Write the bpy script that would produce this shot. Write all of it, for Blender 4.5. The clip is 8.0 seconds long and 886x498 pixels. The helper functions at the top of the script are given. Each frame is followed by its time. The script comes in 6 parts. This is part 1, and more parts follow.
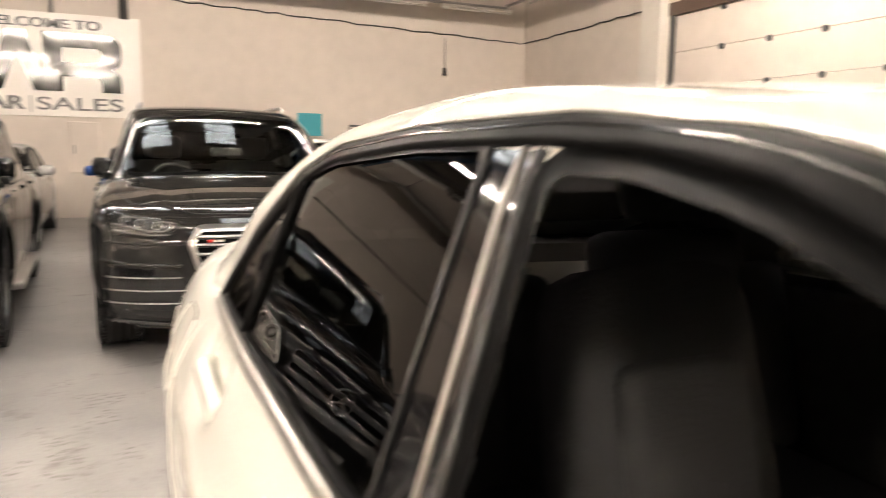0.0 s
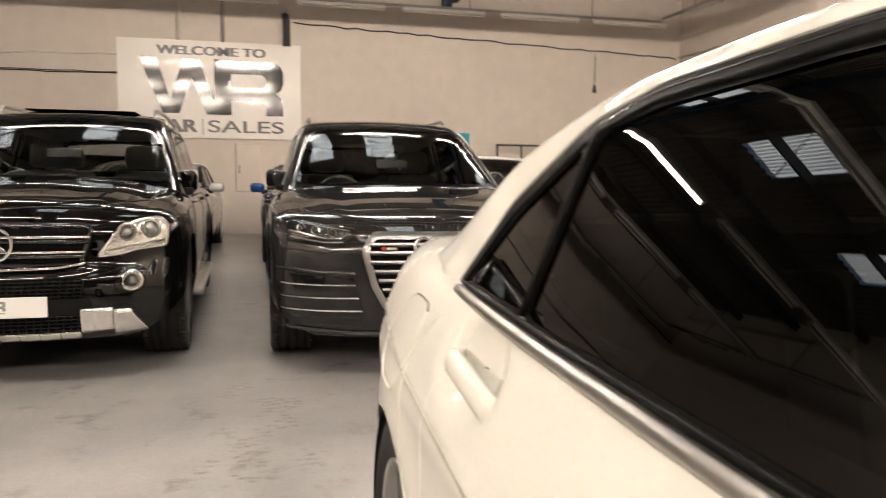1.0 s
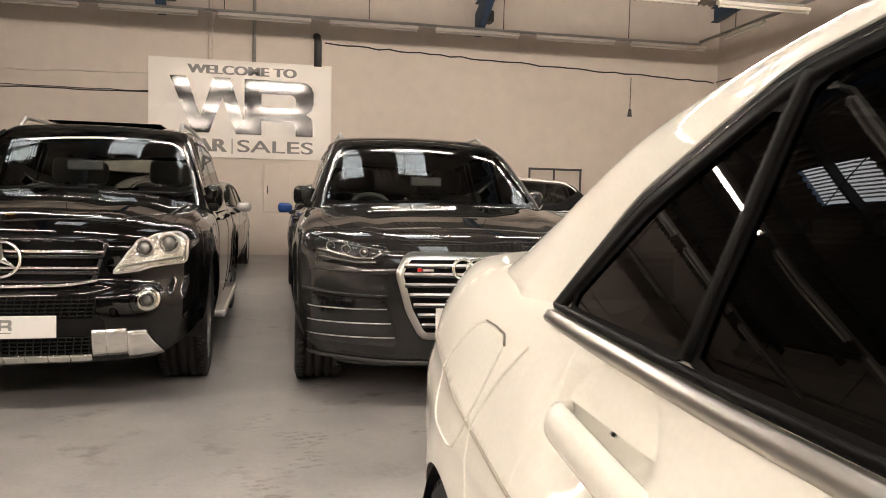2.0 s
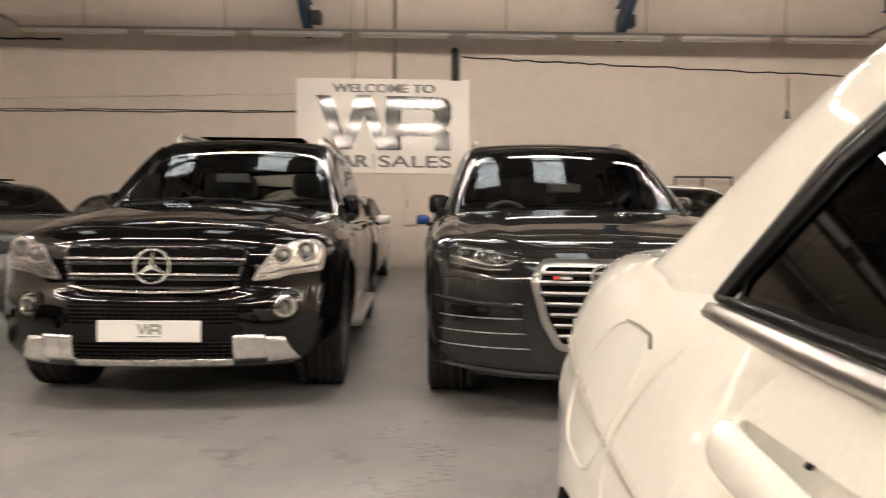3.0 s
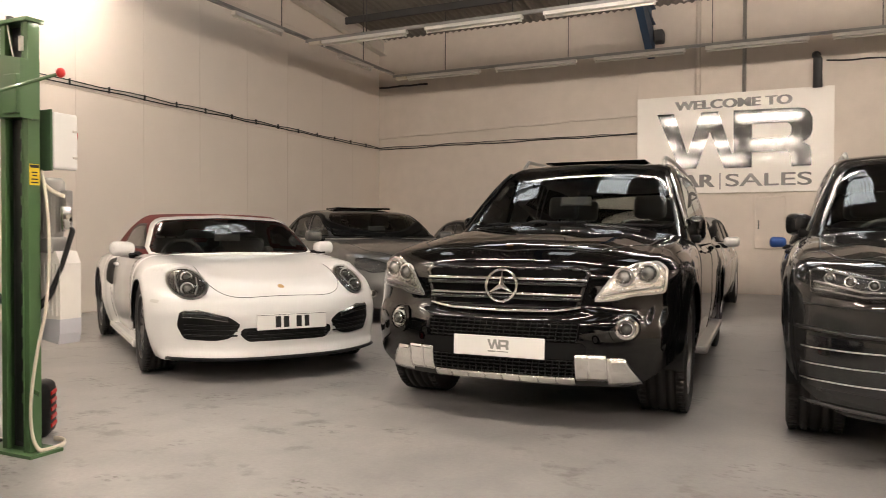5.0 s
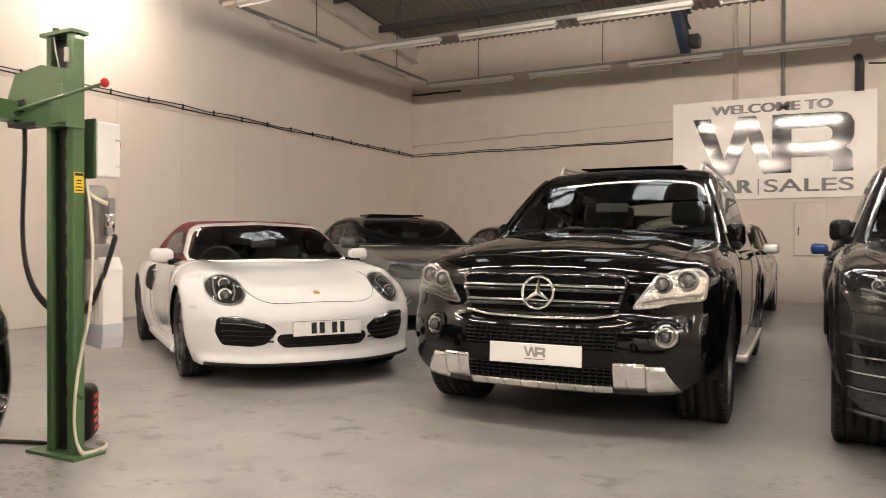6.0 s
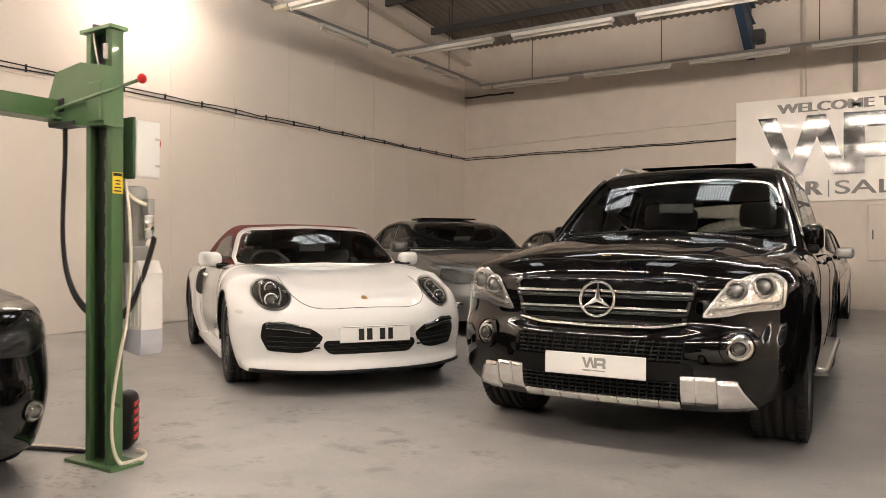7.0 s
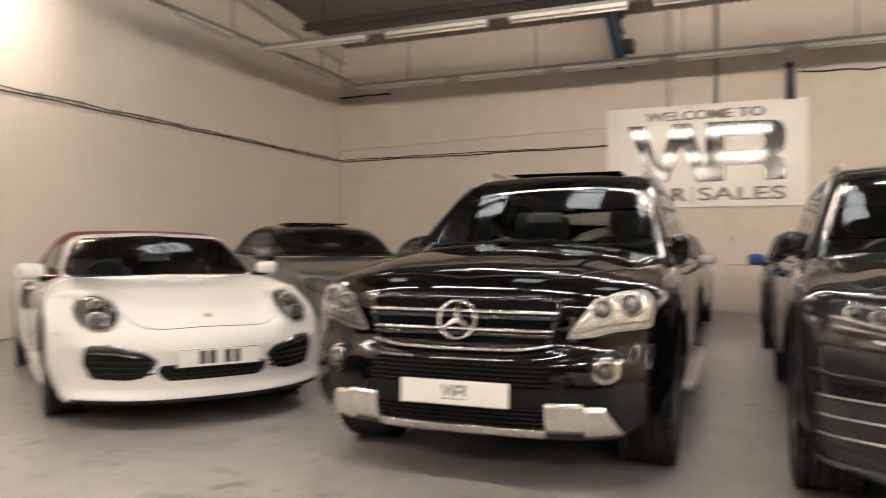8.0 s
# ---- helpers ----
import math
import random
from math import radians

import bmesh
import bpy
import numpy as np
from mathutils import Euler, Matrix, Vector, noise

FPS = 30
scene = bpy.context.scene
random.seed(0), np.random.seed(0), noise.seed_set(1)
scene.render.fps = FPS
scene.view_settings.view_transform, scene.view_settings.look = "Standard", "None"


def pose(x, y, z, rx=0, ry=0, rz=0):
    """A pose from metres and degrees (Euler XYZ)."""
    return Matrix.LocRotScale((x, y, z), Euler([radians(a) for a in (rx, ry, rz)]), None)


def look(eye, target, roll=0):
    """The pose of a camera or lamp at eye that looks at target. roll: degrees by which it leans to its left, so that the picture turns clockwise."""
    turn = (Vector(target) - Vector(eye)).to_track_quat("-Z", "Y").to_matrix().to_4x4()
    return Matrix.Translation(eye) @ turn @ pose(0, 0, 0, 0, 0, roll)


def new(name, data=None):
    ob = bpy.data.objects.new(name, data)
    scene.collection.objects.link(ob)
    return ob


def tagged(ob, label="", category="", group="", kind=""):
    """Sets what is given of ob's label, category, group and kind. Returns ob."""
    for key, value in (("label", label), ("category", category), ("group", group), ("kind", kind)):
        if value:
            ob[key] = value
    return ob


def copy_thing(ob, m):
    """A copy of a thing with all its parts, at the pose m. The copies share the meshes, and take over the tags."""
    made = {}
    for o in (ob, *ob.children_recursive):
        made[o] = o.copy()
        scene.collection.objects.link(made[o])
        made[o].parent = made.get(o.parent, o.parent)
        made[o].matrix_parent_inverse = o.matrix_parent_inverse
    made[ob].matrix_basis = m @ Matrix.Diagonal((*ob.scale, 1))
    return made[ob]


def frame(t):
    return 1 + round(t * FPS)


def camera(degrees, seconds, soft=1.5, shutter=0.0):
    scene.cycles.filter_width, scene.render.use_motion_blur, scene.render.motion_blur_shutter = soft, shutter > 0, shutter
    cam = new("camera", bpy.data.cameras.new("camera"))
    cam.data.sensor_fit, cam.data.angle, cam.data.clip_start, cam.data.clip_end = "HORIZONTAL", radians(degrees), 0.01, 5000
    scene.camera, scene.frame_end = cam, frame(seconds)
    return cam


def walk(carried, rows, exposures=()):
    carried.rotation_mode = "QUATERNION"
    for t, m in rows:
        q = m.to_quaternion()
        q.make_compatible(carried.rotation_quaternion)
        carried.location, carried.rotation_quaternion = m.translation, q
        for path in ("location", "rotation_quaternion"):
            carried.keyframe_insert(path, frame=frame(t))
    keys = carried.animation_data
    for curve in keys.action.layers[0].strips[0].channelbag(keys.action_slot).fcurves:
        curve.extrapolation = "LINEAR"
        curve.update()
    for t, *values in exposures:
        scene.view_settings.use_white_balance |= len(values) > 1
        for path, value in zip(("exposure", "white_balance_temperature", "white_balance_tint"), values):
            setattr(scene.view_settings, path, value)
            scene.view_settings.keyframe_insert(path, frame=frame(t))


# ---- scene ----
cam = camera(61.9, 8.0, soft=0.85, shutter=0.6)
PATH = [
    (0, (8.698, -15.513, 1.272), (9.503, -13.7, 1.019), 0.8),
    (0.5, (8.601, -15.443, 1.215), (9.181, -13.546, 0.961), 0.4),
    (1, (8.544, -15.249, 1.17), (9.007, -13.313, 0.976), 0.6),
    (1.2, (8.537, -15.169, 1.145), (8.955, -13.22, 0.983), 1.8),
    (2.3, (8.556, -14.811, 1.106), (8.921, -12.849, 0.982), 0.7),
    (2.5, (8.578, -14.77, 1.092), (8.868, -12.795, 0.973), 0.6),
    (3, (8.59, -14.732, 1.066), (8.612, -12.734, 0.973), 0.6),
    (3.5, (8.601, -14.726, 1.057), (8.325, -12.746, 0.988), 0.6),
    (4, (8.573, -14.733, 1.065), (8.016, -12.813, 1.007), 0.3),
    (4.5, (8.576, -14.73, 1.057), (7.82, -12.879, 1.009), 0.2),
    (6, (8.551, -14.731, 1.056), (7.621, -12.961, 1.038), 0.2),
    (6.5, (8.506, -14.681, 1.046), (7.505, -12.949, 1.036), 0.2),
    (7, (8.446, -14.518, 1.044), (7.391, -12.819, 1.039), 0.2),
    (7.5, (8.398, -14.299, 1.046), (7.362, -12.588, 1.041), -0.0),
    (8, (8.396, -14.082, 1.106), (7.619, -12.239, 1.107), 0.1),
]
walk(cam, [(t, look(eye, target, roll)) for t, eye, target, roll in PATH], exposures=[(0, 1.85), (0.5, 1.8), (1.0, 1.47), (1.5, 1.36), (3.0, 1.36), (6.0, 1.42), (8, 1.4)])

# ---- world ----
# light through the roof lights comes from an overcast sky; the hall itself is lit by fluorescent battens
world = bpy.data.worlds.new("world")
scene.world = world
world.use_nodes = True
_bg = world.node_tree.nodes["Background"]
_sky = world.node_tree.nodes.new("ShaderNodeTexSky")
_sky.sky_type = "NISHITA"
_sky.sun_disc = False
_sky.sun_elevation, _sky.sun_rotation = radians(40), radians(200)
world.node_tree.links.new(_sky.outputs[0], _bg.inputs[0])
_bg.inputs[1].default_value = 0.1
scene.view_settings.exposure = 1.4
scene.cycles.max_bounces = 8

TUBE_POWER = 94.0
SKY_POWER = 2.2


# ---- materials ----
def mat(name, base=(0.5, 0.5, 0.5), rough=0.5, metal=0.0, coat=0.0, spec=0.5, grain=0.0, scale=8.0, bump=0.0, bscale=60.0,
        vary=0.0, emit=0.0, emitcol=(1, 1, 1), trans=0.0, ior=1.45):
    """A principled material with variation at two scales and fine relief."""
    m = bpy.data.materials.new(name)
    m.use_nodes = True
    nt = m.node_tree
    b = nt.nodes["Principled BSDF"]
    b.inputs["Base Color"].default_value = (*base, 1)
    b.inputs["Roughness"].default_value = rough
    b.inputs["Metallic"].default_value = metal
    b.inputs["Coat Weight"].default_value = coat
    b.inputs["Coat Roughness"].default_value = 0.03
    b.inputs["Specular IOR Level"].default_value = spec
    b.inputs["Transmission Weight"].default_value = trans
    b.inputs["IOR"].default_value = ior
    if emit:
        b.inputs["Emission Color"].default_value = (*emitcol, 1)
        b.inputs["Emission Strength"].default_value = emit
    co = nt.nodes.new("ShaderNodeTexCoord")
    if grain:
        n1 = nt.nodes.new("ShaderNodeTexNoise")
        n1.inputs["Scale"].default_value = scale
        n1.inputs["Detail"].default_value = 6
        n2 = nt.nodes.new("ShaderNodeTexNoise")
        n2.inputs["Scale"].default_value = scale * 0.14
        n2.inputs["Detail"].default_value = 3
        add = nt.nodes.new("ShaderNodeMath")
        add.operation = "ADD"
        ramp = nt.nodes.new("ShaderNodeMapRange")
        ramp.inputs["From Min"].default_value, ramp.inputs["From Max"].default_value = 0.6, 1.4
        ramp.inputs["To Min"].default_value, ramp.inputs["To Max"].default_value = 1 - grain, 1 + grain
        hsv = nt.nodes.new("ShaderNodeHueSaturation")
        hsv.inputs["Color"].default_value = (*base, 1)
        nt.links.new(co.outputs["Object"], n1.inputs["Vector"])
        nt.links.new(co.outputs["Object"], n2.inputs["Vector"])
        nt.links.new(n1.outputs["Fac"], add.inputs[0])
        nt.links.new(n2.outputs["Fac"], add.inputs[1])
        nt.links.new(add.outputs[0], ramp.inputs["Value"])
        nt.links.new(ramp.outputs[0], hsv.inputs["Value"])
        nt.links.new(hsv.outputs[0], b.inputs["Base Color"])
        rr = nt.nodes.new("ShaderNodeMapRange")
        rr.inputs["From Min"].default_value, rr.inputs["From Max"].default_value = 0.6, 1.4
        rr.inputs["To Min"].default_value, rr.inputs["To Max"].default_value = max(rough - 0.08, 0.02), min(rough + 0.08, 1)
        nt.links.new(add.outputs[0], rr.inputs["Value"])
        nt.links.new(rr.outputs[0], b.inputs["Roughness"])
    if bump:
        n3 = nt.nodes.new("ShaderNodeTexNoise")
        n3.inputs["Scale"].default_value = bscale
        n3.inputs["Detail"].default_value = 4
        bp = nt.nodes.new("ShaderNodeBump")
        bp.inputs["Strength"].default_value = bump
        bp.inputs["Distance"].default_value = 0.01
        nt.links.new(co.outputs["Object"], n3.inputs["Vector"])
        nt.links.new(n3.outputs["Fac"], bp.inputs["Height"])
        nt.links.new(bp.outputs[0], b.inputs["Normal"])
    return m


def glass(name, tint, rough=0.0, ior=1.52):
    """Thin tinted glass: a mirror-like sheen over a coloured see-through sheet."""
    m = bpy.data.materials.new(name)
    m.use_nodes = True
    nt = m.node_tree
    nt.nodes.remove(nt.nodes["Principled BSDF"])
    out = nt.nodes["Material Output"]
    tr = nt.nodes.new("ShaderNodeBsdfTransparent")
    tr.inputs[0].default_value = (*tint, 1)
    gl = nt.nodes.new("ShaderNodeBsdfGlossy")
    gl.inputs["Roughness"].default_value = rough
    fr = nt.nodes.new("ShaderNodeFresnel")
    fr.inputs[0].default_value = ior
    mx = nt.nodes.new("ShaderNodeMixShader")
    boost = nt.nodes.new("ShaderNodeMapRange")
    boost.inputs["To Min"].default_value, boost.inputs["To Max"].default_value = 0.005, 1.0
    nt.links.new(fr.outputs[0], boost.inputs["Value"])
    nt.links.new(boost.outputs[0], mx.inputs[0])
    nt.links.new(tr.outputs[0], mx.inputs[1])
    nt.links.new(gl.outputs[0], mx.inputs[2])
    nt.links.new(mx.outputs[0], out.inputs[0])
    return m


def paint(name, base, metal=0.0, rough=0.35):
    """Car paint: pigment with faint flakes under a clear coat."""
    return mat(name, base, rough=0.6 if not metal else rough, metal=metal, coat=1.0, spec=0.0 if not metal else 0.3, grain=0.05, scale=900.0)


M_WALL = mat("white_wall_paint", (0.61, 0.542, 0.475), rough=0.75, grain=0.08, scale=3.5, bump=0.2, bscale=30)
M_PANEL = mat("white_cladding", (0.74, 0.67, 0.595), rough=0.45, grain=0.03, scale=2.0, bump=0.05, bscale=20)
M_STEEL_W = mat("white_steel", (0.6, 0.56, 0.5), rough=0.5, grain=0.06)
M_STEEL_B = mat("blue_steel", (0.02, 0.05, 0.1), rough=0.5, grain=0.1)
M_STEEL_D = mat("dark_steel", (0.05, 0.05, 0.05), rough=0.6, grain=0.15)
M_ROOF = mat("fibre_cement_roof", (0.2, 0.18, 0.155), rough=0.85, grain=0.15, scale=5)
M_GALV = mat("galvanised_trunking", (0.35, 0.34, 0.32), rough=0.45, metal=0.6, grain=0.12)
M_BATTEN = mat("batten_white", (0.75, 0.72, 0.66), rough=0.4)
M_TUBE_OFF = mat("tube_off", (0.8, 0.77, 0.7), rough=0.25)
M_TUBE_ON = mat("tube_on", (0.9, 0.9, 0.9), rough=0.3, emit=TUBE_POWER, emitcol=(1.0, 0.86, 0.745))
M_SKYGLOW = mat("overcast_sky", (0.8, 0.8, 0.8), rough=0.6, emit=SKY_POWER, emitcol=(0.92, 0.97, 1.0))
M_CABLE = mat("black_cable", (0.015, 0.014, 0.013), rough=0.5)
M_GREEN = mat("green_lift_paint", (0.07, 0.145, 0.055), rough=0.4, coat=0.3, grain=0.1, scale=6)
# the lift's green as it looks in shade, put into a darker colour
M_GREEN_SHADE = mat("green_lift_shaded", (0.045, 0.095, 0.04), rough=0.45, grain=0.1)
M_BLACKP = mat("black_plastic", (0.007, 0.007, 0.007), rough=0.42, spec=0.2, bump=0.05, bscale=300)
M_SEAL = mat("rubber_seal", (0.004, 0.004, 0.004), rough=0.42, spec=0.08)
M_SCREEN_EDGE = mat("black_screen_edge", (0.003, 0.003, 0.003), rough=0.15, spec=0.3)
M_BELT = mat("dull_belt_strip", (0.42, 0.4, 0.37), rough=0.3, metal=0.95)
M_GLOSSB = mat("gloss_black", (0.006, 0.006, 0.007), rough=0.12, coat=0.6)
M_RUBBER = mat("tyre_rubber", (0.022, 0.0215, 0.021), rough=0.7, spec=0.3, grain=0.2, scale=30, bump=0.1, bscale=120)
M_CHROME = mat("chrome", (0.75, 0.74, 0.72), rough=0.08, metal=1.0)
M_SATIN = mat("satin_alloy", (0.55, 0.54, 0.52), rough=0.28, metal=1.0)
M_RIM_D = mat("dark_alloy_rim", (0.08, 0.08, 0.08), rough=0.3, metal=0.9)
M_GLASS = glass("windscreen_glass", (0.76, 0.8, 0.78))
M_GLASS_D = glass("privacy_glass", (0.025, 0.025, 0.027), ior=1.4)
M_GLASS_M = glass("side_glass", (0.5, 0.53, 0.52))
M_BRIGHT = mat("bright_alloy", (0.85, 0.84, 0.82), rough=0.22, metal=0.7)
M_LENS = glass("clear_lens", (0.93, 0.93, 0.92))
M_TRIM = mat("black_interior", (0.13, 0.125, 0.12), rough=0.6, grain=0.2, scale=20)
M_LEATHER = mat("dark_grey_leather", (0.13, 0.128, 0.125), rough=0.5, bump=0.25, bscale=160)
M_LAMPCASE = mat("lamp_reflector", (0.95, 0.94, 0.92), rough=0.1, metal=0.85, bump=0.9, bscale=26)
M_SKID = mat("polished_skid_plate", (0.8, 0.79, 0.77), rough=0.16, metal=1.0)
M_LAMPDARK = mat("dark_lamp_housing", (0.05, 0.05, 0.05), rough=0.25, metal=0.3)
M_PLATE = mat("white_plate", (0.8, 0.79, 0.76), rough=0.3)
M_INK = mat("black_ink", (0.01, 0.01, 0.01), rough=0.4)
M_GREYINK = mat("grey_ink", (0.28, 0.28, 0.26), rough=0.4)
M_SIGN = mat("sign_board_white", (0.78, 0.74, 0.68), rough=0.3, coat=0.2)
M_SIGNGREY = mat("sign_letter_grey", (0.11, 0.105, 0.1), rough=0.3, metal=0.4)
M_MIRRORFOIL = mat("sign_mirror_foil", (0.07, 0.0685, 0.067), rough=0.08, metal=1.0)
M_RED = mat("red_plastic", (0.55, 0.02, 0.015), rough=0.3)
M_YELLOW = mat("yellow_label", (0.75, 0.55, 0.02), rough=0.5)
M_AMBER = mat("amber_lens", (0.5, 0.16, 0.01), rough=0.2)
M_TEAL = mat("teal_board", (0.03, 0.28, 0.33), rough=0.5)
M_TANK = mat("translucent_tank", (0.78, 0.75, 0.7), rough=0.4, grain=0.05)
M_OIL = mat("tank_with_oil", (0.5, 0.5, 0.54), rough=0.4)
M_IVORY = mat("ivory_cable", (0.7, 0.64, 0.52), rough=0.5)
M_SOFTTOP = mat("red_canvas", (0.11, 0.016, 0.014), rough=0.9, bump=0.2, bscale=400)
M_GOLD = mat("gold_badge", (0.4, 0.24, 0.08), rough=0.3, metal=0.7)
P_BLACK = paint("black_car_paint", (0.002, 0.002, 0.002), rough=0.3)
P_GREY = paint("grey_metallic_paint", (0.016, 0.016, 0.0158))
P_GREY2 = paint("dark_grey_paint", (0.02, 0.02, 0.022))
P_WHITE = paint("white_car_paint", (0.7, 0.695, 0.68))
P_CREAM = paint("cream_white_paint", (0.9, 0.88, 0.8))
P_SILVER = paint("dark_silver_paint", (0.11, 0.11, 0.106), metal=0.6, rough=0.35)
P_LIGHTSILVER = paint("light_silver_paint", (0.45, 0.44, 0.42), metal=0.5, rough=0.35)
P_BLUE = paint("blue_car_paint", (0.012, 0.05, 0.2), metal=0.3, rough=0.35)
# tan colour that stands for the shade along a body crease
M_CREASE_SHADE = mat("crease_shade", (0.36, 0.32, 0.26), rough=0.35)
M_SEAM = mat("panel_gap", (0.16, 0.14, 0.11), rough=0.6)


# ---- mesh helpers ----
def link(name, me, material, parent=None, label="", smooth=False):
    me.materials.append(material)
    if smooth:
        for p in me.polygons:
            p.use_smooth = True
    ob = new(name, me)
    if parent is not None:
        ob.parent = parent
    if label:
        ob["label"] = label
    return ob


def part(name, bm, material, parent=None, label="", smooth=False):
    me = bpy.data.meshes.new(name)
    bm.to_mesh(me)
    bm.free()
    return link(name, me, material, parent, label, smooth)


def raw(name, verts, faces, material, parent=None, label="", normals=None, smooth=True):
    me = bpy.data.meshes.new(name)
    me.from_pydata([tuple(map(float, v)) for v in verts], [], faces)
    me.update()
    ob = link(name, me, material, parent, label, smooth)
    if normals is not None:
        me.normals_split_custom_set_from_vertices([tuple(map(float, n)) for n in normals])
    return ob


def thing(name, label, category, m=None, group="", kind=""):
    ob = new(name)
    ob.empty_display_size = 0.1
    if m is not None:
        ob.matrix_basis = m
    return tagged(ob, label, category, group, kind)


def bm_box(lo, hi, bevel=0.0, bm=None, m=None, seg=2):
    bm = bm or bmesh.new()
    r = bmesh.ops.create_cube(bm, size=1)
    vs = r["verts"]
    for v in vs:
        v.co = Vector([(lo[i] + hi[i]) / 2 + v.co[i] * (hi[i] - lo[i]) for i in range(3)])
    if bevel:
        es = list({e for v in vs for e in v.link_edges})
        rb = bmesh.ops.bevel(bm, geom=es, offset=bevel, segments=seg, profile=0.5, affect="EDGES")
        vs = list({v for f in rb["faces"] for v in f.verts} | {v for v in vs if v.is_valid})
    if m is not None:
        bmesh.ops.transform(bm, matrix=m, verts=[v for v in vs if v.is_valid])
    return bm


def bm_cyl(p, q, r, r2=None, seg=16, bm=None, caps=True):
    bm = bm or bmesh.new()
    p, q = Vector(p), Vector(q)
    d = q - p
    res = bmesh.ops.create_cone(bm, cap_ends=caps, segments=seg, radius1=r, radius2=r if r2 is None else r2, depth=d.length)
    m = Matrix.Translation((p + q) / 2) @ d.to_track_quat("Z", "Y").to_matrix().to_4x4()
    bmesh.ops.transform(bm, matrix=m, verts=res["verts"])
    return bm


def bm_tube(pts, r, seg=8, bm=None, closed=False):
    """A round tube along a line of points."""
    bm = bm or bmesh.new()
    pts = [Vector(p) for p in pts]
    rings, n = [], len(pts)
    up = Vector((0.13, 0.21, 1)).normalized()
    for i, p in enumerate(pts):
        a = pts[(i - 1) % n] if (closed or i > 0) else p
        b = pts[(i + 1) % n] if (closed or i < n - 1) else p
        t = (b - a).normalized()
        s = t.cross(up)
        if s.length < 0.05:
            s = t.cross(Vector((1, 0, 0)))
        s.normalize()
        w = s.cross(t)
        rings.append([bm.verts.new(p + (s * math.cos(k * math.tau / seg) + w * math.sin(k * math.tau / seg)) * r) for k in range(seg)])
    for i in range(n if closed else n - 1):
        a, b = rings[i], rings[(i + 1) % n]
        for k in range(seg):
            bm.faces.new((a[k], a[(k + 1) % seg], b[(k + 1) % seg], b[k]))
    if not closed:
        bm.faces.new(rings[0])
        bm.faces.new(rings[-1][::-1])
    bmesh.ops.recalc_face_normals(bm, faces=bm.faces)
    return bm


def bm_lathe(profile, axis="x", seg=48, bm=None, arc=math.tau, start=0.0, close=False):
    """Turn a profile of (along, radius) about an axis."""
    bm = bm or bmesh.new()
    full = arc > math.tau - 1e-6
    cols = []
    for k in range(seg if full else seg + 1):
        a = start + arc * k / seg
        c, s = math.cos(a), math.sin(a)
        col = []
        for h, r in profile:
            co = {"x": (h, r * c, r * s), "y": (r * c, h, r * s), "z": (r * c, r * s, h)}[axis]
            col.append(bm.verts.new(co))
        cols.append(col)
    n = len(profile)
    for k in range(seg):
        a, b = cols[k], cols[(k + 1) % len(cols)]
        for i in range(n if close else n - 1):
            j = (i + 1) % n
            bm.faces.new((a[i], a[j], b[j], b[i]))
    bmesh.ops.recalc_face_normals(bm, faces=bm.faces)
    return bm


def bm_prism(pts, depth, m=None, bm=None, bevel=0.0):
    """A flat outline in x, z thickened along y from 0 to depth."""
    bm = bm or bmesh.new()
    a = [bm.verts.new((x, 0, z)) for x, z in pts]
    b = [bm.verts.new((x, depth, z)) for x, z in pts]
    n = len(pts)
    fs = [bm.faces.new(a), bm.faces.new(b[::-1])]
    for i in range(n):
        fs.append(bm.faces.new((a[i], b[i], b[(i + 1) % n], a[(i + 1) % n])))
    bmesh.ops.recalc_face_normals(bm, faces=fs)
    if m is not None:
        bmesh.ops.transform(bm, matrix=m, verts=a + b)
    return bm


# ---- curves and implicit bodies ----
def curve(*pts):
    """A smooth monotone curve through (x, y) pairs, held flat beyond its ends."""
    xs = np.array([p[0] for p in pts], float)
    ys = np.array([p[1] for p in pts], float)
    h = np.diff(xs)
    dl = np.diff(ys) / h
    d = np.zeros(len(xs))
    d[0], d[-1] = dl[0], dl[-1]
    for i in range(1, len(xs) - 1):
        if dl[i - 1] * dl[i] > 0:
            w1, w2 = 2 * h[i] + h[i - 1], h[i] + 2 * h[i - 1]
            d[i] = (w1 + w2) / (w1 / dl[i - 1] + w2 / dl[i])

    def f(x):
        x = np.clip(np.asarray(x, float), xs[0], xs[-1])
        i = np.clip(np.searchsorted(xs, x) - 1, 0, len(h) - 1)
        t = (x - xs[i]) / h[i]
        return ((1 + 2 * t) * (1 - t) ** 2 * ys[i] + t * (1 - t) ** 2 * h[i] * d[i]
                + t * t * (3 - 2 * t) * ys[i + 1] + t * t * (t - 1) * h[i] * d[i + 1])
    return f


def smax(a, b, r):
    h = np.clip(0.5 + 0.5 * (a - b) / r, 0, 1)
    return b + (a - b) * h + r * h * (1 - h)


def meet(F, o, d, far=3.0):
    """Where rays from inside (o) along d leave the implicit body F < 0."""
    o, d = np.asarray(o, float), np.asarray(d, float)
    lo, hi = np.zeros(len(o)), np.full(len(o), far)
    for _ in range(20):
        mid = (lo + hi) / 2
        inside = F(o + d * mid[:, None]) < 0
        lo, hi = np.where(inside, mid, lo), np.where(inside, hi, mid)
    return o + d * lo[:, None]


def slope(F, p, e=0.003):
    """The outward normals of F at points p."""
    n = len(p)
    steps = np.vstack([np.eye(3) * e, -np.eye(3) * e])
    v = F((p[None] + steps[:, None]).reshape(-1, 3)).reshape(6, n)
    g = (v[:3] - v[3:]).T
    return g / np.maximum(np.linalg.norm(g, axis=1), 1e-9)[:, None]


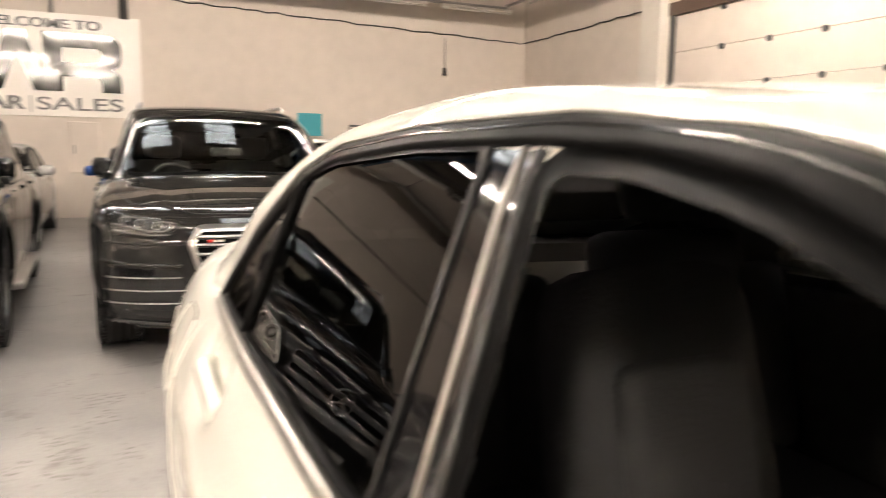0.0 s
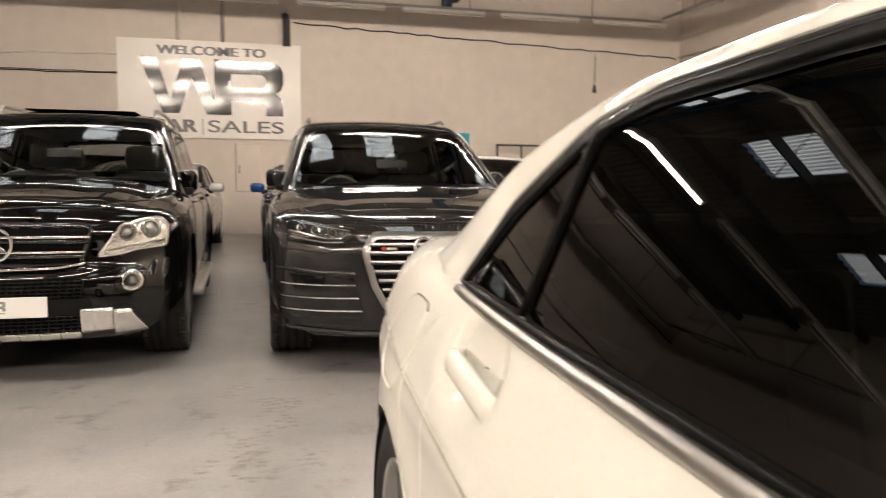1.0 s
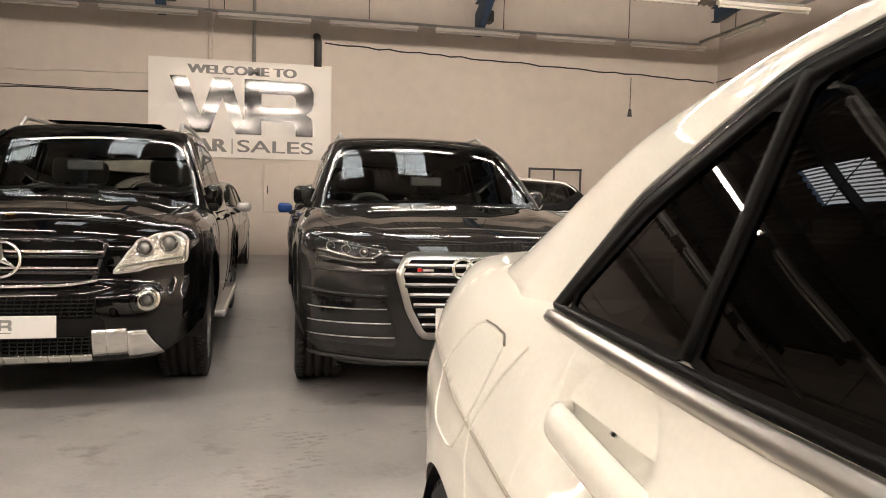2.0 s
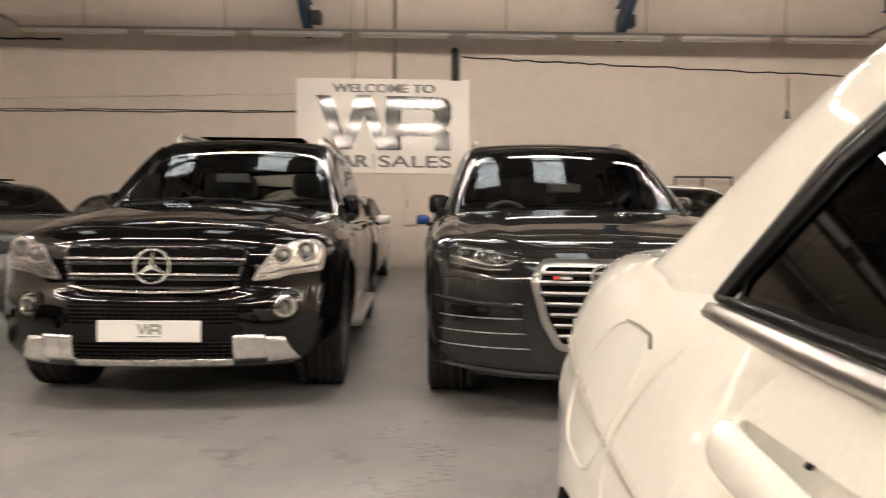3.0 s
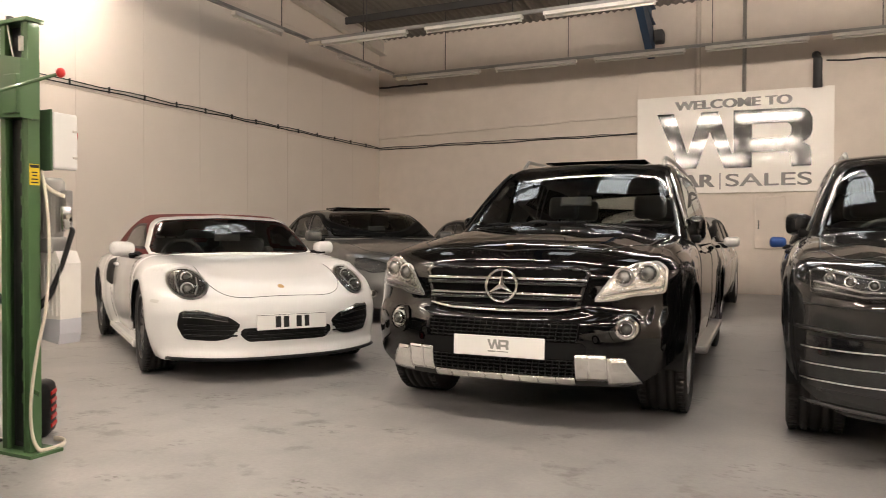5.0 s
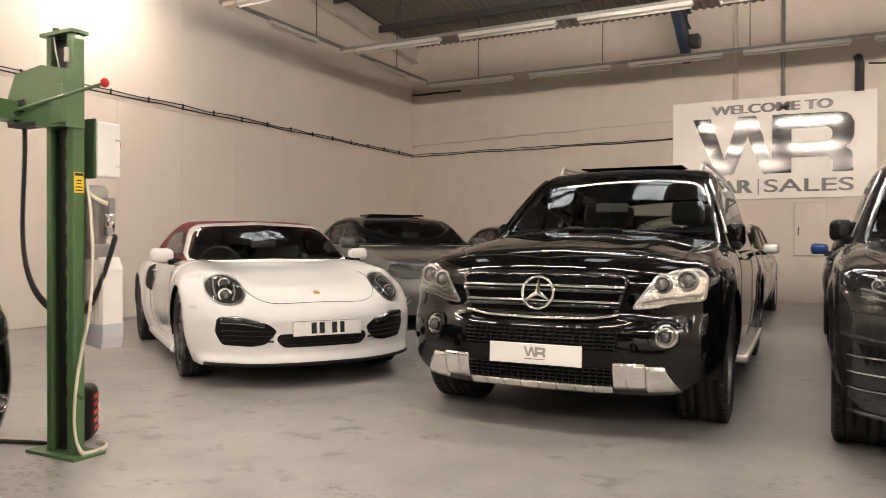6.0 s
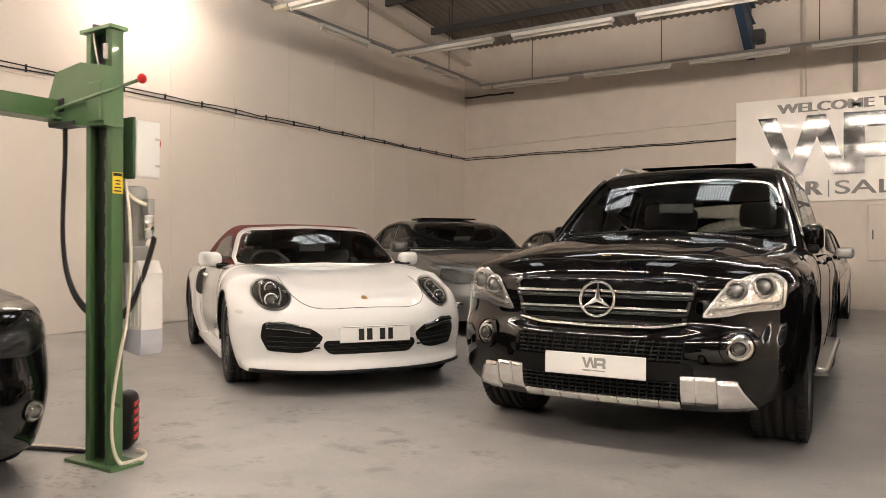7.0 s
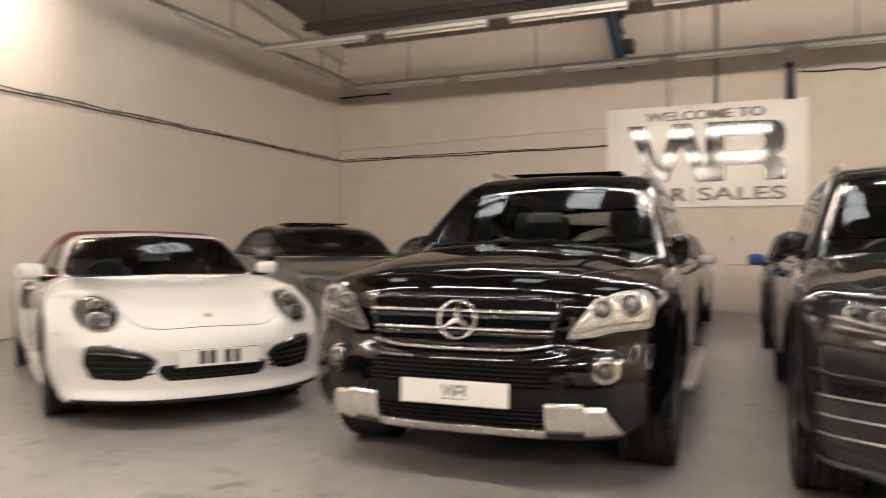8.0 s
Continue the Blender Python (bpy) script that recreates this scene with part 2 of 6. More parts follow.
def rounded(pts, k=2, r=None):
    """A closed outline with its corners rounded off."""
    r = r or (0.018, 0.035, 0.06)[min(k, 3) - 1]
    p = np.array(pts, float)
    out = []
    n = len(p)
    for i in range(n):
        c, a, b = p[i], p[i - 1], p[(i + 1) % n]
        la, lb = np.linalg.norm(a - c), np.linalg.norm(b - c)
        u, v = (a - c) / max(la, 1e-9), (b - c) / max(lb, 1e-9)
        w = min(r * (1.2 + 1.2 * np.dot(u, v) * (np.dot(u, v) > 0)), la * 0.48, lb * 0.48)
        for t in np.linspace(0, 1, 6):
            out.append(c + u * w * (1 - t) ** 2 + v * w * t ** 2)
    return np.array(out)


def spaced(p, n, closed=True):
    """n points evenly along an outline."""
    p = np.array(p, float)
    if closed:
        p = np.vstack([p, p[:1]])
    s = np.r_[0, np.cumsum(np.linalg.norm(np.diff(p, axis=0), axis=1))]
    t = np.linspace(0, s[-1], n, endpoint=not closed)
    return np.stack([np.interp(t, s, p[:, i]) for i in range(p.shape[1])], 1)


def inset(p, w):
    """The outline moved inwards by w."""
    a, b = np.roll(p, 1, 0), np.roll(p, -1, 0)
    t = b - a
    nrm = np.stack([-t[:, 1], t[:, 0]], 1) / np.maximum(np.linalg.norm(t, axis=1), 1e-9)[:, None]
    area = np.sum(p[:, 0] * b[:, 1] - b[:, 0] * p[:, 1])
    return p + nrm * (w if area > 0 else -w)


def within(p, q):
    """Which points q lie inside the outline p."""
    x, y = q[:, 0], q[:, 1]
    r = np.zeros(len(q), bool)
    n = len(p)
    for i in range(n):
        (x1, y1), (x2, y2) = p[i], p[(i + 1) % n]
        c = (y1 > y) != (y2 > y)
        r ^= c & (x < (x2 - x1) * (y - y1) / (y2 - y1 + 1e-12) + x1)
    return r


def onto(F, ab, axis, deep, sign=1):
    """Outline points laid onto F. front, rear: (x, z); side: (y, z); top: (x, y). deep: the inner plane where rays start."""
    a, b = ab[:, 0], ab[:, 1]
    k = np.full(len(ab), deep, float)
    z0 = np.zeros(len(ab))
    if axis == "front":
        o, d = np.stack([a, k, b], 1), np.array([0, -1, 0.0])
    elif axis == "rear":
        o, d = np.stack([a, k, b], 1), np.array([0, 1, 0.0])
    elif axis == "side":
        o, d = np.stack([k * sign, a, b], 1), np.array([sign, 0, 0.0])
    else:
        o, d = np.stack([a, b, k], 1), np.array([0, 0, 1.0])
    return meet(F, o, np.repeat(d[None], len(ab), 0))


def patch(F, outline, axis, deep, sign=1, lift=0.003, dome=0.0, skirt=0.0, rings=5, band=0.0, push=None):
    """A sheet that follows F inside an outline, lifted off it; band > 0: only a band of that width along the edge; skirt: a rim that
    goes back into the body. Returns verts, faces, normals."""
    outline = np.asarray(outline, float)
    n = len(outline)
    levels = []
    if band:
        for i in range(2):
            levels.append((inset(outline, band * i), 0.0))
    else:
        c = outline.mean(0)
        for i in range(rings):
            f = 1 - i / rings
            levels.append((c + (outline - c) * f, 1 - f * f))
        levels.append((c[None] + 0 * outline[:1], 1.0))
    every = np.vstack([ab for ab, r in levels])
    p = onto(F, every, axis, deep, sign)
    g = slope(F, p)
    rr = np.concatenate([np.full(len(ab), r) for ab, r in levels])
    q = p + g * (lift + dome * rr)[:, None]
    if push is not None:
        q = q + np.asarray(push)
    cut = np.cumsum([len(ab) for ab, r in levels])[:-1]
    V, N = np.split(q, cut), np.split(g, cut)
    faces = []
    start = 0
    if skirt:
        V.insert(0, V[0] - N[0] * skirt)
        N.insert(0, N[0])
    sizes = [len(v) for v in V]
    base = np.r_[0, np.cumsum(sizes)]
    for i in range(len(V) - 1):
        a, b = base[i], base[i + 1]
        for k in range(n):
            k2 = (k + 1) % n
            if sizes[i + 1] == 1:
                faces.append((a + k, a + k2, b))
            else:
                faces.append((a + k, a + k2, b + k2, b + k))
    P, G = np.vstack(V), np.vstack(N)
    f0 = faces[len(faces) // 2]
    v0 = P[list(f0)]
    if np.dot(np.cross(v0[1] - v0[0], v0[2] - v0[0]), G[f0[0]]) < 0:
        faces = [f[::-1] for f in faces]
    return P, faces, G


def lay(name, F, outline, axis, deep, material, parent, sign=1, label="", normals=True, **kw):
    P, faces, G = patch(F, outline, axis, deep, sign, **kw)
    if kw.get("skirt") or kw.get("dome"):
        normals = False
    return raw(name, P, faces, material, parent, label, G if normals else None)


def seam(F, line, axis, deep, parent, sign=1, r=0.003, n=40, material=None, closed=False, name="shut_line", lift=0.0):
    """A thin groove line on the body."""
    p = onto(F, spaced(line, n, closed), axis, deep, sign)
    if lift:
        p = p + slope(F, p) * lift
    return part(name, bm_tube([tuple(q) for q in p], r, 6, closed=closed), material or M_INK, parent, smooth=True)


def mirrored(half):
    """A whole outline from its x > 0 half, given from the bottom centre round to the top centre."""
    h = [tuple(p) for p in half]
    return h + [(-x, z) for x, z in reversed(h) if abs(x) > 1e-6]


def islands(quads):
    """Quads grouped into connected pieces."""
    root = {}

    def find(v):
        while root.setdefault(v, v) != v:
            root[v] = root[root[v]]
            v = root[v]
        return v
    for q in quads:
        a = find(int(q[0]))
        for v in q[1:]:
            root[find(int(v))] = a
    key = np.array([find(int(q[0])) for q in quads])
    return [quads[key == k] for k in dict.fromkeys(key)]


class Body:
    """The lower body of a car as a smooth implicit solid; nose at y = 0, tail at y = long, ground at z = 0."""

    def __init__(self, long, wide, top, side, nose, tail, bow=(0.3, 3.0), rbow=(0.25, 3.0), crown=0.05, wheels=(0.86, 3.775), radius=0.37, arch=0.4,
                 sill=0.25, flare=0.0, edge=0.08, corner=0.1, extra=None, bumper=0.22, cutup=(0.6, 0.0), dents=(), fine=None, crease=None):
        self.crease = curve(*crease) if crease else None
        self.long, self.wheels, self.radius, self.arch, self.sill, self.bumper = long, wheels, radius, arch, sill, bumper
        self.W, self.T, self.S, self.N, self.R = curve(*wide), curve(*top), curve(*side), curve(*nose), curve(*tail)
        self.bow, self.rbow, self.crown, self.flare, self.edge, self.corner, self.extra = bow, rbow, crown, flare, edge, corner, extra
        self.half = max(w for _, w in wide)
        self.cutup, self.dents, self.fine = cutup, dents, fine

    def F(self, p):
        ax, y, z = np.abs(p[:, 0]), p[:, 1], p[:, 2]
        w = self.W(y) + self.S(z)
        if self.flare:
            for wy in self.wheels:
                d = np.hypot(y - wy, z - self.radius)
                w = w + self.flare * np.exp(-((d - self.arch) / 0.09) ** 2)
        for y0, z0, ry, rz, deep in self.dents:
            w = w - deep * np.exp(-(((y - y0) / ry) ** 2 + ((z - z0) / rz) ** 2) ** 2)
        if self.crease:
            dz = z - self.crease(y)
            w = w + 0.011 * np.exp(-np.abs(dz) / np.where(dz > 0, 0.09, 0.035))
        q = ax / self.half
        t = self.T(y) - self.crown * q ** 2
        if self.extra:
            t = t + self.extra(ax, y)
        front = self.N(z) + self.bow[0] * q ** self.bow[1] - y
        rear = y - (self.long - self.R(z) - self.rbow[0] * q ** self.rbow[1])
        return smax(smax(ax - w, z - t, self.edge), np.maximum(front, rear), self.corner)

    def floor(self, p):
        y = p[:, 1]
        up = self.cutup[1] * np.clip((np.abs(p[:, 0]) - self.cutup[0]) / 0.3, 0, 1) ** 1.5
        zb = np.where(y < self.wheels[0], self.bumper + up, self.sill) + 0 * y
        for wy in self.wheels:
            d = np.abs(y - wy)
            zb = np.where(d < self.arch, np.maximum(zb, self.radius + np.sqrt(np.maximum(self.arch ** 2 - d ** 2, 0))), zb)
        return zb

    def shell(self, rows=36, step=0.035, spine=0.62):
        """The grid of the right half (x > 0): stations round the nose, along the side and round the tail."""
        rows, step = self.fine or (rows, step)
        f0, r0 = self.wheels[0] + self.arch + 0.1, self.wheels[1] - self.arch - 0.1
        st = []
        for a in np.linspace(0, 40, 26):
            st.append((f0, math.sin(radians(a)), -math.cos(radians(a))))
        ys = np.arange(f0 - 0.93 / math.tan(radians(41)), f0, step * 0.6)
        for y in ys:
            d = Vector((0.93, y - f0)).normalized()
            st.append((f0, d.x, d.y))
        for y in np.arange(f0, r0, step * 1.5):
            st.append((y, 1.0, 0.0))
        e = r0 + 0.93 / math.tan(radians(41))
        for y in np.arange(r0, e, step * 0.6):
            d = Vector((0.93, y - r0)).normalized()
            st.append((r0, d.x, d.y))
        for a in np.linspace(41, 0, 20):
            st.append((r0, math.sin(radians(a)), math.cos(radians(a))))
        th = np.radians(np.r_[np.linspace(-80, 60, 90), np.linspace(61, 90, 22)])
        n = len(th)
        S = np.array(st)
        o = np.zeros((len(S), n, 3))
        o[:, :, 1], o[:, :, 2] = S[:, :1], spine
        d = np.stack([np.cos(th)[None] * S[:, 1:2], np.cos(th)[None] * S[:, 2:3], np.repeat(np.sin(th)[None], len(S), 0)], 2)
        pts = meet(self.F, o.reshape(-1, 3), d.reshape(-1, 3), 4.0).reshape(len(S), n, 3)
        out = []
        for p in pts:
            gap = p[:, 2] - self.floor(p)
            bad = np.where((gap < 0) & (th < radians(60)))[0]
            i = bad[-1] if len(bad) else 0
            g0, g1 = gap[i], gap[i + 1]
            k = np.clip(-g0 / (g1 - g0 + 1e-9), 0, 1)
            start = p[i] + (p[i + 1] - p[i]) * k
            out.append(spaced(np.vstack([start, p[i + 1:]]), rows, closed=False))
        return np.array(out)

    def build(self, parent, material, split, dull=None):
        """Meshes of the shell, one for each name that split(point, normal) gives; dull: another material for some names."""
        grid = self.shell()
        ns, nr, _ = grid.shape
        flat = grid.reshape(-1, 3)
        flat = flat.copy()
        nrm = slope(self.F, flat)
        quads = []
        for i in range(ns - 1):
            for j in range(nr - 1):
                quads.append((i * nr + j, (i + 1) * nr + j, (i + 1) * nr + j + 1, i * nr + j + 1))
        quads = np.array(quads)
        mid, mn = flat[quads].mean(1), nrm[quads].mean(1)
        names = split(mid, mn)
        made = {}
        for key in dict.fromkeys(names):
            if not key:
                continue
            qs = quads[names == key]
            side_part = key in ("front_door", "rear_door", "front_wing", "rear_wing", "scuttle")
            bundles = [(1,), (-1,)] if side_part else [(1, -1)]
            groups = islands(qs) if side_part else [qs]
            for qs, signs in [(g, s) for g in groups for s in bundles]:
                V, Nn, Fc = [], [], []
                used = np.unique(qs)
                back = np.full(len(flat), -1)
                back[used] = np.arange(len(used))
                for sg in signs:
                    off = sum(len(v) for v in V)
                    V.append(flat[used] * [sg, 1, 1])
                    Nn.append(nrm[used] * [sg, 1, 1])
                    for f in back[qs]:
                        f = [int(v) + off for v in f]
                        Fc.append(tuple(f) if sg < 0 else tuple(f[::-1]))
                V, Nn = np.vstack(V), np.vstack(Nn)
                a = V[list(Fc[len(Fc) // 3])]
                if np.dot(np.cross(a[1] - a[0], a[2] - a[0]), Nn[Fc[len(Fc) // 3][0]]) < 0:
                    Fc = [f[::-1] for f in Fc]
                mt = (dull or {}).get(key, material)
                made[key] = raw(key, V, Fc, mt, parent, "", Nn)
        return made


class Cabin:
    """The glasshouse of a car: roof profile along y, side lean, and panes cut out of it."""

    def __init__(self, prof, belt, lean=0.3, plan=0.12, crown=0.05, edge=0.12, bulge=0.0, taper=((0, 0), (5, 0)), foot=0.0):
        self.P, self.belt, self.lean, self.plan, self.crown, self.edge, self.bulge = curve(*prof), belt, lean, plan, crown, edge, bulge
        self.Q = curve(*taper)
        self.foot = foot
        self.y0, self.y1 = prof[0][0], prof[-1][0]
        self.half = belt[1]

    def F(self, p):
        ax, y, z = np.abs(p[:, 0]), p[:, 1], p[:, 2]
        dz = z - self.belt[0]
        half = self.half + self.Q(y) - self.lean * dz - self.bulge * dz * np.abs(dz)
        if self.foot:
            # the rear pillar runs out into the wing in a soft hollow
            k = np.clip((y - 3.36) / 0.16, 0, 1)
            half = half + self.foot * k * k * (3 - 2 * k) * np.exp(-np.maximum(dz - 0.03, 0) / 0.035)
        side = ax - half
        t = z - (self.P(y - self.plan * ax ** 2) - self.crown * ax ** 2)
        return smax(side, t * 0.75, self.edge)

    def build(self, parent, material, panes, name="roof", spine=0.7, step=0.025, rows=46, skin=None):
        """The shell with the panes' openings left out. panes: (outline, axis, lo y, hi y)."""
        ys = np.arange(self.y0 - 0.1, self.y1 + 0.1, step)
        th = np.radians(np.r_[np.linspace(0, 70, 90), np.linspace(71, 90, 24)])
        n = len(th)
        o = np.zeros((len(ys), n, 3))
        o[:, :, 1], o[:, :, 2] = ys[:, None], spine
        d = np.repeat(np.stack([np.cos(th), 0 * th, np.sin(th)], 1)[None], len(ys), 0)
        pts = meet(self.F, o.reshape(-1, 3), d.reshape(-1, 3)).reshape(len(ys), n, 3)
        out = []
        for p in pts:
            low = np.where(p[:, 2] < self.belt[0] - 0.06)[0]
            i = min(low[-1], n - 3) if len(low) else 0
            out.append(spaced(p[i:], rows, closed=False))
        g = np.array(out)
        ns, nr, _ = g.shape
        V = g.reshape(-1, 3)
        N = slope(self.F, V)
        quads = np.array([(i * nr + j, (i + 1) * nr + j, (i + 1) * nr + j + 1, i * nr + j + 1) for i in range(ns - 1) for j in range(nr - 1)])
        mid, mn = V[quads].mean(1), N[quads].mean(1)
        keep = mid[:, 2] > self.belt[0] - 0.07
        inner = keep.copy()
        for outline, axis, lo, hi in panes:
            sel = (mid[:, 1] > lo) & (mid[:, 1] < hi)
            ab = mid[:, [1, 2]] if axis == "side" else mid[:, [0, 2]]
            face = (mn[:, 0] > 0.3) if axis == "side" else (mn[:, 1] < -0.1 if axis == "front" else mn[:, 1] > 0.1)
            keep &= ~(sel & face & within(inset(np.asarray(outline), 0.016), ab))
            inner &= ~(sel & face & within(inset(np.asarray(outline), -0.014), ab))
        lined = quads[inner]
        quads = quads[keep]
        W = np.vstack([V, V * [-1, 1, 1]])
        NN = np.vstack([N, N * [-1, 1, 1]])
        faces = [tuple(int(v) for v in q) for q in quads] + [tuple(int(v) + len(V) for v in q[::-1]) for q in quads]
        back = [tuple(int(v) for v in q) for q in lined] + [tuple(int(v) + len(V) for v in q[::-1]) for q in lined]
        a = W[list(faces[0])]
        if np.dot(np.cross(a[1] - a[0], a[2] - a[0]), NN[faces[0][0]]) < 0:
            faces, back = [f[::-1] for f in faces], [f[::-1] for f in back]
        raw("lining", W - NN * 0.022, [f[::-1] for f in back], M_TRIM, parent, "", -NN)
        return raw(name, W, faces, material, parent, "", NN)


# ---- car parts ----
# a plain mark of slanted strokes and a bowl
MARK = ([(-1.32, 0.59), (-1.01, 0.59), (-0.76, -0.17), (-0.6, -0.46), (-0.9, -0.46)],
        [(-0.76, -0.17), (-0.52, 0.59), (-0.22, 0.59), (-0.36, 0.21), (-0.6, -0.46)],
        [(-0.22, 0.59), (0.03, -0.19), (0.05, -0.19), (0.05, -0.47), (-0.1, -0.47), (-0.36, 0.21)],
        [(0.05, 0.59), (0.37, 0.585), (0.37, -0.47), (0.05, -0.47)],
        [(0.37, 0.585), (1.12, 0.57), (1.23, 0.55), (1.31, 0.49), (1.36, 0.38), (1.36, 0.16), (1.32, 0.03), (1.21, -0.04), (1.32, -0.12), (1.35, -0.24), (1.35, -0.47),
         (1.02, -0.47), (1.02, -0.31), (1.0, -0.25), (0.95, -0.2), (0.37, -0.2), (0.37, 0.06), (0.93, 0.06), (0.99, 0.09), (1.02, 0.15), (1.02, 0.24), (0.99, 0.29), (0.93, 0.32), (0.37, 0.32)])
WHEELS = {}


def wheel(parent, x, y, r, width, rim_material, spokes=10, turn=0.0, twin=True, rim_r=0.72, out=1):
    """A tyre with grooved tread and a spoked alloy rim, standing at x, y; out: which side faces outwards."""
    rr = r * rim_r
    key = (round(r, 3), width, rim_material.name, spokes, twin, rim_r, out)
    if key in WHEELS:
        hub = None
        for o in WHEELS[key]:
            c = o.copy()
            scene.collection.objects.link(c)
            c.parent = hub or parent
            hub = hub or c
        hub.location, hub.rotation_euler = (x, y, r), (0, 0, turn)
        return hub
    hub = part("wheel", bm_lathe([(-0.02, 0.02), (-0.02, rr * 0.62), (0.0, rr * 0.62), (0.0, 0.02)], "x", 32), M_STEEL_D, parent, "drilled brake disc and hub", True)
    hub.location = (x, y, r)
    hub.rotation_euler = (0, 0, turn)
    w = width / 2
    prof = [(-w * 0.86, rr), (-w * 0.98, rr + (r - rr) * 0.35), (-w, rr + (r - rr) * 0.6), (-w * 0.93, r * 0.975), (-w * 0.84, r * 0.995)]
    for k in (-0.55, -0.2, 0.2, 0.55):
        c = w * k
        prof += [(c - 0.009, r), (c - 0.007, r - 0.014), (c + 0.007, r - 0.014), (c + 0.009, r)]
    prof += [(w * 0.84, r * 0.995), (w * 0.93, r * 0.975), (w, rr + (r - rr) * 0.6), (w * 0.98, rr + (r - rr) * 0.35), (w * 0.86, rr)]
    bm = bm_lathe(prof, "x", 72)
    # sipes across the shoulders of the tread
    for k in range(64):
        a = k * math.tau / 64
        for sgn in (-1, 1):
            m = Matrix.Rotation(a, 4, "X") @ pose(sgn * w * 0.76, 0, r * 0.9975)
            bm_box((-w * 0.14, -0.011, -0.006), (w * 0.14, 0.011, 0.004), bm=bm, m=m)
    part("tyre", bm, M_RUBBER, hub, "", True)
    bm = bm_lathe([(out * w * 0.80, rr * 1.01), (out * w * 0.92, rr * 1.0), (out * w * 0.9, rr * 0.965), (out * w * 0.55, rr * 0.93), (-out * w * 0.8, rr * 0.95)], "x", 56)
    n = spokes
    for k in range(n):
        a = k * math.tau / n
        for da in ((-0.09, 0.09) if twin else (0.0,)):
            m = Matrix.Rotation(a + da * 1.0, 4, "X")
            wd = 0.016 if twin else 0.03
            verts = []
            for rad, xx, ww in ((0.045, 0.62, wd * 1.3), (rr * 0.55, 0.8, wd), (rr * 0.97, 0.72, wd * 1.25)):
                for sx, sy in ((1, -1), (1, 1), (-1, 1), (-1, -1)):
                    verts.append(bm.verts.new(m @ Vector((out * (w * xx + (0.0 if sx > 0 else -0.03)), sy * ww, rad))))
            for i in range(2):
                for c in range(4):
                    d = (c + 1) % 4
                    bm.faces.new((verts[i * 4 + c], verts[i * 4 + d], verts[i * 4 + 4 + d], verts[i * 4 + 4 + c]))
    bm_cyl((out * w * 0.5, 0, 0), (out * w * 0.72, 0, 0), 0.055, 0.045, 20, bm)
    bmesh.ops.recalc_face_normals(bm, faces=bm.faces)
    part("rim", bm, rim_material, hub)
    WHEELS[key] = [hub, *hub.children]
    return hub


def arch_liner(parent, body, wy, half, sgn):
    r = body.arch
    bm = bmesh.new()
    prof = [(sgn * (half - 0.015), r + 0.002), (sgn * (half - 0.42), r + 0.002)]
    bm_lathe(prof, "x", 28, bm, arc=math.pi * 1.1, start=-math.pi * 0.05)
    ob = part("arch_liner", bm, M_BLACKP, parent)
    ob.location = (0, wy, body.radius)
    return ob


def seat(parent, x, y, z, material=None, rake=12, name="seat", scale=1.0, bucket=False):
    """A car seat facing the nose: cushion, bolstered backrest and headrest."""
    s = scale
    base = part(name, bm_box((-0.25 * s, -0.26, 0), (0.25 * s, 0.26, 0.2), 0.06, seg=3), material or M_LEATHER, parent, "", True)
    base.location = (x, y, z)
    m = pose(0, 0.24, 0.16, -rake, 0, 0)
    bm = bm_box((-0.23 * s, -0.03, 0), (0.23 * s, 0.1, 0.6), 0.045, m=m, seg=3)
    part("backrest", bm, material or M_LEATHER, base, "", True)
    for sg in (-1, 1):
        part("bolster", bm_box((sg * 0.25 * s - 0.055, -0.1, 0.0), (sg * 0.25 * s + 0.055, 0.08, 0.5), 0.045, m=m, seg=3), material or M_LEATHER, base, "", True)
    bm = bm_box((-0.14 * s, -0.05, 0.62), (0.14 * s, 0.06, 0.83), 0.05, m=m, seg=3)
    part("headrest", bm, material or M_LEATHER, base, "", True)
    for sg in (-1, 1):
        part("headrest_post", bm_cyl(m @ Vector((sg * 0.05, 0.01, 0.55)), m @ Vector((sg * 0.05, 0.01, 0.7)), 0.007), M_CHROME, base)
    return base


def sport_seat(parent, x, y, z, rake=14):
    """A one-piece sports seat: cushion, side bolsters and a backrest that narrows into the headrest."""
    base = part("seat", bm_box((-0.25, -0.28, 0), (0.25, 0.26, 0.18), 0.06, seg=3), M_LEATHER, parent, "", True)
    base.location = (x, y, z)
    m = pose(0, 0.24, 0.12, -rake, 0, 0)
    half = [(0.235, 0.0), (0.26, 0.22), (0.25, 0.33), (0.19, 0.42), (0.14, 0.49), (0.125, 0.78), (0.1, 0.835)]
    pts = spaced(rounded(half + [(-a, b) for a, b in half[::-1]], 2), 56)
    bm = bm_prism([tuple(p) for p in pts], 0.11, m @ Matrix.Translation((0, -0.02, 0)), bevel=0.03)
    part("backrest", bm, M_LEATHER, base, "", True)
    part("head_panel", bm_box((-0.095, -0.05, 0.5), (0.095, 0.0, 0.72), 0.025, m=m, seg=3), M_LEATHER, base, "", True)
    part("back_panel", bm_box((-0.13, -0.045, 0.06), (0.13, 0.0, 0.34), 0.025, m=m, seg=3), M_LEATHER, base, "", True)
    for sg in (-1, 1):
        part("bolster", bm_box((sg * 0.215 - 0.055, -0.13, 0.0), (sg * 0.215 + 0.055, 0.03, 0.37), 0.045, m=m, seg=4), M_LEATHER, base, "", True)
    return base


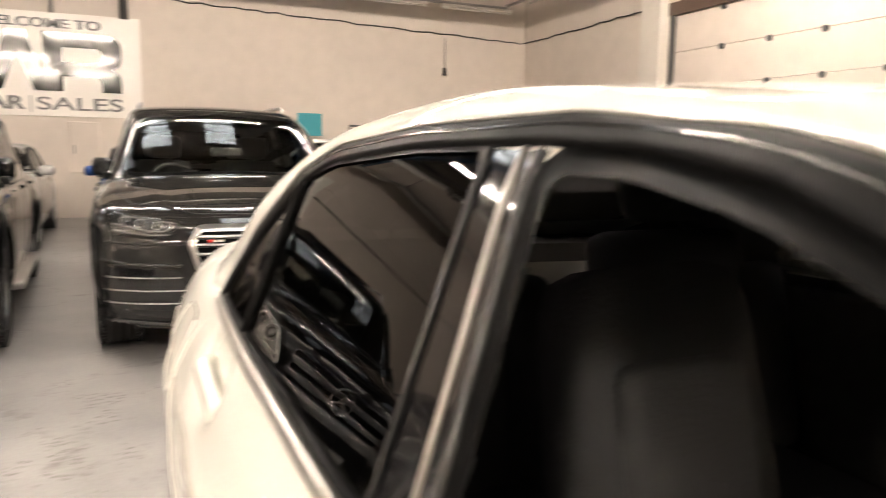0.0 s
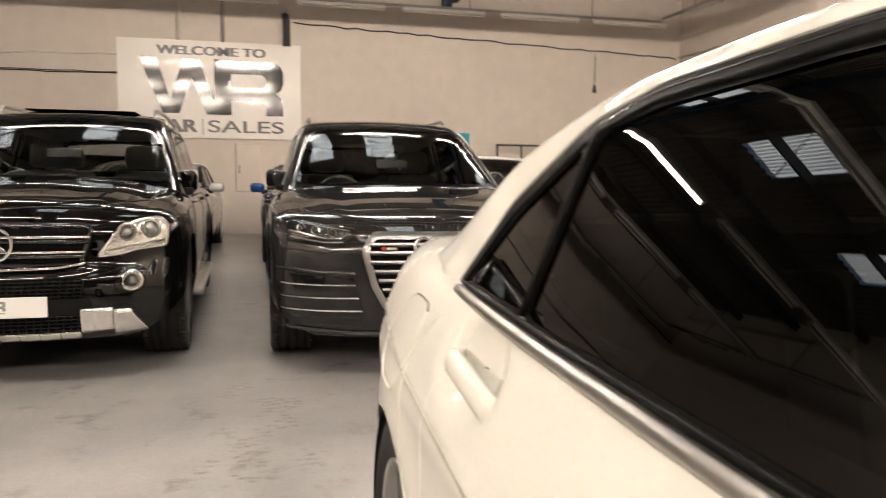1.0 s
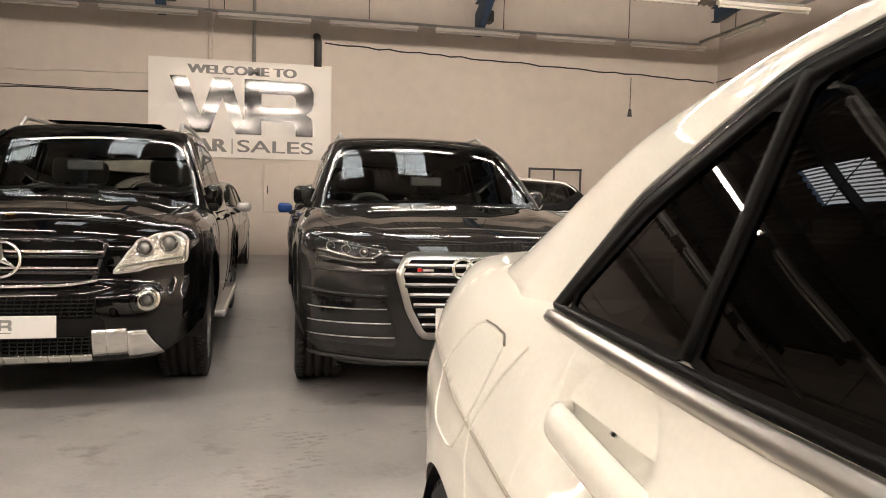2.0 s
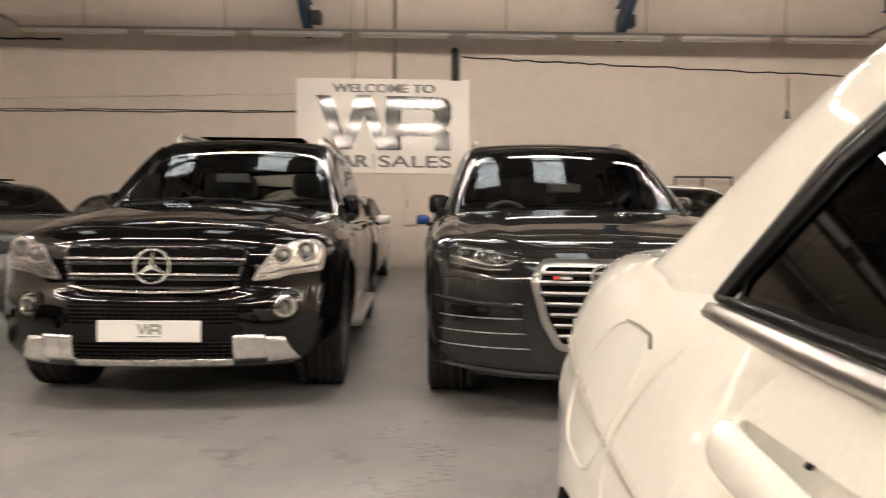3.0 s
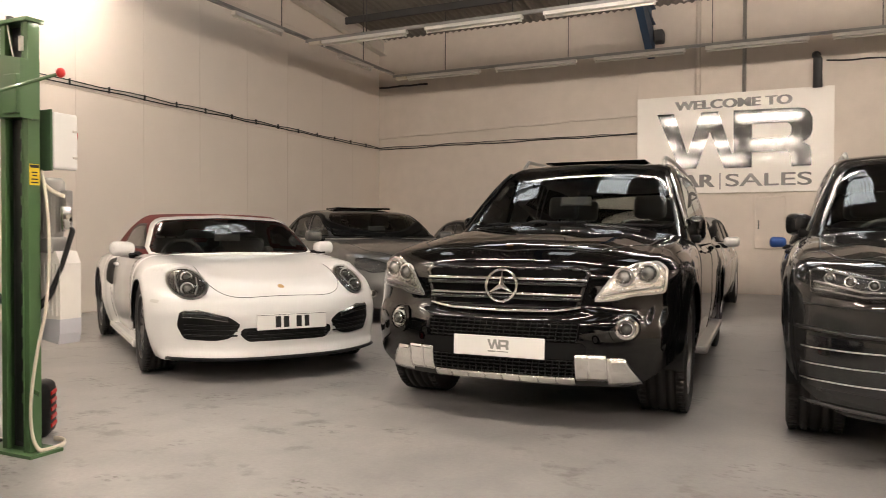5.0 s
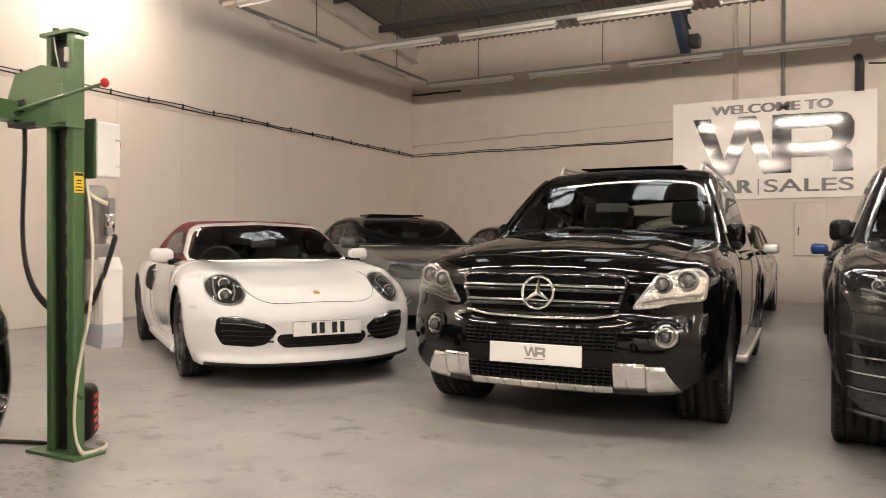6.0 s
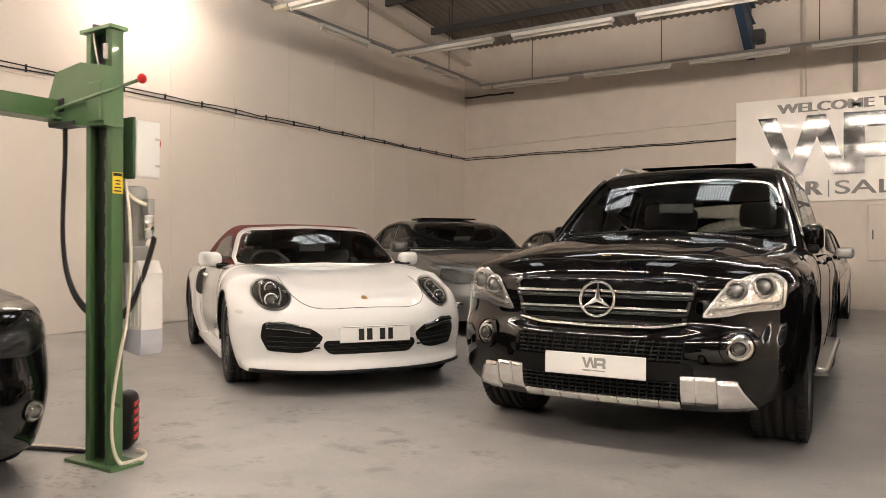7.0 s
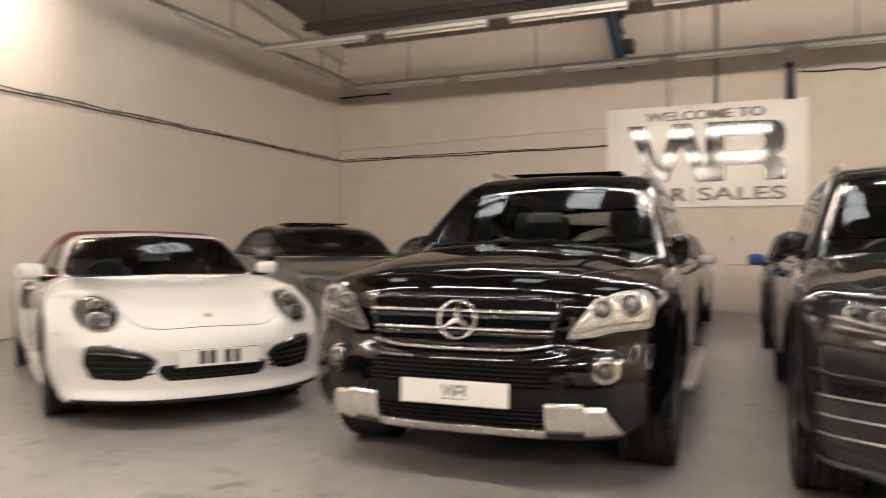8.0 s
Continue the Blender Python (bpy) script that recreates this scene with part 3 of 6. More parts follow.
def steering(parent, x, y, z, r=0.185):
    bm = bmesh.new()
    m = pose(x, y, z, 65, 0, 0)
    bm_tube([m @ Vector((r * math.cos(a), r * math.sin(a), 0)) for a in np.linspace(0, math.tau, 36, endpoint=False)], 0.016, 8, bm, True)
    bm_box((-0.08, -0.06, -0.03), (0.08, 0.06, 0.01), 0.02, bm, m)
    bm_box((-r, -0.02, -0.02), (r, 0.02, 0.0), 0.005, bm, m)
    return part("steering_wheel", bm, M_TRIM, parent, "", True)


def door_mirror(parent, x, y, z, sgn, material, size=(0.22, 0.13, 0.16), cap=None, fold=0.0):
    """A door mirror on an arm; fold: degrees by which it is folded back."""
    bm = bm_box((-size[0] / 2, -size[1] / 2, -size[2] / 2), (size[0] / 2, size[1] / 2, size[2] / 2), min(size) * 0.4, seg=4)
    for v in bm.verts:
        v.co.y += 0.3 * max(0, sgn * v.co.x)
        v.co.z *= 1 - 0.3 * max(0, -sgn * v.co.x / size[0])
    arm = part("mirror_arm", bm_box((-0.05, -0.035, -0.03), (0.05, 0.035, 0.03), 0.015), M_BLACKP, parent, "", True)
    arm.location = (x + sgn * 0.02, y, z - size[2] * 0.42)
    m = Matrix.Rotation(radians(sgn * fold), 4, "Z") @ Matrix.Translation((sgn * size[0] * 0.5, 0, size[2] * 0.42))
    bmesh.ops.transform(bm, matrix=m, verts=bm.verts)
    part("mirror_cap", bm, cap or material, arm, "", True)
    part("mirror_glass", bm_box((-size[0] * 0.4, size[1] * 0.49, -size[2] * 0.36), (size[0] * 0.4, size[1] * 0.54, size[2] * 0.36), 0.003, m=m), M_CHROME, arm)
    return arm


def plate(parent, body, x, z, y, w=0.52, h=0.111, tilt=0, bars="ink"):
    ob = part("number_plate", bm_box((-w / 2, -0.012, -h / 2), (w / 2, 0.0, h / 2), 0.004), M_PLATE, parent, "white plate with plain bars")
    ob.matrix_basis = pose(x, y, z, -tilt, 0, 0)
    if bars == "ink":
        for bx, bw in ((-0.105, 0.05), (-0.045, 0.05), (0.05, 0.05), (0.11, 0.045)):
            part("bar", bm_box((bx - bw / 2 + 0.005, -0.0135, -0.04), (bx + bw / 2 - 0.005, -0.0115, 0.04)), M_INK, ob)
        part("border", bm_box((-w / 2 + 0.004, -0.013, h / 2 - 0.006), (w / 2 - 0.004, -0.0115, h / 2 - 0.003)), M_INK, ob)
    elif bars == "mark":
        for pts in MARK:
            part("mark_shape", bm_prism([(x * 0.046, z * 0.05 + 0.008) for x, z in pts], 0.002, Matrix.Translation((0, -0.0135, 0))), M_GREYINK, ob)
        part("bar", bm_box((-0.058, -0.0135, -0.031), (-0.012, -0.0115, -0.024)), M_GREYINK, ob)
        part("bar", bm_box((-0.006, -0.0135, -0.03), (0.06, -0.0115, -0.025)), M_GREYINK, ob)
    return ob


def glaze(parent, C, outline, axis, deep, sign, name, material, frame_w=0.035, trim=None):
    """A pane on the glasshouse, with a black border band round it."""
    pane = lay(name, C.F, outline, axis, deep, material, parent, sign, lift=0.001, rings=7)
    lay("window_seal", C.F, outline, axis, deep, M_SEAL if trim is None else trim, pane, sign, lift=0.004, band=frame_w)
    return pane


# ---- the hall ----
RX, BY, EAVE, PITCH, RIDGE = 17.6, -26.0, 5.5, 0.09, -13.0


def roof_z(y):
    return EAVE + PITCH * (-y if y > RIDGE else y - 2 * RIDGE)


def floor_material():
    """Grey floor paint: worn patches, scuffs and dark tyre marks under a dull sheen."""
    m = bpy.data.materials.new("grey_floor_paint")
    m.use_nodes = True
    nt = m.node_tree
    b = nt.nodes["Principled BSDF"]
    co = nt.nodes.new("ShaderNodeTexCoord")

    def noise_node(scale, detail, stretch=None, rough=0.6):
        n = nt.nodes.new("ShaderNodeTexNoise")
        n.inputs["Scale"].default_value, n.inputs["Detail"].default_value, n.inputs["Roughness"].default_value = scale, detail, rough
        if stretch:
            mp = nt.nodes.new("ShaderNodeMapping")
            mp.inputs["Scale"].default_value = stretch
            nt.links.new(co.outputs["Object"], mp.inputs["Vector"])
            nt.links.new(mp.outputs[0], n.inputs["Vector"])
        else:
            nt.links.new(co.outputs["Object"], n.inputs["Vector"])
        return n

    def ramp_node(src, a, b2, c0, c1):
        r = nt.nodes.new("ShaderNodeValToRGB")
        r.color_ramp.elements[0].position, r.color_ramp.elements[1].position = a, b2
        r.color_ramp.elements[0].color, r.color_ramp.elements[1].color = (*c0, 1), (*c1, 1)
        nt.links.new(src, r.inputs[0])
        return r

    def mix_node(fac, c1, c2, kind="MIX"):
        x = nt.nodes.new("ShaderNodeMix")
        x.data_type, x.blend_type = "RGBA", kind
        if hasattr(fac, "is_linked"):
            nt.links.new(fac, x.inputs[0])
        else:
            x.inputs[0].default_value = fac
        for s, i in ((c1, 6), (c2, 7)):
            nt.links.new(s, x.inputs[i])
        return x.outputs[2]

    big = noise_node(0.55, 4)
    mid = noise_node(3.2, 8, (1.0, 0.75, 1.0), 0.62)
    fine = noise_node(45, 5)
    col = ramp_node(big.outputs["Fac"], 0.35, 0.68, (0.28, 0.273, 0.268), (0.4, 0.387, 0.372))
    col2 = ramp_node(mid.outputs["Fac"], 0.3, 0.75, (0.76, 0.755, 0.75), (1.12, 1.11, 1.09))
    c = mix_node(1.0, col.outputs[0], col2.outputs[0], "MULTIPLY")
    fl = ramp_node(fine.outputs["Fac"], 0.3, 0.7, (0.93, 0.93, 0.93), (1.05, 1.05, 1.05))
    c = mix_node(1.0, c, fl.outputs[0], "MULTIPLY")
    # scuffs: thresholded noise inside larger patches
    patchy = noise_node(0.9, 3)
    marks = noise_node(4.2, 7, (1.0, 1.15, 1.0), 0.62)
    pr = ramp_node(patchy.outputs["Fac"], 0.4, 0.56, (0, 0, 0), (1, 1, 1))
    mr = ramp_node(marks.outputs["Fac"], 0.56, 0.66, (0, 0, 0), (1, 1, 1))
    both = nt.nodes.new("ShaderNodeMath")
    both.operation = "MULTIPLY"
    nt.links.new(pr.outputs[0], both.inputs[0])
    nt.links.new(mr.outputs[0], both.inputs[1])
    soft = nt.nodes.new("ShaderNodeMath")
    soft.operation = "MULTIPLY"
    soft.inputs[1].default_value = 0.6
    nt.links.new(both.outputs[0], soft.inputs[0])
    dark = nt.nodes.new("ShaderNodeRGB")
    dark.outputs[0].default_value = (0.1, 0.088, 0.076, 1)
    c = mix_node(soft.outputs[0], c, dark.outputs[0])
    # prints of tyre treads: small dabs in rows, in a few compact patches
    spot = noise_node(1.7, 3)
    dabs = nt.nodes.new("ShaderNodeTexVoronoi")
    dabs.voronoi_dimensions = "2D"
    dabs.inputs["Scale"].default_value = 13.0
    turn = nt.nodes.new("ShaderNodeMapping")
    turn.inputs["Rotation"].default_value, turn.inputs["Scale"].default_value = (0, 0, 0.6), (1.0, 2.1, 1.0)
    nt.links.new(co.outputs["Object"], turn.inputs["Vector"])
    nt.links.new(turn.outputs[0], dabs.inputs["Vector"])
    sr = ramp_node(spot.outputs["Fac"], 0.58, 0.63, (0, 0, 0), (1, 1, 1))
    dr = ramp_node(dabs.outputs["Distance"], 0.26, 0.46, (1, 1, 1), (0, 0, 0))
    br = ramp_node(fine.outputs["Fac"], 0.4, 0.6, (0.0, 0.0, 0.0), (0.8, 0.8, 0.8))
    tread = mix_node(1.0, mix_node(1.0, sr.outputs[0], dr.outputs[0], "MULTIPLY"), br.outputs[0], "MULTIPLY")
    c = mix_node(tread, c, dark.outputs[0])
    nt.links.new(c, b.inputs["Base Color"])
    rr = nt.nodes.new("ShaderNodeMapRange")
    rr.inputs["From Min"].default_value, rr.inputs["From Max"].default_value = 0.3, 0.7
    rr.inputs["To Min"].default_value, rr.inputs["To Max"].default_value = 0.28, 0.38
    nt.links.new(mid.outputs["Fac"], rr.inputs["Value"])
    nt.links.new(rr.outputs[0], b.inputs["Roughness"])
    bp = nt.nodes.new("ShaderNodeBump")
    bp.inputs["Strength"].default_value, bp.inputs["Distance"].default_value = 0.06, 0.01
    nt.links.new(fine.outputs["Fac"], bp.inputs["Height"])
    nt.links.new(bp.outputs[0], b.inputs["Normal"])
    return m


def structure(name, bm, material, label, category):
    return tagged(part(name, bm, material), label, category, kind="structure")


M_FLOOR = floor_material()
structure("floor", bm_box((-0.3, BY - 0.3, -0.2), (RX + 0.3, 0.3, 0.0)), M_FLOOR, "grey painted concrete floor with scuffs and tyre marks", "floor")

# back wall behind all the cars
bm = bm_box((-0.3, 0.0, 0.0), (RX + 0.3, 0.3, EAVE + 0.15))
wall_n = structure("wall_north", bm, M_WALL, "cream-painted block wall with cables and a sign", "wall")
# left wall: tall white cladding sheets
wall_w = structure("wall_west", bm_box((-0.3, BY, 0.0), (-0.008, 0.0, 7.0)), M_WALL, "tall wall clad in white sheets", "wall")
# right wall with the opening of the sectional door
DOOR_Y0, DOOR_Y1, DOOR_Z = -9.6, -5.1, 3.7
bm = bm_box((RX, DOOR_Y1, 0.0), (RX + 0.3, 0.0, 7.0))
bm_box((RX, BY, 0.0), (RX + 0.3, DOOR_Y0, 7.0), bm=bm)
bm_box((RX, DOOR_Y0, DOOR_Z), (RX + 0.3, DOOR_Y1, 7.0), bm=bm)
wall_e = structure("wall_east", bm, M_WALL, "cream-painted wall with a sectional door", "wall")
structure("wall_south", bm_box((-0.3, BY - 0.3, 0.0), (RX + 0.3, BY, EAVE + 0.5)), mat("dark_end_cladding", (0.1, 0.093, 0.086), rough=0.7, grain=0.1), "plain dark end wall", "wall")

for i, y1 in enumerate(np.arange(0.0, -25.9, -1.135)):
    y0 = max(y1 - 1.1335, BY)
    for z0, z1 in ((0.012, 4.995), (5.0, 6.9)):
        if z0 > 1 and y1 > -0.5:
            z1 = roof_z(y1) - 0.02
        ob = part("panel", bm_box((-0.008, y0, z0), (0.0, y1, min(z1, roof_z(y1) - 0.01)), 0.002, seg=1), M_PANEL, wall_w)

# roof: corrugated sheets in two slopes with translucent roof lights left open to the sky
ROOF_LIGHTS = [(x, y) for x in (1.9, 4.3, 6.7, 8.45, 10.1, 13.4) for y in (-6.25,)] + [(x, y) for x in (3.1, 6.7, 9.9, 13.5) for y in (-10.6, -17.0)]


def roof_sheet(y_eave, y_ridge, holes):
    """A wavy sheet; corrugations run down the slope."""
    bm = bmesh.new()
    xs = np.arange(-0.3, RX + 0.31, 0.0365)
    ys = [y_eave] + sorted({round(h, 3) for x, y, w, l in holes for h in (y - l / 2, y + l / 2)}, reverse=y_ridge < y_eave) + [y_ridge]
    rows = []
    for y in ys:
        rows.append([bm.verts.new((x, y, roof_z(y) + 0.02 * math.sin(x * math.tau / 0.146))) for x in xs])
    for j in range(len(ys) - 1):
        cy = (ys[j] + ys[j + 1]) / 2
        for i in range(len(xs) - 1):
            cx = (xs[i] + xs[i + 1]) / 2
            if any(abs(cx - x) < w / 2 and abs(cy - y) < l / 2 for x, y, w, l in holes):
                continue
            bm.faces.new((rows[j][i], rows[j][i + 1], rows[j + 1][i + 1], rows[j + 1][i]))
    return bm


LW, LL = 0.74, 1.4
holes = [(x, y, LW, LL) for x, y in ROOF_LIGHTS]
bm = roof_sheet(0.3, RIDGE, [h for h in holes if h[1] > RIDGE])
tagged(part("ceiling", bm, M_ROOF), "grey corrugated fibre-cement roof seen from below", "ceiling", kind="structure")
bm = roof_sheet(BY - 0.3, RIDGE, [h for h in holes if h[1] < RIDGE])
tagged(part("ceiling", bm, M_ROOF), "grey corrugated fibre-cement roof seen from below", "ceiling", kind="structure")
for n, (x, y) in enumerate(ROOF_LIGHTS):
    bm = bmesh.new()
    zz = [roof_z(y + s * LL / 2) + 0.12 for s in (-1, 1)]
    vs = [bm.verts.new((x - LW / 2 - 0.1, y - LL / 2 - 0.1, zz[0])), bm.verts.new((x - LW / 2 - 0.1, y + LL / 2 + 0.1, zz[1])),
          bm.verts.new((x + LW / 2 + 0.1, y + LL / 2 + 0.1, zz[1])), bm.verts.new((x + LW / 2 + 0.1, y - LL / 2 - 0.1, zz[0]))]
    bm.faces.new(vs)
    rl = structure("roof_light_%d" % (n + 1), bm, M_SKYGLOW, "translucent roof light with daylight behind it", "skylight")
    for k in range(1, 11):
        gx = x - LW / 2 + LW * k / 11
        bmr = bmesh.new()
        bm_cyl((gx, y - LL / 2, zz[0] - 0.1), (gx, y + LL / 2, zz[1] - 0.1), 0.012, seg=6, bm=bmr)
        part("rib", bmr, M_STEEL_W, rl)

# steel frame: rafters from the back wall, purlins under the sheets
for x in (0.12, 6.08, 12.18, 17.45):
    fr = thing("portal_frame", "steel roof rafter with a blue painted haunch at the wall", "steel beam", group="portal frames", kind="structure")
    for y0, y1 in ((0.0, RIDGE), (RIDGE, BY)):
        a, b = Vector((x, y0, roof_z(y0) - 0.2)), Vector((x, y1, roof_z(y1) - 0.2))
        bm = bmesh.new()
        ln = (b - a).length
        mm = Matrix.Translation(a) @ (b - a).to_track_quat("Y", "Z").to_matrix().to_4x4()
        bm_box((-0.005, 0, -0.15), (0.005, ln, 0.15), bm=bm, m=mm)
        for s in (-1, 1):
            bm_box((-0.08, 0, s * 0.15 - 0.007), (0.08, ln, s * 0.15 + 0.007), bm=bm, m=mm)
        part("rafter", bm, M_STEEL_W if x < 1 else M_STEEL_B, fr)
    for yw, d in ((0.0, -1), (BY, 1)):
        bm = bmesh.new()
        mm = Matrix.Translation((x, yw, 0)) @ Matrix.Scale(-d, 4, (0, 1, 0))
        pts = [(0.0, 4.5), (0.16, 4.55), (1.75, 5.36), (1.2, 5.36), (0.0, 4.95)]
        bm2 = bm_prism(pts, 0.14, pose(0, 0, 0, 0, 0, -90) @ pose(0, -0.07, 0))
        bmesh.ops.transform(bm2, matrix=mm, verts=bm2.verts)
        bmesh.ops.recalc_face_normals(bm2, faces=bm2.faces)
        if 1 < x < 17:
            part("haunch", bm2, M_STEEL_B, fr, "blue painted steel haunch")
            part("bolted_plate", bm_box((x + 0.08, yw - 0.3, 4.75), (x + 0.26, yw - 0.02, 4.98), 0.03), M_STEEL_D, fr)
        else:
            bm2.free()
for y in (-1.6, -3.2, -4.8, -6.4, -8.0, -9.6, -11.2, -14.8, -16.4, -18.0, -19.6, -21.2, -22.8, -24.4):
    z = roof_z(y) - 0.03
    bm = bm_box((0, y - 0.03, z - 0.16), (RX, y + 0.03, z - 0.025))
    structure("purlin", bm, M_STEEL_D, "dark steel roof purlin", "purlin")

# sectional door in the right wall
dr = tagged(thing("door_1", "closed cream sectional door with rows of bolts", "garage door", kind="structure"))
for k in range(6):
    z0, z1 = k * DOOR_Z / 6, (k + 1) * DOOR_Z / 6 - 0.006
    p = part("door_panel", bm_box((RX + 0.06, DOOR_Y0, z0), (RX + 0.11, DOOR_Y1, z1), 0.006, seg=1), M_WALL, dr)
    for yb in np.arange(-9.07, -5.3, 0.952):
        part("bolt", bm_cyl((RX + 0.02, yb, z1 - 0.02), (RX + 0.07, yb, z1 - 0.02), 0.045, 0.05, 10), M_STEEL_D, p)
structure("door_frame", bm_box((RX - 0.02, DOOR_Y0 - 0.1, DOOR_Z), (RX + 0.04, DOOR_Y1 + 0.1, DOOR_Z + 0.22), 0.004), mat("brown_steel", (0.09, 0.06, 0.045), rough=0.5, grain=0.1), "brown steel lintel over the door", "lintel")
structure("door_frame", bm_box((RX - 0.02, DOOR_Y1 - 0.02, 0), (RX + 0.05, DOOR_Y1 + 0.06, DOOR_Z), 0.004), M_STEEL_D, "dark steel door track", "door track")
structure("column", bm_box((RX - 0.2, DOOR_Y1 + 0.1, 0), (RX, DOOR_Y1 + 0.62, 6.4), 0.01), M_STEEL_W, "white boxed steel column", "column")

# ---- lights on trunking ----
TRUNK_Z = 4.36
ROWS_Y = (-1.13, -4.2, -7.05, -9.9, -12.75, -15.6, -18.45, -21.3)


def batten(name, lit, long=1.62):
    ob = thing(name, "white fluorescent batten with a lit tube" if lit else "white fluorescent batten, switched off", "strip light", group="strip lights")
    part("body", bm_box((-long / 2, -0.05, 0.0), (long / 2, 0.05, 0.055), 0.008), M_BATTEN, ob)
    part("tube", bm_cyl((-long / 2 + 0.03, 0, -0.025), (long / 2 - 0.03, 0, -0.025), 0.017, seg=12), M_TUBE_ON if lit else M_TUBE_OFF, ob, "", True)
    for s in (-1, 1):
        part("lamp_holder", bm_box((s * (long / 2 - 0.03) - 0.012, -0.022, -0.045), (s * (long / 2 - 0.03) + 0.012, 0.022, 0.0), 0.004), M_BATTEN, ob)
    ob.location = (0, 0, -5)
    return ob


proto = {True: batten("strip_light", True), False: batten("strip_light", False)}
first = {True: True, False: True}


def put_batten(lit, m):
    if first[lit]:
        first[lit] = False
        proto[lit].matrix_basis = m
        return proto[lit]
    return copy_thing(proto[lit], m)


def trunking(a, b):
    a, b = Vector(a), Vector(b)
    ln = (b - a).length
    mm = Matrix.Translation(a) @ (b - a).to_track_quat("X", "Z").to_matrix().to_4x4()
    ob = thing("light_trunking", "galvanised steel lighting trunking hung on rods", "trunking", kind="structure")
    part("channel", bm_box((0, -0.03, 0), (ln, 0.03, 0.05), 0.004, m=mm), M_GALV, ob)
    for d in np.arange(1.2, ln, 2.55):
        p = mm @ Vector((d, 0, 0.05))
        part("hanger_rod", bm_cyl(p, (p.x, p.y, roof_z(p.y) - 0.03), 0.008, seg=6), M_STEEL_D, ob)
    return ob


for r, y in enumerate(ROWS_Y):
    trunking((1.0, y, TRUNK_Z), (16.5, y, TRUNK_Z))
    for i, x in enumerate(np.arange(2.15, 16.2, 1.95)):
        put_batten(r in (4, 6) or (r == 2 and i >= 2), pose(x, y, TRUNK_Z - 0.057))
    for x in (1.2, 16.3):
        tagged(part("junction_box", bm_box((x - 0.12, y - 0.055, TRUNK_Z - 0.06), (x + 0.12, y + 0.055, TRUNK_Z - 0.002), 0.01), M_IVORY), "cream junction box under the lighting trunking", "junction box")
for x in (1.0, 16.5):
    trunking((x, -1.13, TRUNK_Z + 0.052), (x, -22.0, TRUNK_Z + 0.052))
    for i, y in enumerate(np.arange(-2.6, -21, -1.43)):
        if min(abs(y - q) for q in ROWS_Y) > 0.2:
            put_batten(y < -6.8 and i % 3 > 0, pose(x, y, TRUNK_Z - 0.006, 0, 0, 90) @ Matrix.Scale(0.72, 4, (1, 0, 0)))

# ---- back wall: sign, cables, pipes ----
sign = thing("wall_sign", "large white sign board with grey lettering and mirror shapes", "sign", pose(7.535, -0.05, 2.8))
SW, SH = 1.7, 0.925
part("board", bm_box((-SW, 0.0, -SH), (SW, 0.05, SH), 0.004), M_SIGN, sign)


def text(s, x, z, width, height, material, parent, name="lettering", bold=0.0, heavy=0.0):
    cu = bpy.data.curves.new(name, "FONT")
    cu.body = s
    cu.align_x, cu.align_y = "CENTER", "CENTER"
    cu.extrude, cu.offset = 0.006, bold
    ob = new(name, cu)
    me = bpy.data.meshes.new_from_object(ob)
    bpy.data.objects.remove(ob)
    xs = [v.co.x for v in me.vertices]
    ys = [v.co.y for v in me.vertices]
    cx, cy, w, h = (max(xs) + min(xs)) / 2, (max(ys) + min(ys)) / 2, max(xs) - min(xs), max(ys) - min(ys)
    bm = bmesh.new()
    for k, d in enumerate((0.0, -heavy, heavy) if heavy else (0.0,)):
        cp = me.copy()
        for v in cp.vertices:
            v.co = ((v.co.x - cx) * width / w + x + d, -v.co.z - 0.006 - 0.001 * k, (v.co.y - cy) * height / h + z)
        bm.from_mesh(cp)
    return part(name, bm, material, parent)


text("WELCOME TO", 0.015, 0.735, 2.0, 0.165, M_SIGNGREY, sign, bold=0.004, heavy=0.017)
text("CAR", -0.71, -0.695, 0.86, 0.245, M_SIGNGREY, sign, bold=0.012, heavy=0.016)
part("divider", bm_box((-0.185, -0.012, -0.86), (-0.165, 0.0, -0.56)), M_SIGNGREY, sign)
text("SALES", 0.64, -0.695, 1.43, 0.235, M_SIGNGREY, sign, bold=0.006, heavy=0.004)
# the mirror mark: two slanted strokes meeting a block with a rounded bowl
for pts in MARK:
    part("mirror_shape", bm_prism(pts, -0.014), M_MIRRORFOIL, sign, "mirror foil shape")


def cable(name, pts, r, material, label, sag=0.0, category="cable"):
    return tagged(part(name, bm_tube(pts, r, 6), material, smooth=True), label, category)


rnd = random.Random(4)


def wavy(a, b, n, amp):
    a, b = Vector(a), Vector(b)
    return [a + (b - a) * (i / n) + Vector((0, 0, rnd.uniform(-amp, amp))) for i in range(n + 1)]


cable("wall_cable", wavy((0.02, -0.02, 3.02), (5.84, -0.02, 3.05), 24, 0.012), 0.010, M_CABLE, "black cable clipped along the painted wall")
cable("wall_cable", wavy((0.02, -0.016, 3.06), (5.84, -0.016, 3.08), 24, 0.012), 0.008, M_CABLE, "black cable clipped along the painted wall")
cable("wall_cable", wavy((0.02, -0.016, 3.26), (5.84, -0.016, 3.42), 24, 0.014), 0.012, M_WALL, "painted-over cable on the wall")
cable("wall_cable", wavy((0.02, -21, 3.03), (0.02, -0.02, 3.03), 50, 0.01), 0.0095, M_CABLE, "black cable clipped along the clad wall")
cable("wall_cable", wavy((0.018, -21, 3.085), (0.018, -0.02, 3.06), 50, 0.012), 0.008, M_CABLE, "black cable clipped along the clad wall")
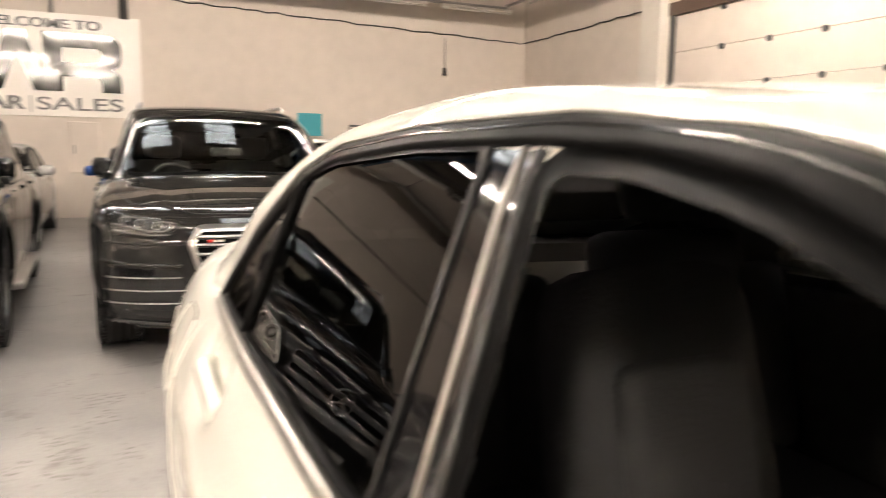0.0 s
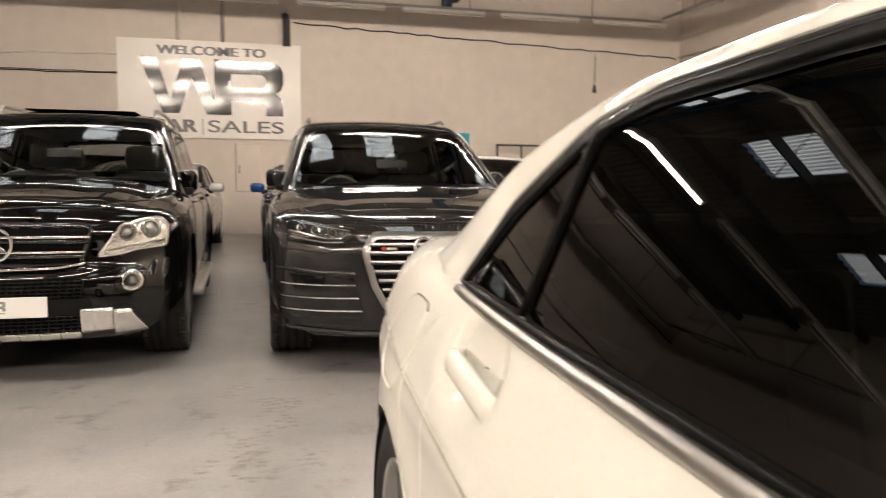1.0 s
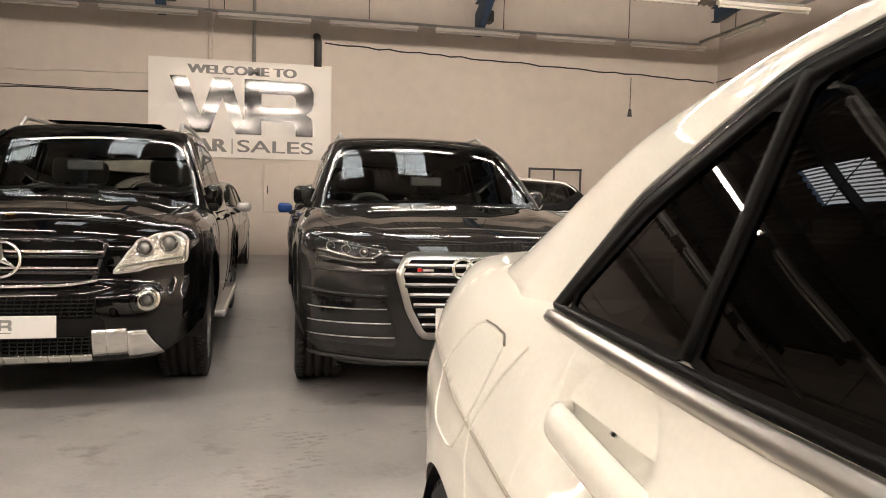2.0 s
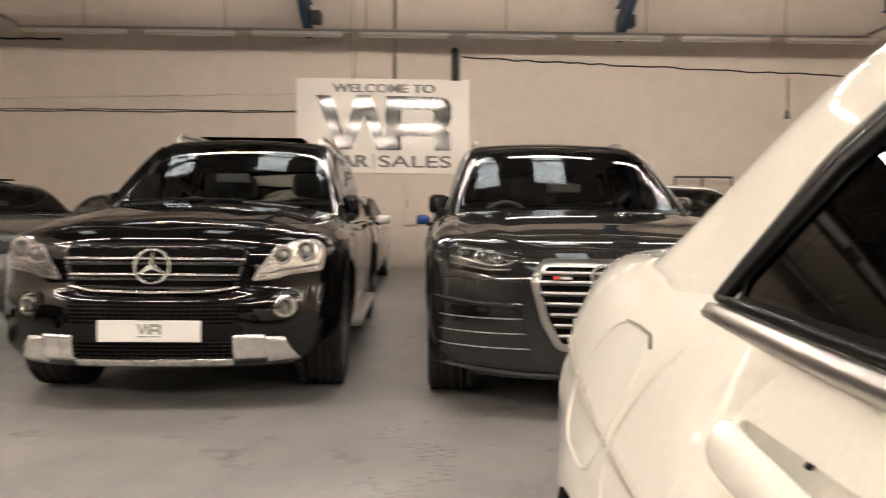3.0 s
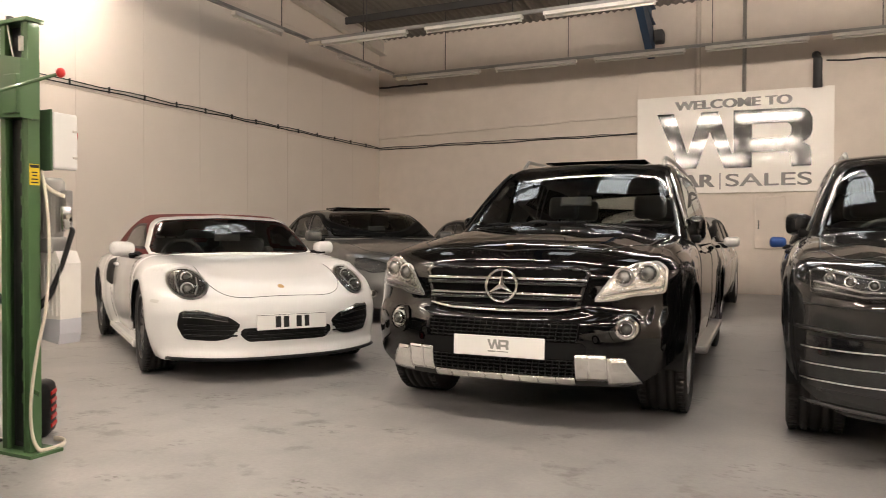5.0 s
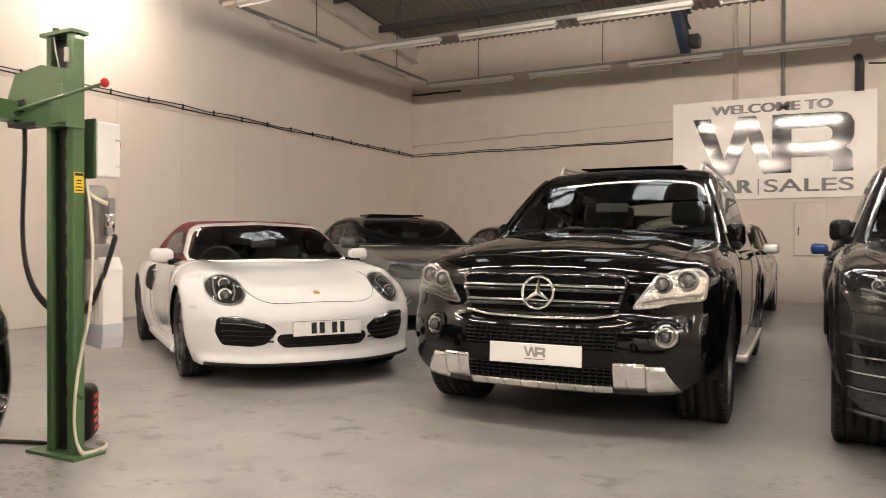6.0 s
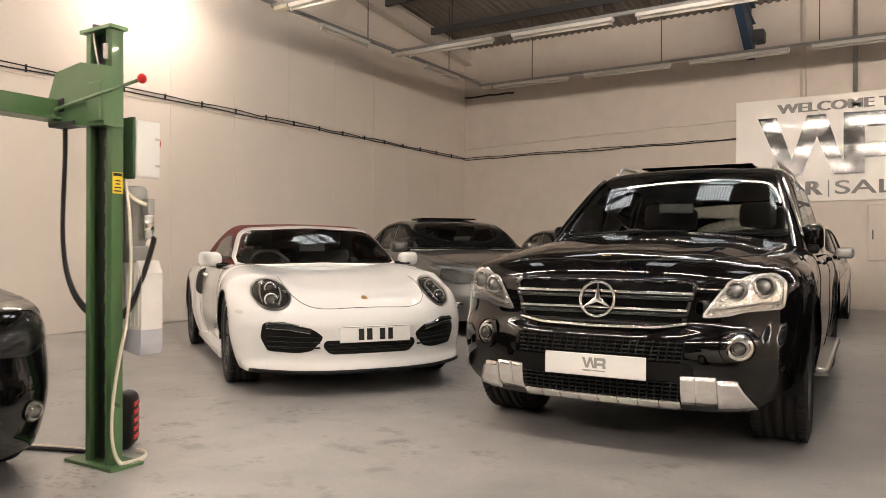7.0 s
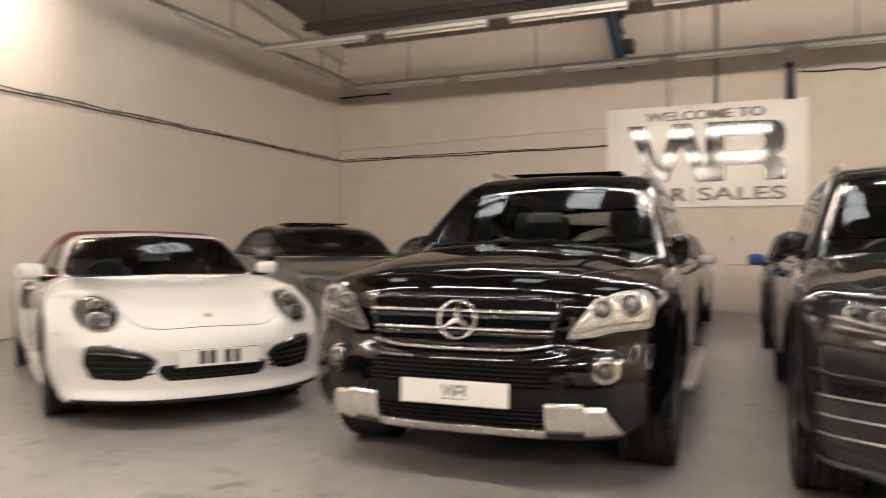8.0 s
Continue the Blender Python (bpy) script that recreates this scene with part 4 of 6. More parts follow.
cable("wall_cable", wavy((0.012, -20.5, 2.97), (0.012, -0.02, 2.98), 40, 0.01), 0.005, M_PANEL, "thin painted cable along the clad wall")
cable("wall_cable", wavy((9.1, -0.02, 4.16), (17.5, -0.02, 3.86), 40, 0.02), 0.014, M_CABLE, "loose black cable along the wall")
cable("wall_cable", wavy((17.56, -0.02, 3.86), (17.56, -4.4, 3.9), 16, 0.02), 0.014, M_CABLE, "loose black cable along the wall")
cable("wall_cable", wavy((0.02, -0.03, 4.42), (1.25, -0.03, 4.42), 6, 0.01), 0.02, M_CABLE, "short dark conduit on the wall")
for y in np.arange(-0.6, -20, -0.62):
    tagged(part("cable_clip", bm_box((-0.001, y - 0.008, 3.01), (0.026, y + 0.008, 3.098), 0.003, seg=1), M_CABLE), "small black cable clip on the clad wall", "cable clip", group="cable clips")
tagged(part("drain_pipe", bm_tube([(8.965, -0.07, 3.7), (8.965, -0.07, 4.2), (8.945, -0.04, 4.27), (8.935, 0.05, 4.3)], 0.075, 14), M_STEEL_D, smooth=True), "dark ribbed pipe end above the sign", "pipe")
tagged(part("conduit", bm_cyl((7.76, -0.04, 3.72), (7.76, -0.04, EAVE), 0.035, seg=12), M_GALV, smooth=True), "grey vertical conduit above the sign", "conduit")
tagged(part("conduit", bm_cyl((6.95, -0.025, 3.72), (6.95, -0.025, EAVE), 0.045, seg=12), M_WALL, smooth=True), "painted vertical pipe above the sign", "pipe")
wb = tagged(part("wall_box", bm_box((7.96, -0.06, 0.84), (8.47, 0.0, 1.79), 0.012), M_WALL), "flush painted service cupboard door on the wall", "cupboard")
part("handle", bm_box((8.02, -0.075, 1.2), (8.04, -0.06, 1.36), 0.003), M_STEEL_D, wb)
hk = thing("pull_cord", "hanging cord with a dark pull on the wall", "cord", pose(15.55, -0.04, 3.1))
part("cord", bm_cyl((0, 0, 0.1), (0, 0, 0.75), 0.008), M_CABLE, hk)
part("pull", bm_cyl((0, 0, -0.06), (0, 0, 0.1), 0.05, 0.03, 10), M_STEEL_D, hk)
for x in (5.83, 11.92):
    structure("trim", bm_box((x - 0.012, -0.006, 0.0), (x + 0.012, 0.0, EAVE)), M_WALL, "painted movement joint cover in the wall", "trim")
tl = tagged(part("teal_sign", bm_box((12.16, -0.32, 1.62), (12.66, -0.29, 2.08), 0.004), M_TEAL), "small plain teal board on a post", "sign")
part("post", bm_cyl((12.41, -0.27, 0), (12.41, -0.27, 1.7), 0.02), M_STEEL_D, tl)
rk = thing("rack", "dark steel tube rack against the wall", "rack", pose(0, 0, 0))
for x in (13.27, 13.8, 14.38):
    part("upright", bm_cyl((x, -0.3, 0), (x, -0.3, 1.85), 0.022), M_STEEL_D, rk)
part("top_rail", bm_cyl((13.25, -0.3, 1.85), (14.4, -0.3, 1.85), 0.022), M_STEEL_D, rk)


# ---- cars ----
def car_base(name, label, m, body, cabin, colour, side_panes, screen, rear_screen, doors, bonnet_end, glass_side=None, glass_front=None,
             rim=None, rim_spokes=10, twin=True, tyre_w=0.26, roof_material=None, rim_r=0.72, turn=0.0, seats=True, belt_trim=None,
             open_pane=None, roof_name="roof", rows=None, fine=False, sporty=False, screen_band=0.026):
    """A whole car: shell panels, glasshouse with panes, wheels, arches, underbody and seats. The nose points to -y."""
    car = thing(name, label, "car", m)
    d0, d1, d2 = doors
    if fine:
        side_panes = [inset(np.asarray(o), -0.009) for o in side_panes]

    def split(p, n):
        x, y, z = np.abs(p[:, 0]), p[:, 1], p[:, 2]
        lower = (n[:, 0] > 0.3) | (x > body.half * 0.8)
        inner = (y > bonnet_end + 0.12) & (y < cabin.y1 - 0.6) & (x < cabin.half - 0.035) & (n[:, 2] > 0.3)
        return np.select([inner, (n[:, 2] > 0.45) & (y < bonnet_end) & (z > body.T(y) - 0.2) & (x < body.half * 0.9),
                          (n[:, 2] <= 0.45) & (y < 0.5), (y > body.long - 0.45) & (n[:, 2] < 0.5),
                          lower & (y < d0), lower & (y < d1), lower & (y < d2), lower],
                         ["", "bonnet", "front_bumper", "rear_bumper", "front_wing", "front_door", "rear_door", "rear_wing"], np.where(y < body.long * 0.55, "scuttle", "boot_lid"))
    body.build(car, colour, split)
    panes = [(np.asarray(screen), "front", cabin.y0 - 0.3, (cabin.y0 + cabin.y1) / 2)]
    if rear_screen is not None:
        panes.append((np.asarray(rear_screen), "rear", (cabin.y0 + cabin.y1) / 2, cabin.y1 + 0.3))
    for o in side_panes:
        panes.append((np.asarray(o), "side", 0, 9))
    cabin.build(car, roof_material or colour, panes, roof_name, step=0.012 if fine else 0.025, rows=90 if fine else 46)
    mid = (cabin.y0 + cabin.y1) / 2
    glaze(car, cabin, screen, "front", mid, 1, "windscreen", glass_front or M_GLASS, screen_band, M_SCREEN_EDGE)
    if rear_screen is not None:
        glaze(car, cabin, rear_screen, "rear", mid, 1, "rear_window", glass_side or M_GLASS_D, 0.04)
    for k, o in enumerate(side_panes):
        for sg in (-1, 1):
            if open_pane is not None and (k, sg) == open_pane:
                lay("window_seal", cabin.F, inset(o, -0.008), "side", 0.0, M_SEAL, car, sg, lift=0.003, band=0.034, skirt=0.02)
                continue
            glaze(car, cabin, o, "side", 0.0, sg, "side_window", M_GLASS if fine and k == 0 else glass_side or M_GLASS_D, 0.012 if fine else 0.02)
    for wy in body.wheels:
        for sg in (-1, 1):
            half = float(body.W(np.array([wy]))[0])
            wheel(car, sg * (half - tyre_w / 2 - 0.01), wy, body.radius, tyre_w, rim or M_SATIN, rim_spokes, turn if wy == body.wheels[0] else 0, twin, rim_r, sg)
            arch_liner(car, body, wy, half, sg)
    h = body.half
    part("underbody", bm_box((-h + 0.3, 0.45, 0.2), (h - 0.3, body.long - 0.4, 0.34), 0.03), M_BLACKP, car)
    part("floor_pan", bm_box((-h + 0.12, body.wheels[0] + body.arch + 0.05, 0.27), (h - 0.12, body.wheels[1] - body.arch - 0.05, 0.33), 0.02), M_BLACKP, car)
    for sg in (-1, 1):
        part("door_card", bm_box((sg * (h - 0.15) - 0.02, cabin.y0 + 0.25, 0.32), (sg * (h - 0.15) + 0.02, cabin.y1 - 0.45, cabin.belt[0] - 0.03), 0.015), M_TRIM, car)
    # dashboard and seats
    y0 = cabin.y0 + (cabin.P(np.array([cabin.y0 + 0.3]))[0] > 0) * 0.35
    bw = cabin.half
    part("dashboard", bm_box((-bw + 0.1, y0 - 0.02, cabin.belt[0] - 0.3), (bw - 0.1, y0 + 0.38, cabin.belt[0] - 0.005), 0.08, seg=3), M_TRIM, car, "", True)
    steering(car, -bw * 0.45, y0 + 0.5, cabin.belt[0] - 0.06)
    if seats:
        for r in (rows or (y0 + 1.05, y0 + 1.9)):
            for sg in (-1, 1):
                if sporty and r < mid:
                    sport_seat(car, sg * bw * 0.46, r - 0.06, cabin.belt[0] - 0.75)
                else:
                    seat(car, sg * bw * 0.46, r, cabin.belt[0] - 0.62, None)
        zm = min(cabin.belt[0] + 0.4, float(cabin.P(np.array([y0 + 0.25]))[0]) - 0.09)
        part("rear_mirror", bm_box((-0.12, y0 + 0.25, zm - 0.035), (0.12, y0 + 0.28, zm + 0.035), 0.012), M_TRIM, car)
    return car


def ellipse(cx, cz, rx, rz, n=28, tilt=0.0):
    t = np.linspace(0, math.tau, n, endpoint=False)
    a, b = rx * np.cos(t), rz * np.sin(t)
    c, s = math.cos(radians(tilt)), math.sin(radians(tilt))
    return np.stack([cx + a * c - b * s, cz + a * s + b * c], 1)


def flip(o):
    return np.asarray(o)[::-1] * [-1, 1]


def lamp(car, F, outline, depth=0.09, units=(), axis="front", deep=1.0, name="headlight", case=None, amber=None, bezel=None):
    """A headlight: a sunken bright housing, lamp units in it, and a clear lens over it."""
    o = np.asarray(outline)
    base = lay(name, F, o, axis, deep, case or M_LAMPCASE, car, lift=-0.0 + 0.002, rings=5, normals=True)
    lay("rim", F, o, axis, deep, bezel or M_BLACKP, base, lift=0.006, band=0.012)
    for x, z, r, mt in units:
        p = onto(F, np.array([[x, z]]), axis, deep)[0]
        nrm = slope(F, p[None])[0] * 0.35 + np.array([0, -1, 0]) * 0.65
        q = p + nrm * 0.004
        mm = Matrix.Translation(q) @ Vector(-nrm).to_track_quat("Z", "Y").to_matrix().to_4x4()
        bm = bm_lathe([(-0.022, r), (-0.026, r * 0.93), (-0.012, r * 0.85), (-0.004, r * 0.75)], "z", 28)
        bmesh.ops.transform(bm, matrix=mm, verts=bm.verts)
        part("reflector_ring", bm, M_CHROME, base, "", True)
        bm = bm_lathe([(-0.003, r * 1.02), (-0.012, r * 1.25), (-0.004, r * 1.32)], "z", 28)
        bmesh.ops.transform(bm, matrix=mm, verts=bm.verts)
        part("reflector_bowl", bm, M_SATIN, base, "", True)
        bm = bm_lathe([(-0.006, r * 0.75), (-0.018, r * 0.6), (-0.028, r * 0.32), (-0.031, 0.001)], "z", 28)
        bmesh.ops.transform(bm, matrix=mm, verts=bm.verts)
        part("bulb_lens", bm, mt, base, "", True)
    lay("lens", F, o, axis, deep, M_LENS, base, lift=0.012, dome=0.02, rings=6, normals=False)
    return base


M_PROJ = mat("projector_lens", (0.25, 0.25, 0.24), rough=0.05, metal=0.3, coat=1.0)
M_MESH = mat("black_mesh", (0.003, 0.003, 0.003), rough=0.55, spec=0.05)


def emblem_ring(parent, x, y, z, r, t=0.008, name="emblem", spokes=0, material=None, tilt=0):
    """A plain round emblem ring, with tapered spokes if wanted."""
    bm = bmesh.new()
    bm_tube([(r * math.cos(a), 0, r * math.sin(a)) for a in np.linspace(0, math.tau, 40, endpoint=False)], t, 8, bm, True)
    for k in range(spokes):
        a = radians(90 + 360 / spokes * k)
        d, n = Vector((math.cos(a), 0, math.sin(a))), Vector((-math.sin(a), 0, math.cos(a)))
        q = [bm.verts.new(v) for v in (d * r, n * r * 0.16 + d * r * 0.05, -n * r * 0.16 + d * r * 0.05)]
        top = bm.verts.new((0, -0.012, 0))
        bm.faces.new((q[0], q[1], top))
        bm.faces.new((q[2], q[0], top))
    bmesh.ops.recalc_face_normals(bm, faces=bm.faces)
    ob = part(name, bm, material or M_CHROME, parent, "plain chrome ring emblem", True)
    ob.matrix_basis = pose(x, y, z, -tilt, 0, 0)
    return ob


def bar(F, xz, deep, r, parent, material, name="grille_bar", axis="front", lift=0.0, n=24, flat=None):
    p = onto(F, spaced(xz, n, False), axis, deep)
    if lift:
        p = p + slope(F, p) * lift
    return part(name, bm_tube([tuple(q) for q in p], r, 8), material, parent, "", True)


# ---- black off-road car ----
def black_suv(m):
    b = Body(4.8, [(0, 0.88), (0.5, 0.92), (0.9, 0.935), (3.2, 0.935), (4.2, 0.935), (4.8, 0.87)],
             [(-0.2, 0.9), (0.0, 0.93), (0.12, 0.99), (0.5, 1.068), (1.0, 1.13), (1.3, 1.152), (1.7, 1.14), (2.2, 1.1), (4.2, 1.12), (4.8, 1.05)],
             [(0.15, -0.12), (0.35, -0.03), (0.6, 0.0), (0.85, 0.0), (1.0, -0.03), (1.12, -0.09)],
             [(0.15, 0.16), (0.25, 0.08), (0.35, 0.015), (0.5, 0.0), (0.62, 0.02), (0.64, 0.045), (0.85, 0.075), (0.97, 0.13), (1.1, 0.25)],
             [(0.2, 0.1), (0.5, 0.0), (0.9, 0.05), (1.2, 0.1)],
             bow=(0.30, 3.0), crown=0.125, wheels=(0.86, 3.775), radius=0.375, arch=0.41, sill=0.26, flare=0.02, edge=0.09, corner=0.07, bumper=0.252, cutup=(0.66, 0.22),
             extra=lambda ax, y: 0.009 * np.exp(-((ax - 0.42 - 0.1 * y) / 0.13) ** 2) * np.clip(y / 0.4, 0, 1))
    c = Cabin([(1.15, 1.0), (1.3, 1.09), (1.7, 1.38), (2.05, 1.585), (2.25, 1.65), (2.7, 1.685), (3.6, 1.67), (4.3, 1.6), (4.55, 1.35), (4.8, 1.05)], (1.07, 0.85), 0.31, 0.16, 0.06, 0.1,
              taper=((0, 0), (3.4, 0), (4.8, -0.08)))
    scr = spaced(rounded(mirrored([(0, 1.125), (0.68, 1.105), (0.785, 1.13), (0.645, 1.555), (0.59, 1.6), (0, 1.63)]), 2), 72)
    rsc = spaced(rounded(mirrored([(0, 1.15), (0.66, 1.15), (0.56, 1.5), (0, 1.53)]), 2), 48)
    s1 = spaced(rounded([(1.72, 1.13), (2.55, 1.12), (2.5, 1.55), (2.2, 1.54)], 1), 40)
    s2 = spaced(rounded([(2.62, 1.12), (3.45, 1.12), (3.4, 1.54), (2.57, 1.555)], 1), 40)
    s3 = spaced(rounded([(3.52, 1.13), (4.35, 1.15), (4.2, 1.48), (3.47, 1.53)], 1), 40)
    car = car_base("car", "glossy black off-road car parked on the grey floor", m, b, c, P_BLACK, [s1, s2, s3], scr, rsc, (1.45, 2.58, 3.5), 1.35, glass_side=M_GLASS_M,
                   rim=M_RIM_D, rim_spokes=10, tyre_w=0.285, turn=radians(1))
    F = b.F
    # bonnet outline and vents
    seam(F, [(-0.76, 1.25), (-0.72, 0.6), (-0.5, 0.2), (0, 0.14), (0.5, 0.2), (0.72, 0.6), (0.76, 1.25)], "top", 0.6, car, n=60, r=0.004)
    for sg in (-1, 1):
        for k in range(4):
            x0 = sg * (0.27 + 0.092 * k)
            lay("bonnet_vent", F, spaced(rounded([(x0 - 0.03, 1.03), (x0 + 0.03, 1.03), (x0 + 0.03, 1.12), (x0 - 0.03, 1.12)], 1), 16), "top", 0.6, M_INK, car, lift=0.003, rings=2)
            lay("vent_rim", F, spaced(rounded([(x0 - 0.04, 1.03), (x0 + 0.04, 1.03), (x0 + 0.04, 1.13), (x0 - 0.04, 1.13)], 1), 20), "top", 0.6, M_SATIN, car, lift=0.007, band=0.008)
    # grille opening, bars, emblem
    g = spaced(rounded([(-0.42, 0.655), (0.42, 0.655), (0.485, 0.87), (0.43, 0.9), (-0.43, 0.9), (-0.485, 0.87)], 1), 60)
    gr = lay("grille", F, g, "front", 1.0, M_MESH, car, lift=0.004, rings=4)
    lay("surround", F, g, "front", 1.0, M_GLOSSB, gr, lift=0.012, band=0.025, skirt=0.012)
    for z, w in ((0.738, 0.43), (0.818, 0.455)):
        bar(F, [(-w, z), (0, z + 0.004), (w, z)], 1.0, 0.0095, gr, M_CHROME, lift=0.016, n=30)
        bar(F, [(-w, z - 0.024), (0, z - 0.02), (w, z - 0.024)], 1.0, 0.012, gr, M_GLOSSB, lift=0.018, n=30)
    for k in range(9):
        if k != 4:
            bar(F, [((k - 4) * 0.1 - 0.02, 0.872), ((k - 4) * 0.1 + 0.02, 0.872)], 1.0, 0.005, gr, M_LAMPDARK, name="grille_slot", lift=0.008, n=3)
    bar(F, [(-0.43, 0.675), (-0.3, 0.652), (0, 0.645), (0.3, 0.652), (0.43, 0.675)], 1.0, 0.01, gr, M_CHROME, lift=0.014, name="chrome_strip")
    p = onto(F, np.array([[0.0, 0.78]]), "front", 1.0)[0]
    emblem_ring(car, 0, p[1] - 0.035, 0.785, 0.088, 0.008, spokes=3, tilt=10)
    part("badge", bm_lathe([(0.0, 0.001), (0.004, 0.02), (0, 0.022)], "z", 20), M_GOLD, car, "small round bonnet badge").matrix_basis = pose(0, 0.17, float(b.T(np.array([0.17]))[0]) - 0.002)
    # headlights
    hl = [(0.484, 0.702), (0.53, 0.77), (0.585, 0.85), (0.69, 0.912), (0.8, 0.925), (0.85, 0.885), (0.848, 0.80), (0.84, 0.752), (0.676, 0.736), (0.613, 0.715)]
    for o in (rounded(hl, 1), rounded([(-x, z) for x, z in hl][::-1], 1)):
        sg = 1 if o[:, 0].mean() > 0 else -1
        lamp(car, F, spaced(o, 48), units=[(sg * 0.641, 0.84, 0.04, M_PROJ), (sg * 0.755, 0.86, 0.046, M_PROJ)], bezel=M_BRIGHT)
        bar(F, [(sg * 0.54, 0.74), (sg * 0.67, 0.765), (sg * 0.82, 0.785)], 1.0, 0.006, car, M_SATIN, name="lamp_strip", lift=0.01)
        # fog lamps in round recesses
        e = lay("fog_recess", F, ellipse(sg * 0.665, 0.57, 0.085, 0.085), "front", 1.0, M_GLOSSB, car, lift=0.003, rings=3)
        lay("ring", F, ellipse(sg * 0.665, 0.57, 0.085, 0.085), "front", 1.0, P_BLACK, e, lift=0.01, band=0.02)
        lamp(car, F, ellipse(sg * 0.665, 0.57, 0.056, 0.056), name="fog_light", units=[(sg * 0.665, 0.57, 0.035, M_PROJ)], bezel=M_CHROME)
    # bumper: mesh intakes, black centre band, metal skid plates
    for z0, z1, w in ((0.49, 0.60, 0.43), (0.3, 0.40, 0.42)):
        it = lay("intake", F, spaced(rounded([(-w, z0), (w, z0), (w, z1), (-w, z1)], 1), 56), "front", 1.0, M_MESH, car, lift=0.003, rings=3)
        for zz in np.arange(z0 + 0.014, z1, 0.02):
            bar(F, [(-w + 0.01, zz), (0, zz), (w - 0.01, zz)], 1.0, 0.003, it, M_BLACKP, name="mesh_wire", lift=0.006, n=14)
        for xx in np.arange(-w + 0.02, w, 0.036):
            bar(F, [(xx, z0 + 0.006), (xx + 0.012, z1 - 0.006)], 1.0, 0.003, it, M_BLACKP, name="mesh_wire", lift=0.007, n=3)
    lay("bumper_band", F, spaced(rounded([(-0.47, 0.4), (0.47, 0.4), (0.47, 0.49), (-0.47, 0.49)], 1), 56), "front", 1.0, M_BLACKP, car, lift=0.004, rings=3)
    for sg in (-1, 1):
        for x0, x1, za, zb in ((0.41, 0.475, 0.295, 0.43), (0.475, 0.57, 0.295, 0.43), (0.57, 0.74, 0.27, 0.415)):
            o = [(sg * x0, za), (sg * x1, za + (0.01 if x1 > 0.7 else 0)), (sg * (x1 - (0.08 if x1 > 0.7 else 0.0)), zb), (sg * x0, zb)]
            if sg < 0:
                o = o[::-1]
            lay("skid_plate", F, spaced(rounded(o, 1, 0.006), 60), "front", 1.0, M_SKID, car, lift=0.012, skirt=0.02, rings=3)
    for k in range(8):
        x0 = -0.406 + k * 0.1015
        lay("skid_plate", F, spaced(rounded([(x0, 0.262), (x0 + 0.098, 0.262), (x0 + 0.098, 0.302), (x0, 0.302)], 1, 0.005), 32), "front", 1.0, M_SKID, car, lift=0.012, skirt=0.02, rings=2)
    plate(car, b, 0, 0.455, -0.012, bars="mark", tilt=2)
    # pillar strips, rails, wipers, steps, mirrors, handles
    for sg in (-1, 1):
        pp = [(sg * 0.82, 1.12), (sg * 0.73, 1.36), (sg * 0.645, 1.57)]
        # chrome on one pillar only, in place of light reflected along black paint
        bar(c.F, pp, 3.0, 0.012, car, M_CHROME if sg > 0 else M_SEAL, name="pillar_strip", lift=0.006)
        rail = onto(c.F, np.array([(sg * 0.58, 2.3), (sg * 0.58, 2.45), (sg * 0.58, 3.2), (sg * 0.59, 4.0), (sg * 0.58, 4.15)]), "top", 1.2)
        rail[1:-1, 2] += 0.055
        part("roof_rail", bm_tube([tuple(v) for v in spaced(rail, 24, False)], 0.016, 8), M_SATIN, car, "", True)
        part("side_step", bm_box((sg * 0.935 - 0.09, 1.4, 0.27), (sg * 0.935 + 0.05, 3.25, 0.32), 0.02), M_SATIN, car, "ribbed alloy side step")
        door_mirror(car, sg * 0.84, 1.75, 1.12, sg, P_BLACK, (0.22, 0.12, 0.19), fold=78)
        for y in (2.35, 3.25):
            part("door_handle", bm_box((sg * 0.935 - 0.012, y - 0.11, 0.955), (sg * 0.935 + 0.028, y + 0.09, 0.985), 0.012), P_BLACK, car, "", True)
        for y in (1.45, 2.58, 3.5):
            seam(F, [(y, 0.3), (y, 0.7), (y + 0.02, 1.08)], "side", 0.2, car, sg, n=20)
    w0 = onto(c.F, np.array([(-0.65, 1.13), (-0.2, 1.145), (0.1, 1.145)]), "front", 3.0) + [0, -0.02, 0.008]
    part("wiper", bm_tube([tuple(v) for v in spaced(w0, 10, False)], 0.01, 6), M_BLACKP, car)
    w1 = onto(c.F, np.array([(-0.1, 1.125), (0.3, 1.13), (0.68, 1.125)]), "front", 3.0) + [0, -0.02, 0.008]
    part("wiper", bm_tube([tuple(v) for v in spaced(w1, 10, False)], 0.01, 6), M_BLACKP, car)
    part("sunroof", bm_box((-0.42, 2.42, 1.685), (0.42, 2.92, 1.697), 0.004, m=Matrix.Translation((0, 0, -0.006))), M_GLASS_D, car, "tilted-open glass sunroof")
    return car


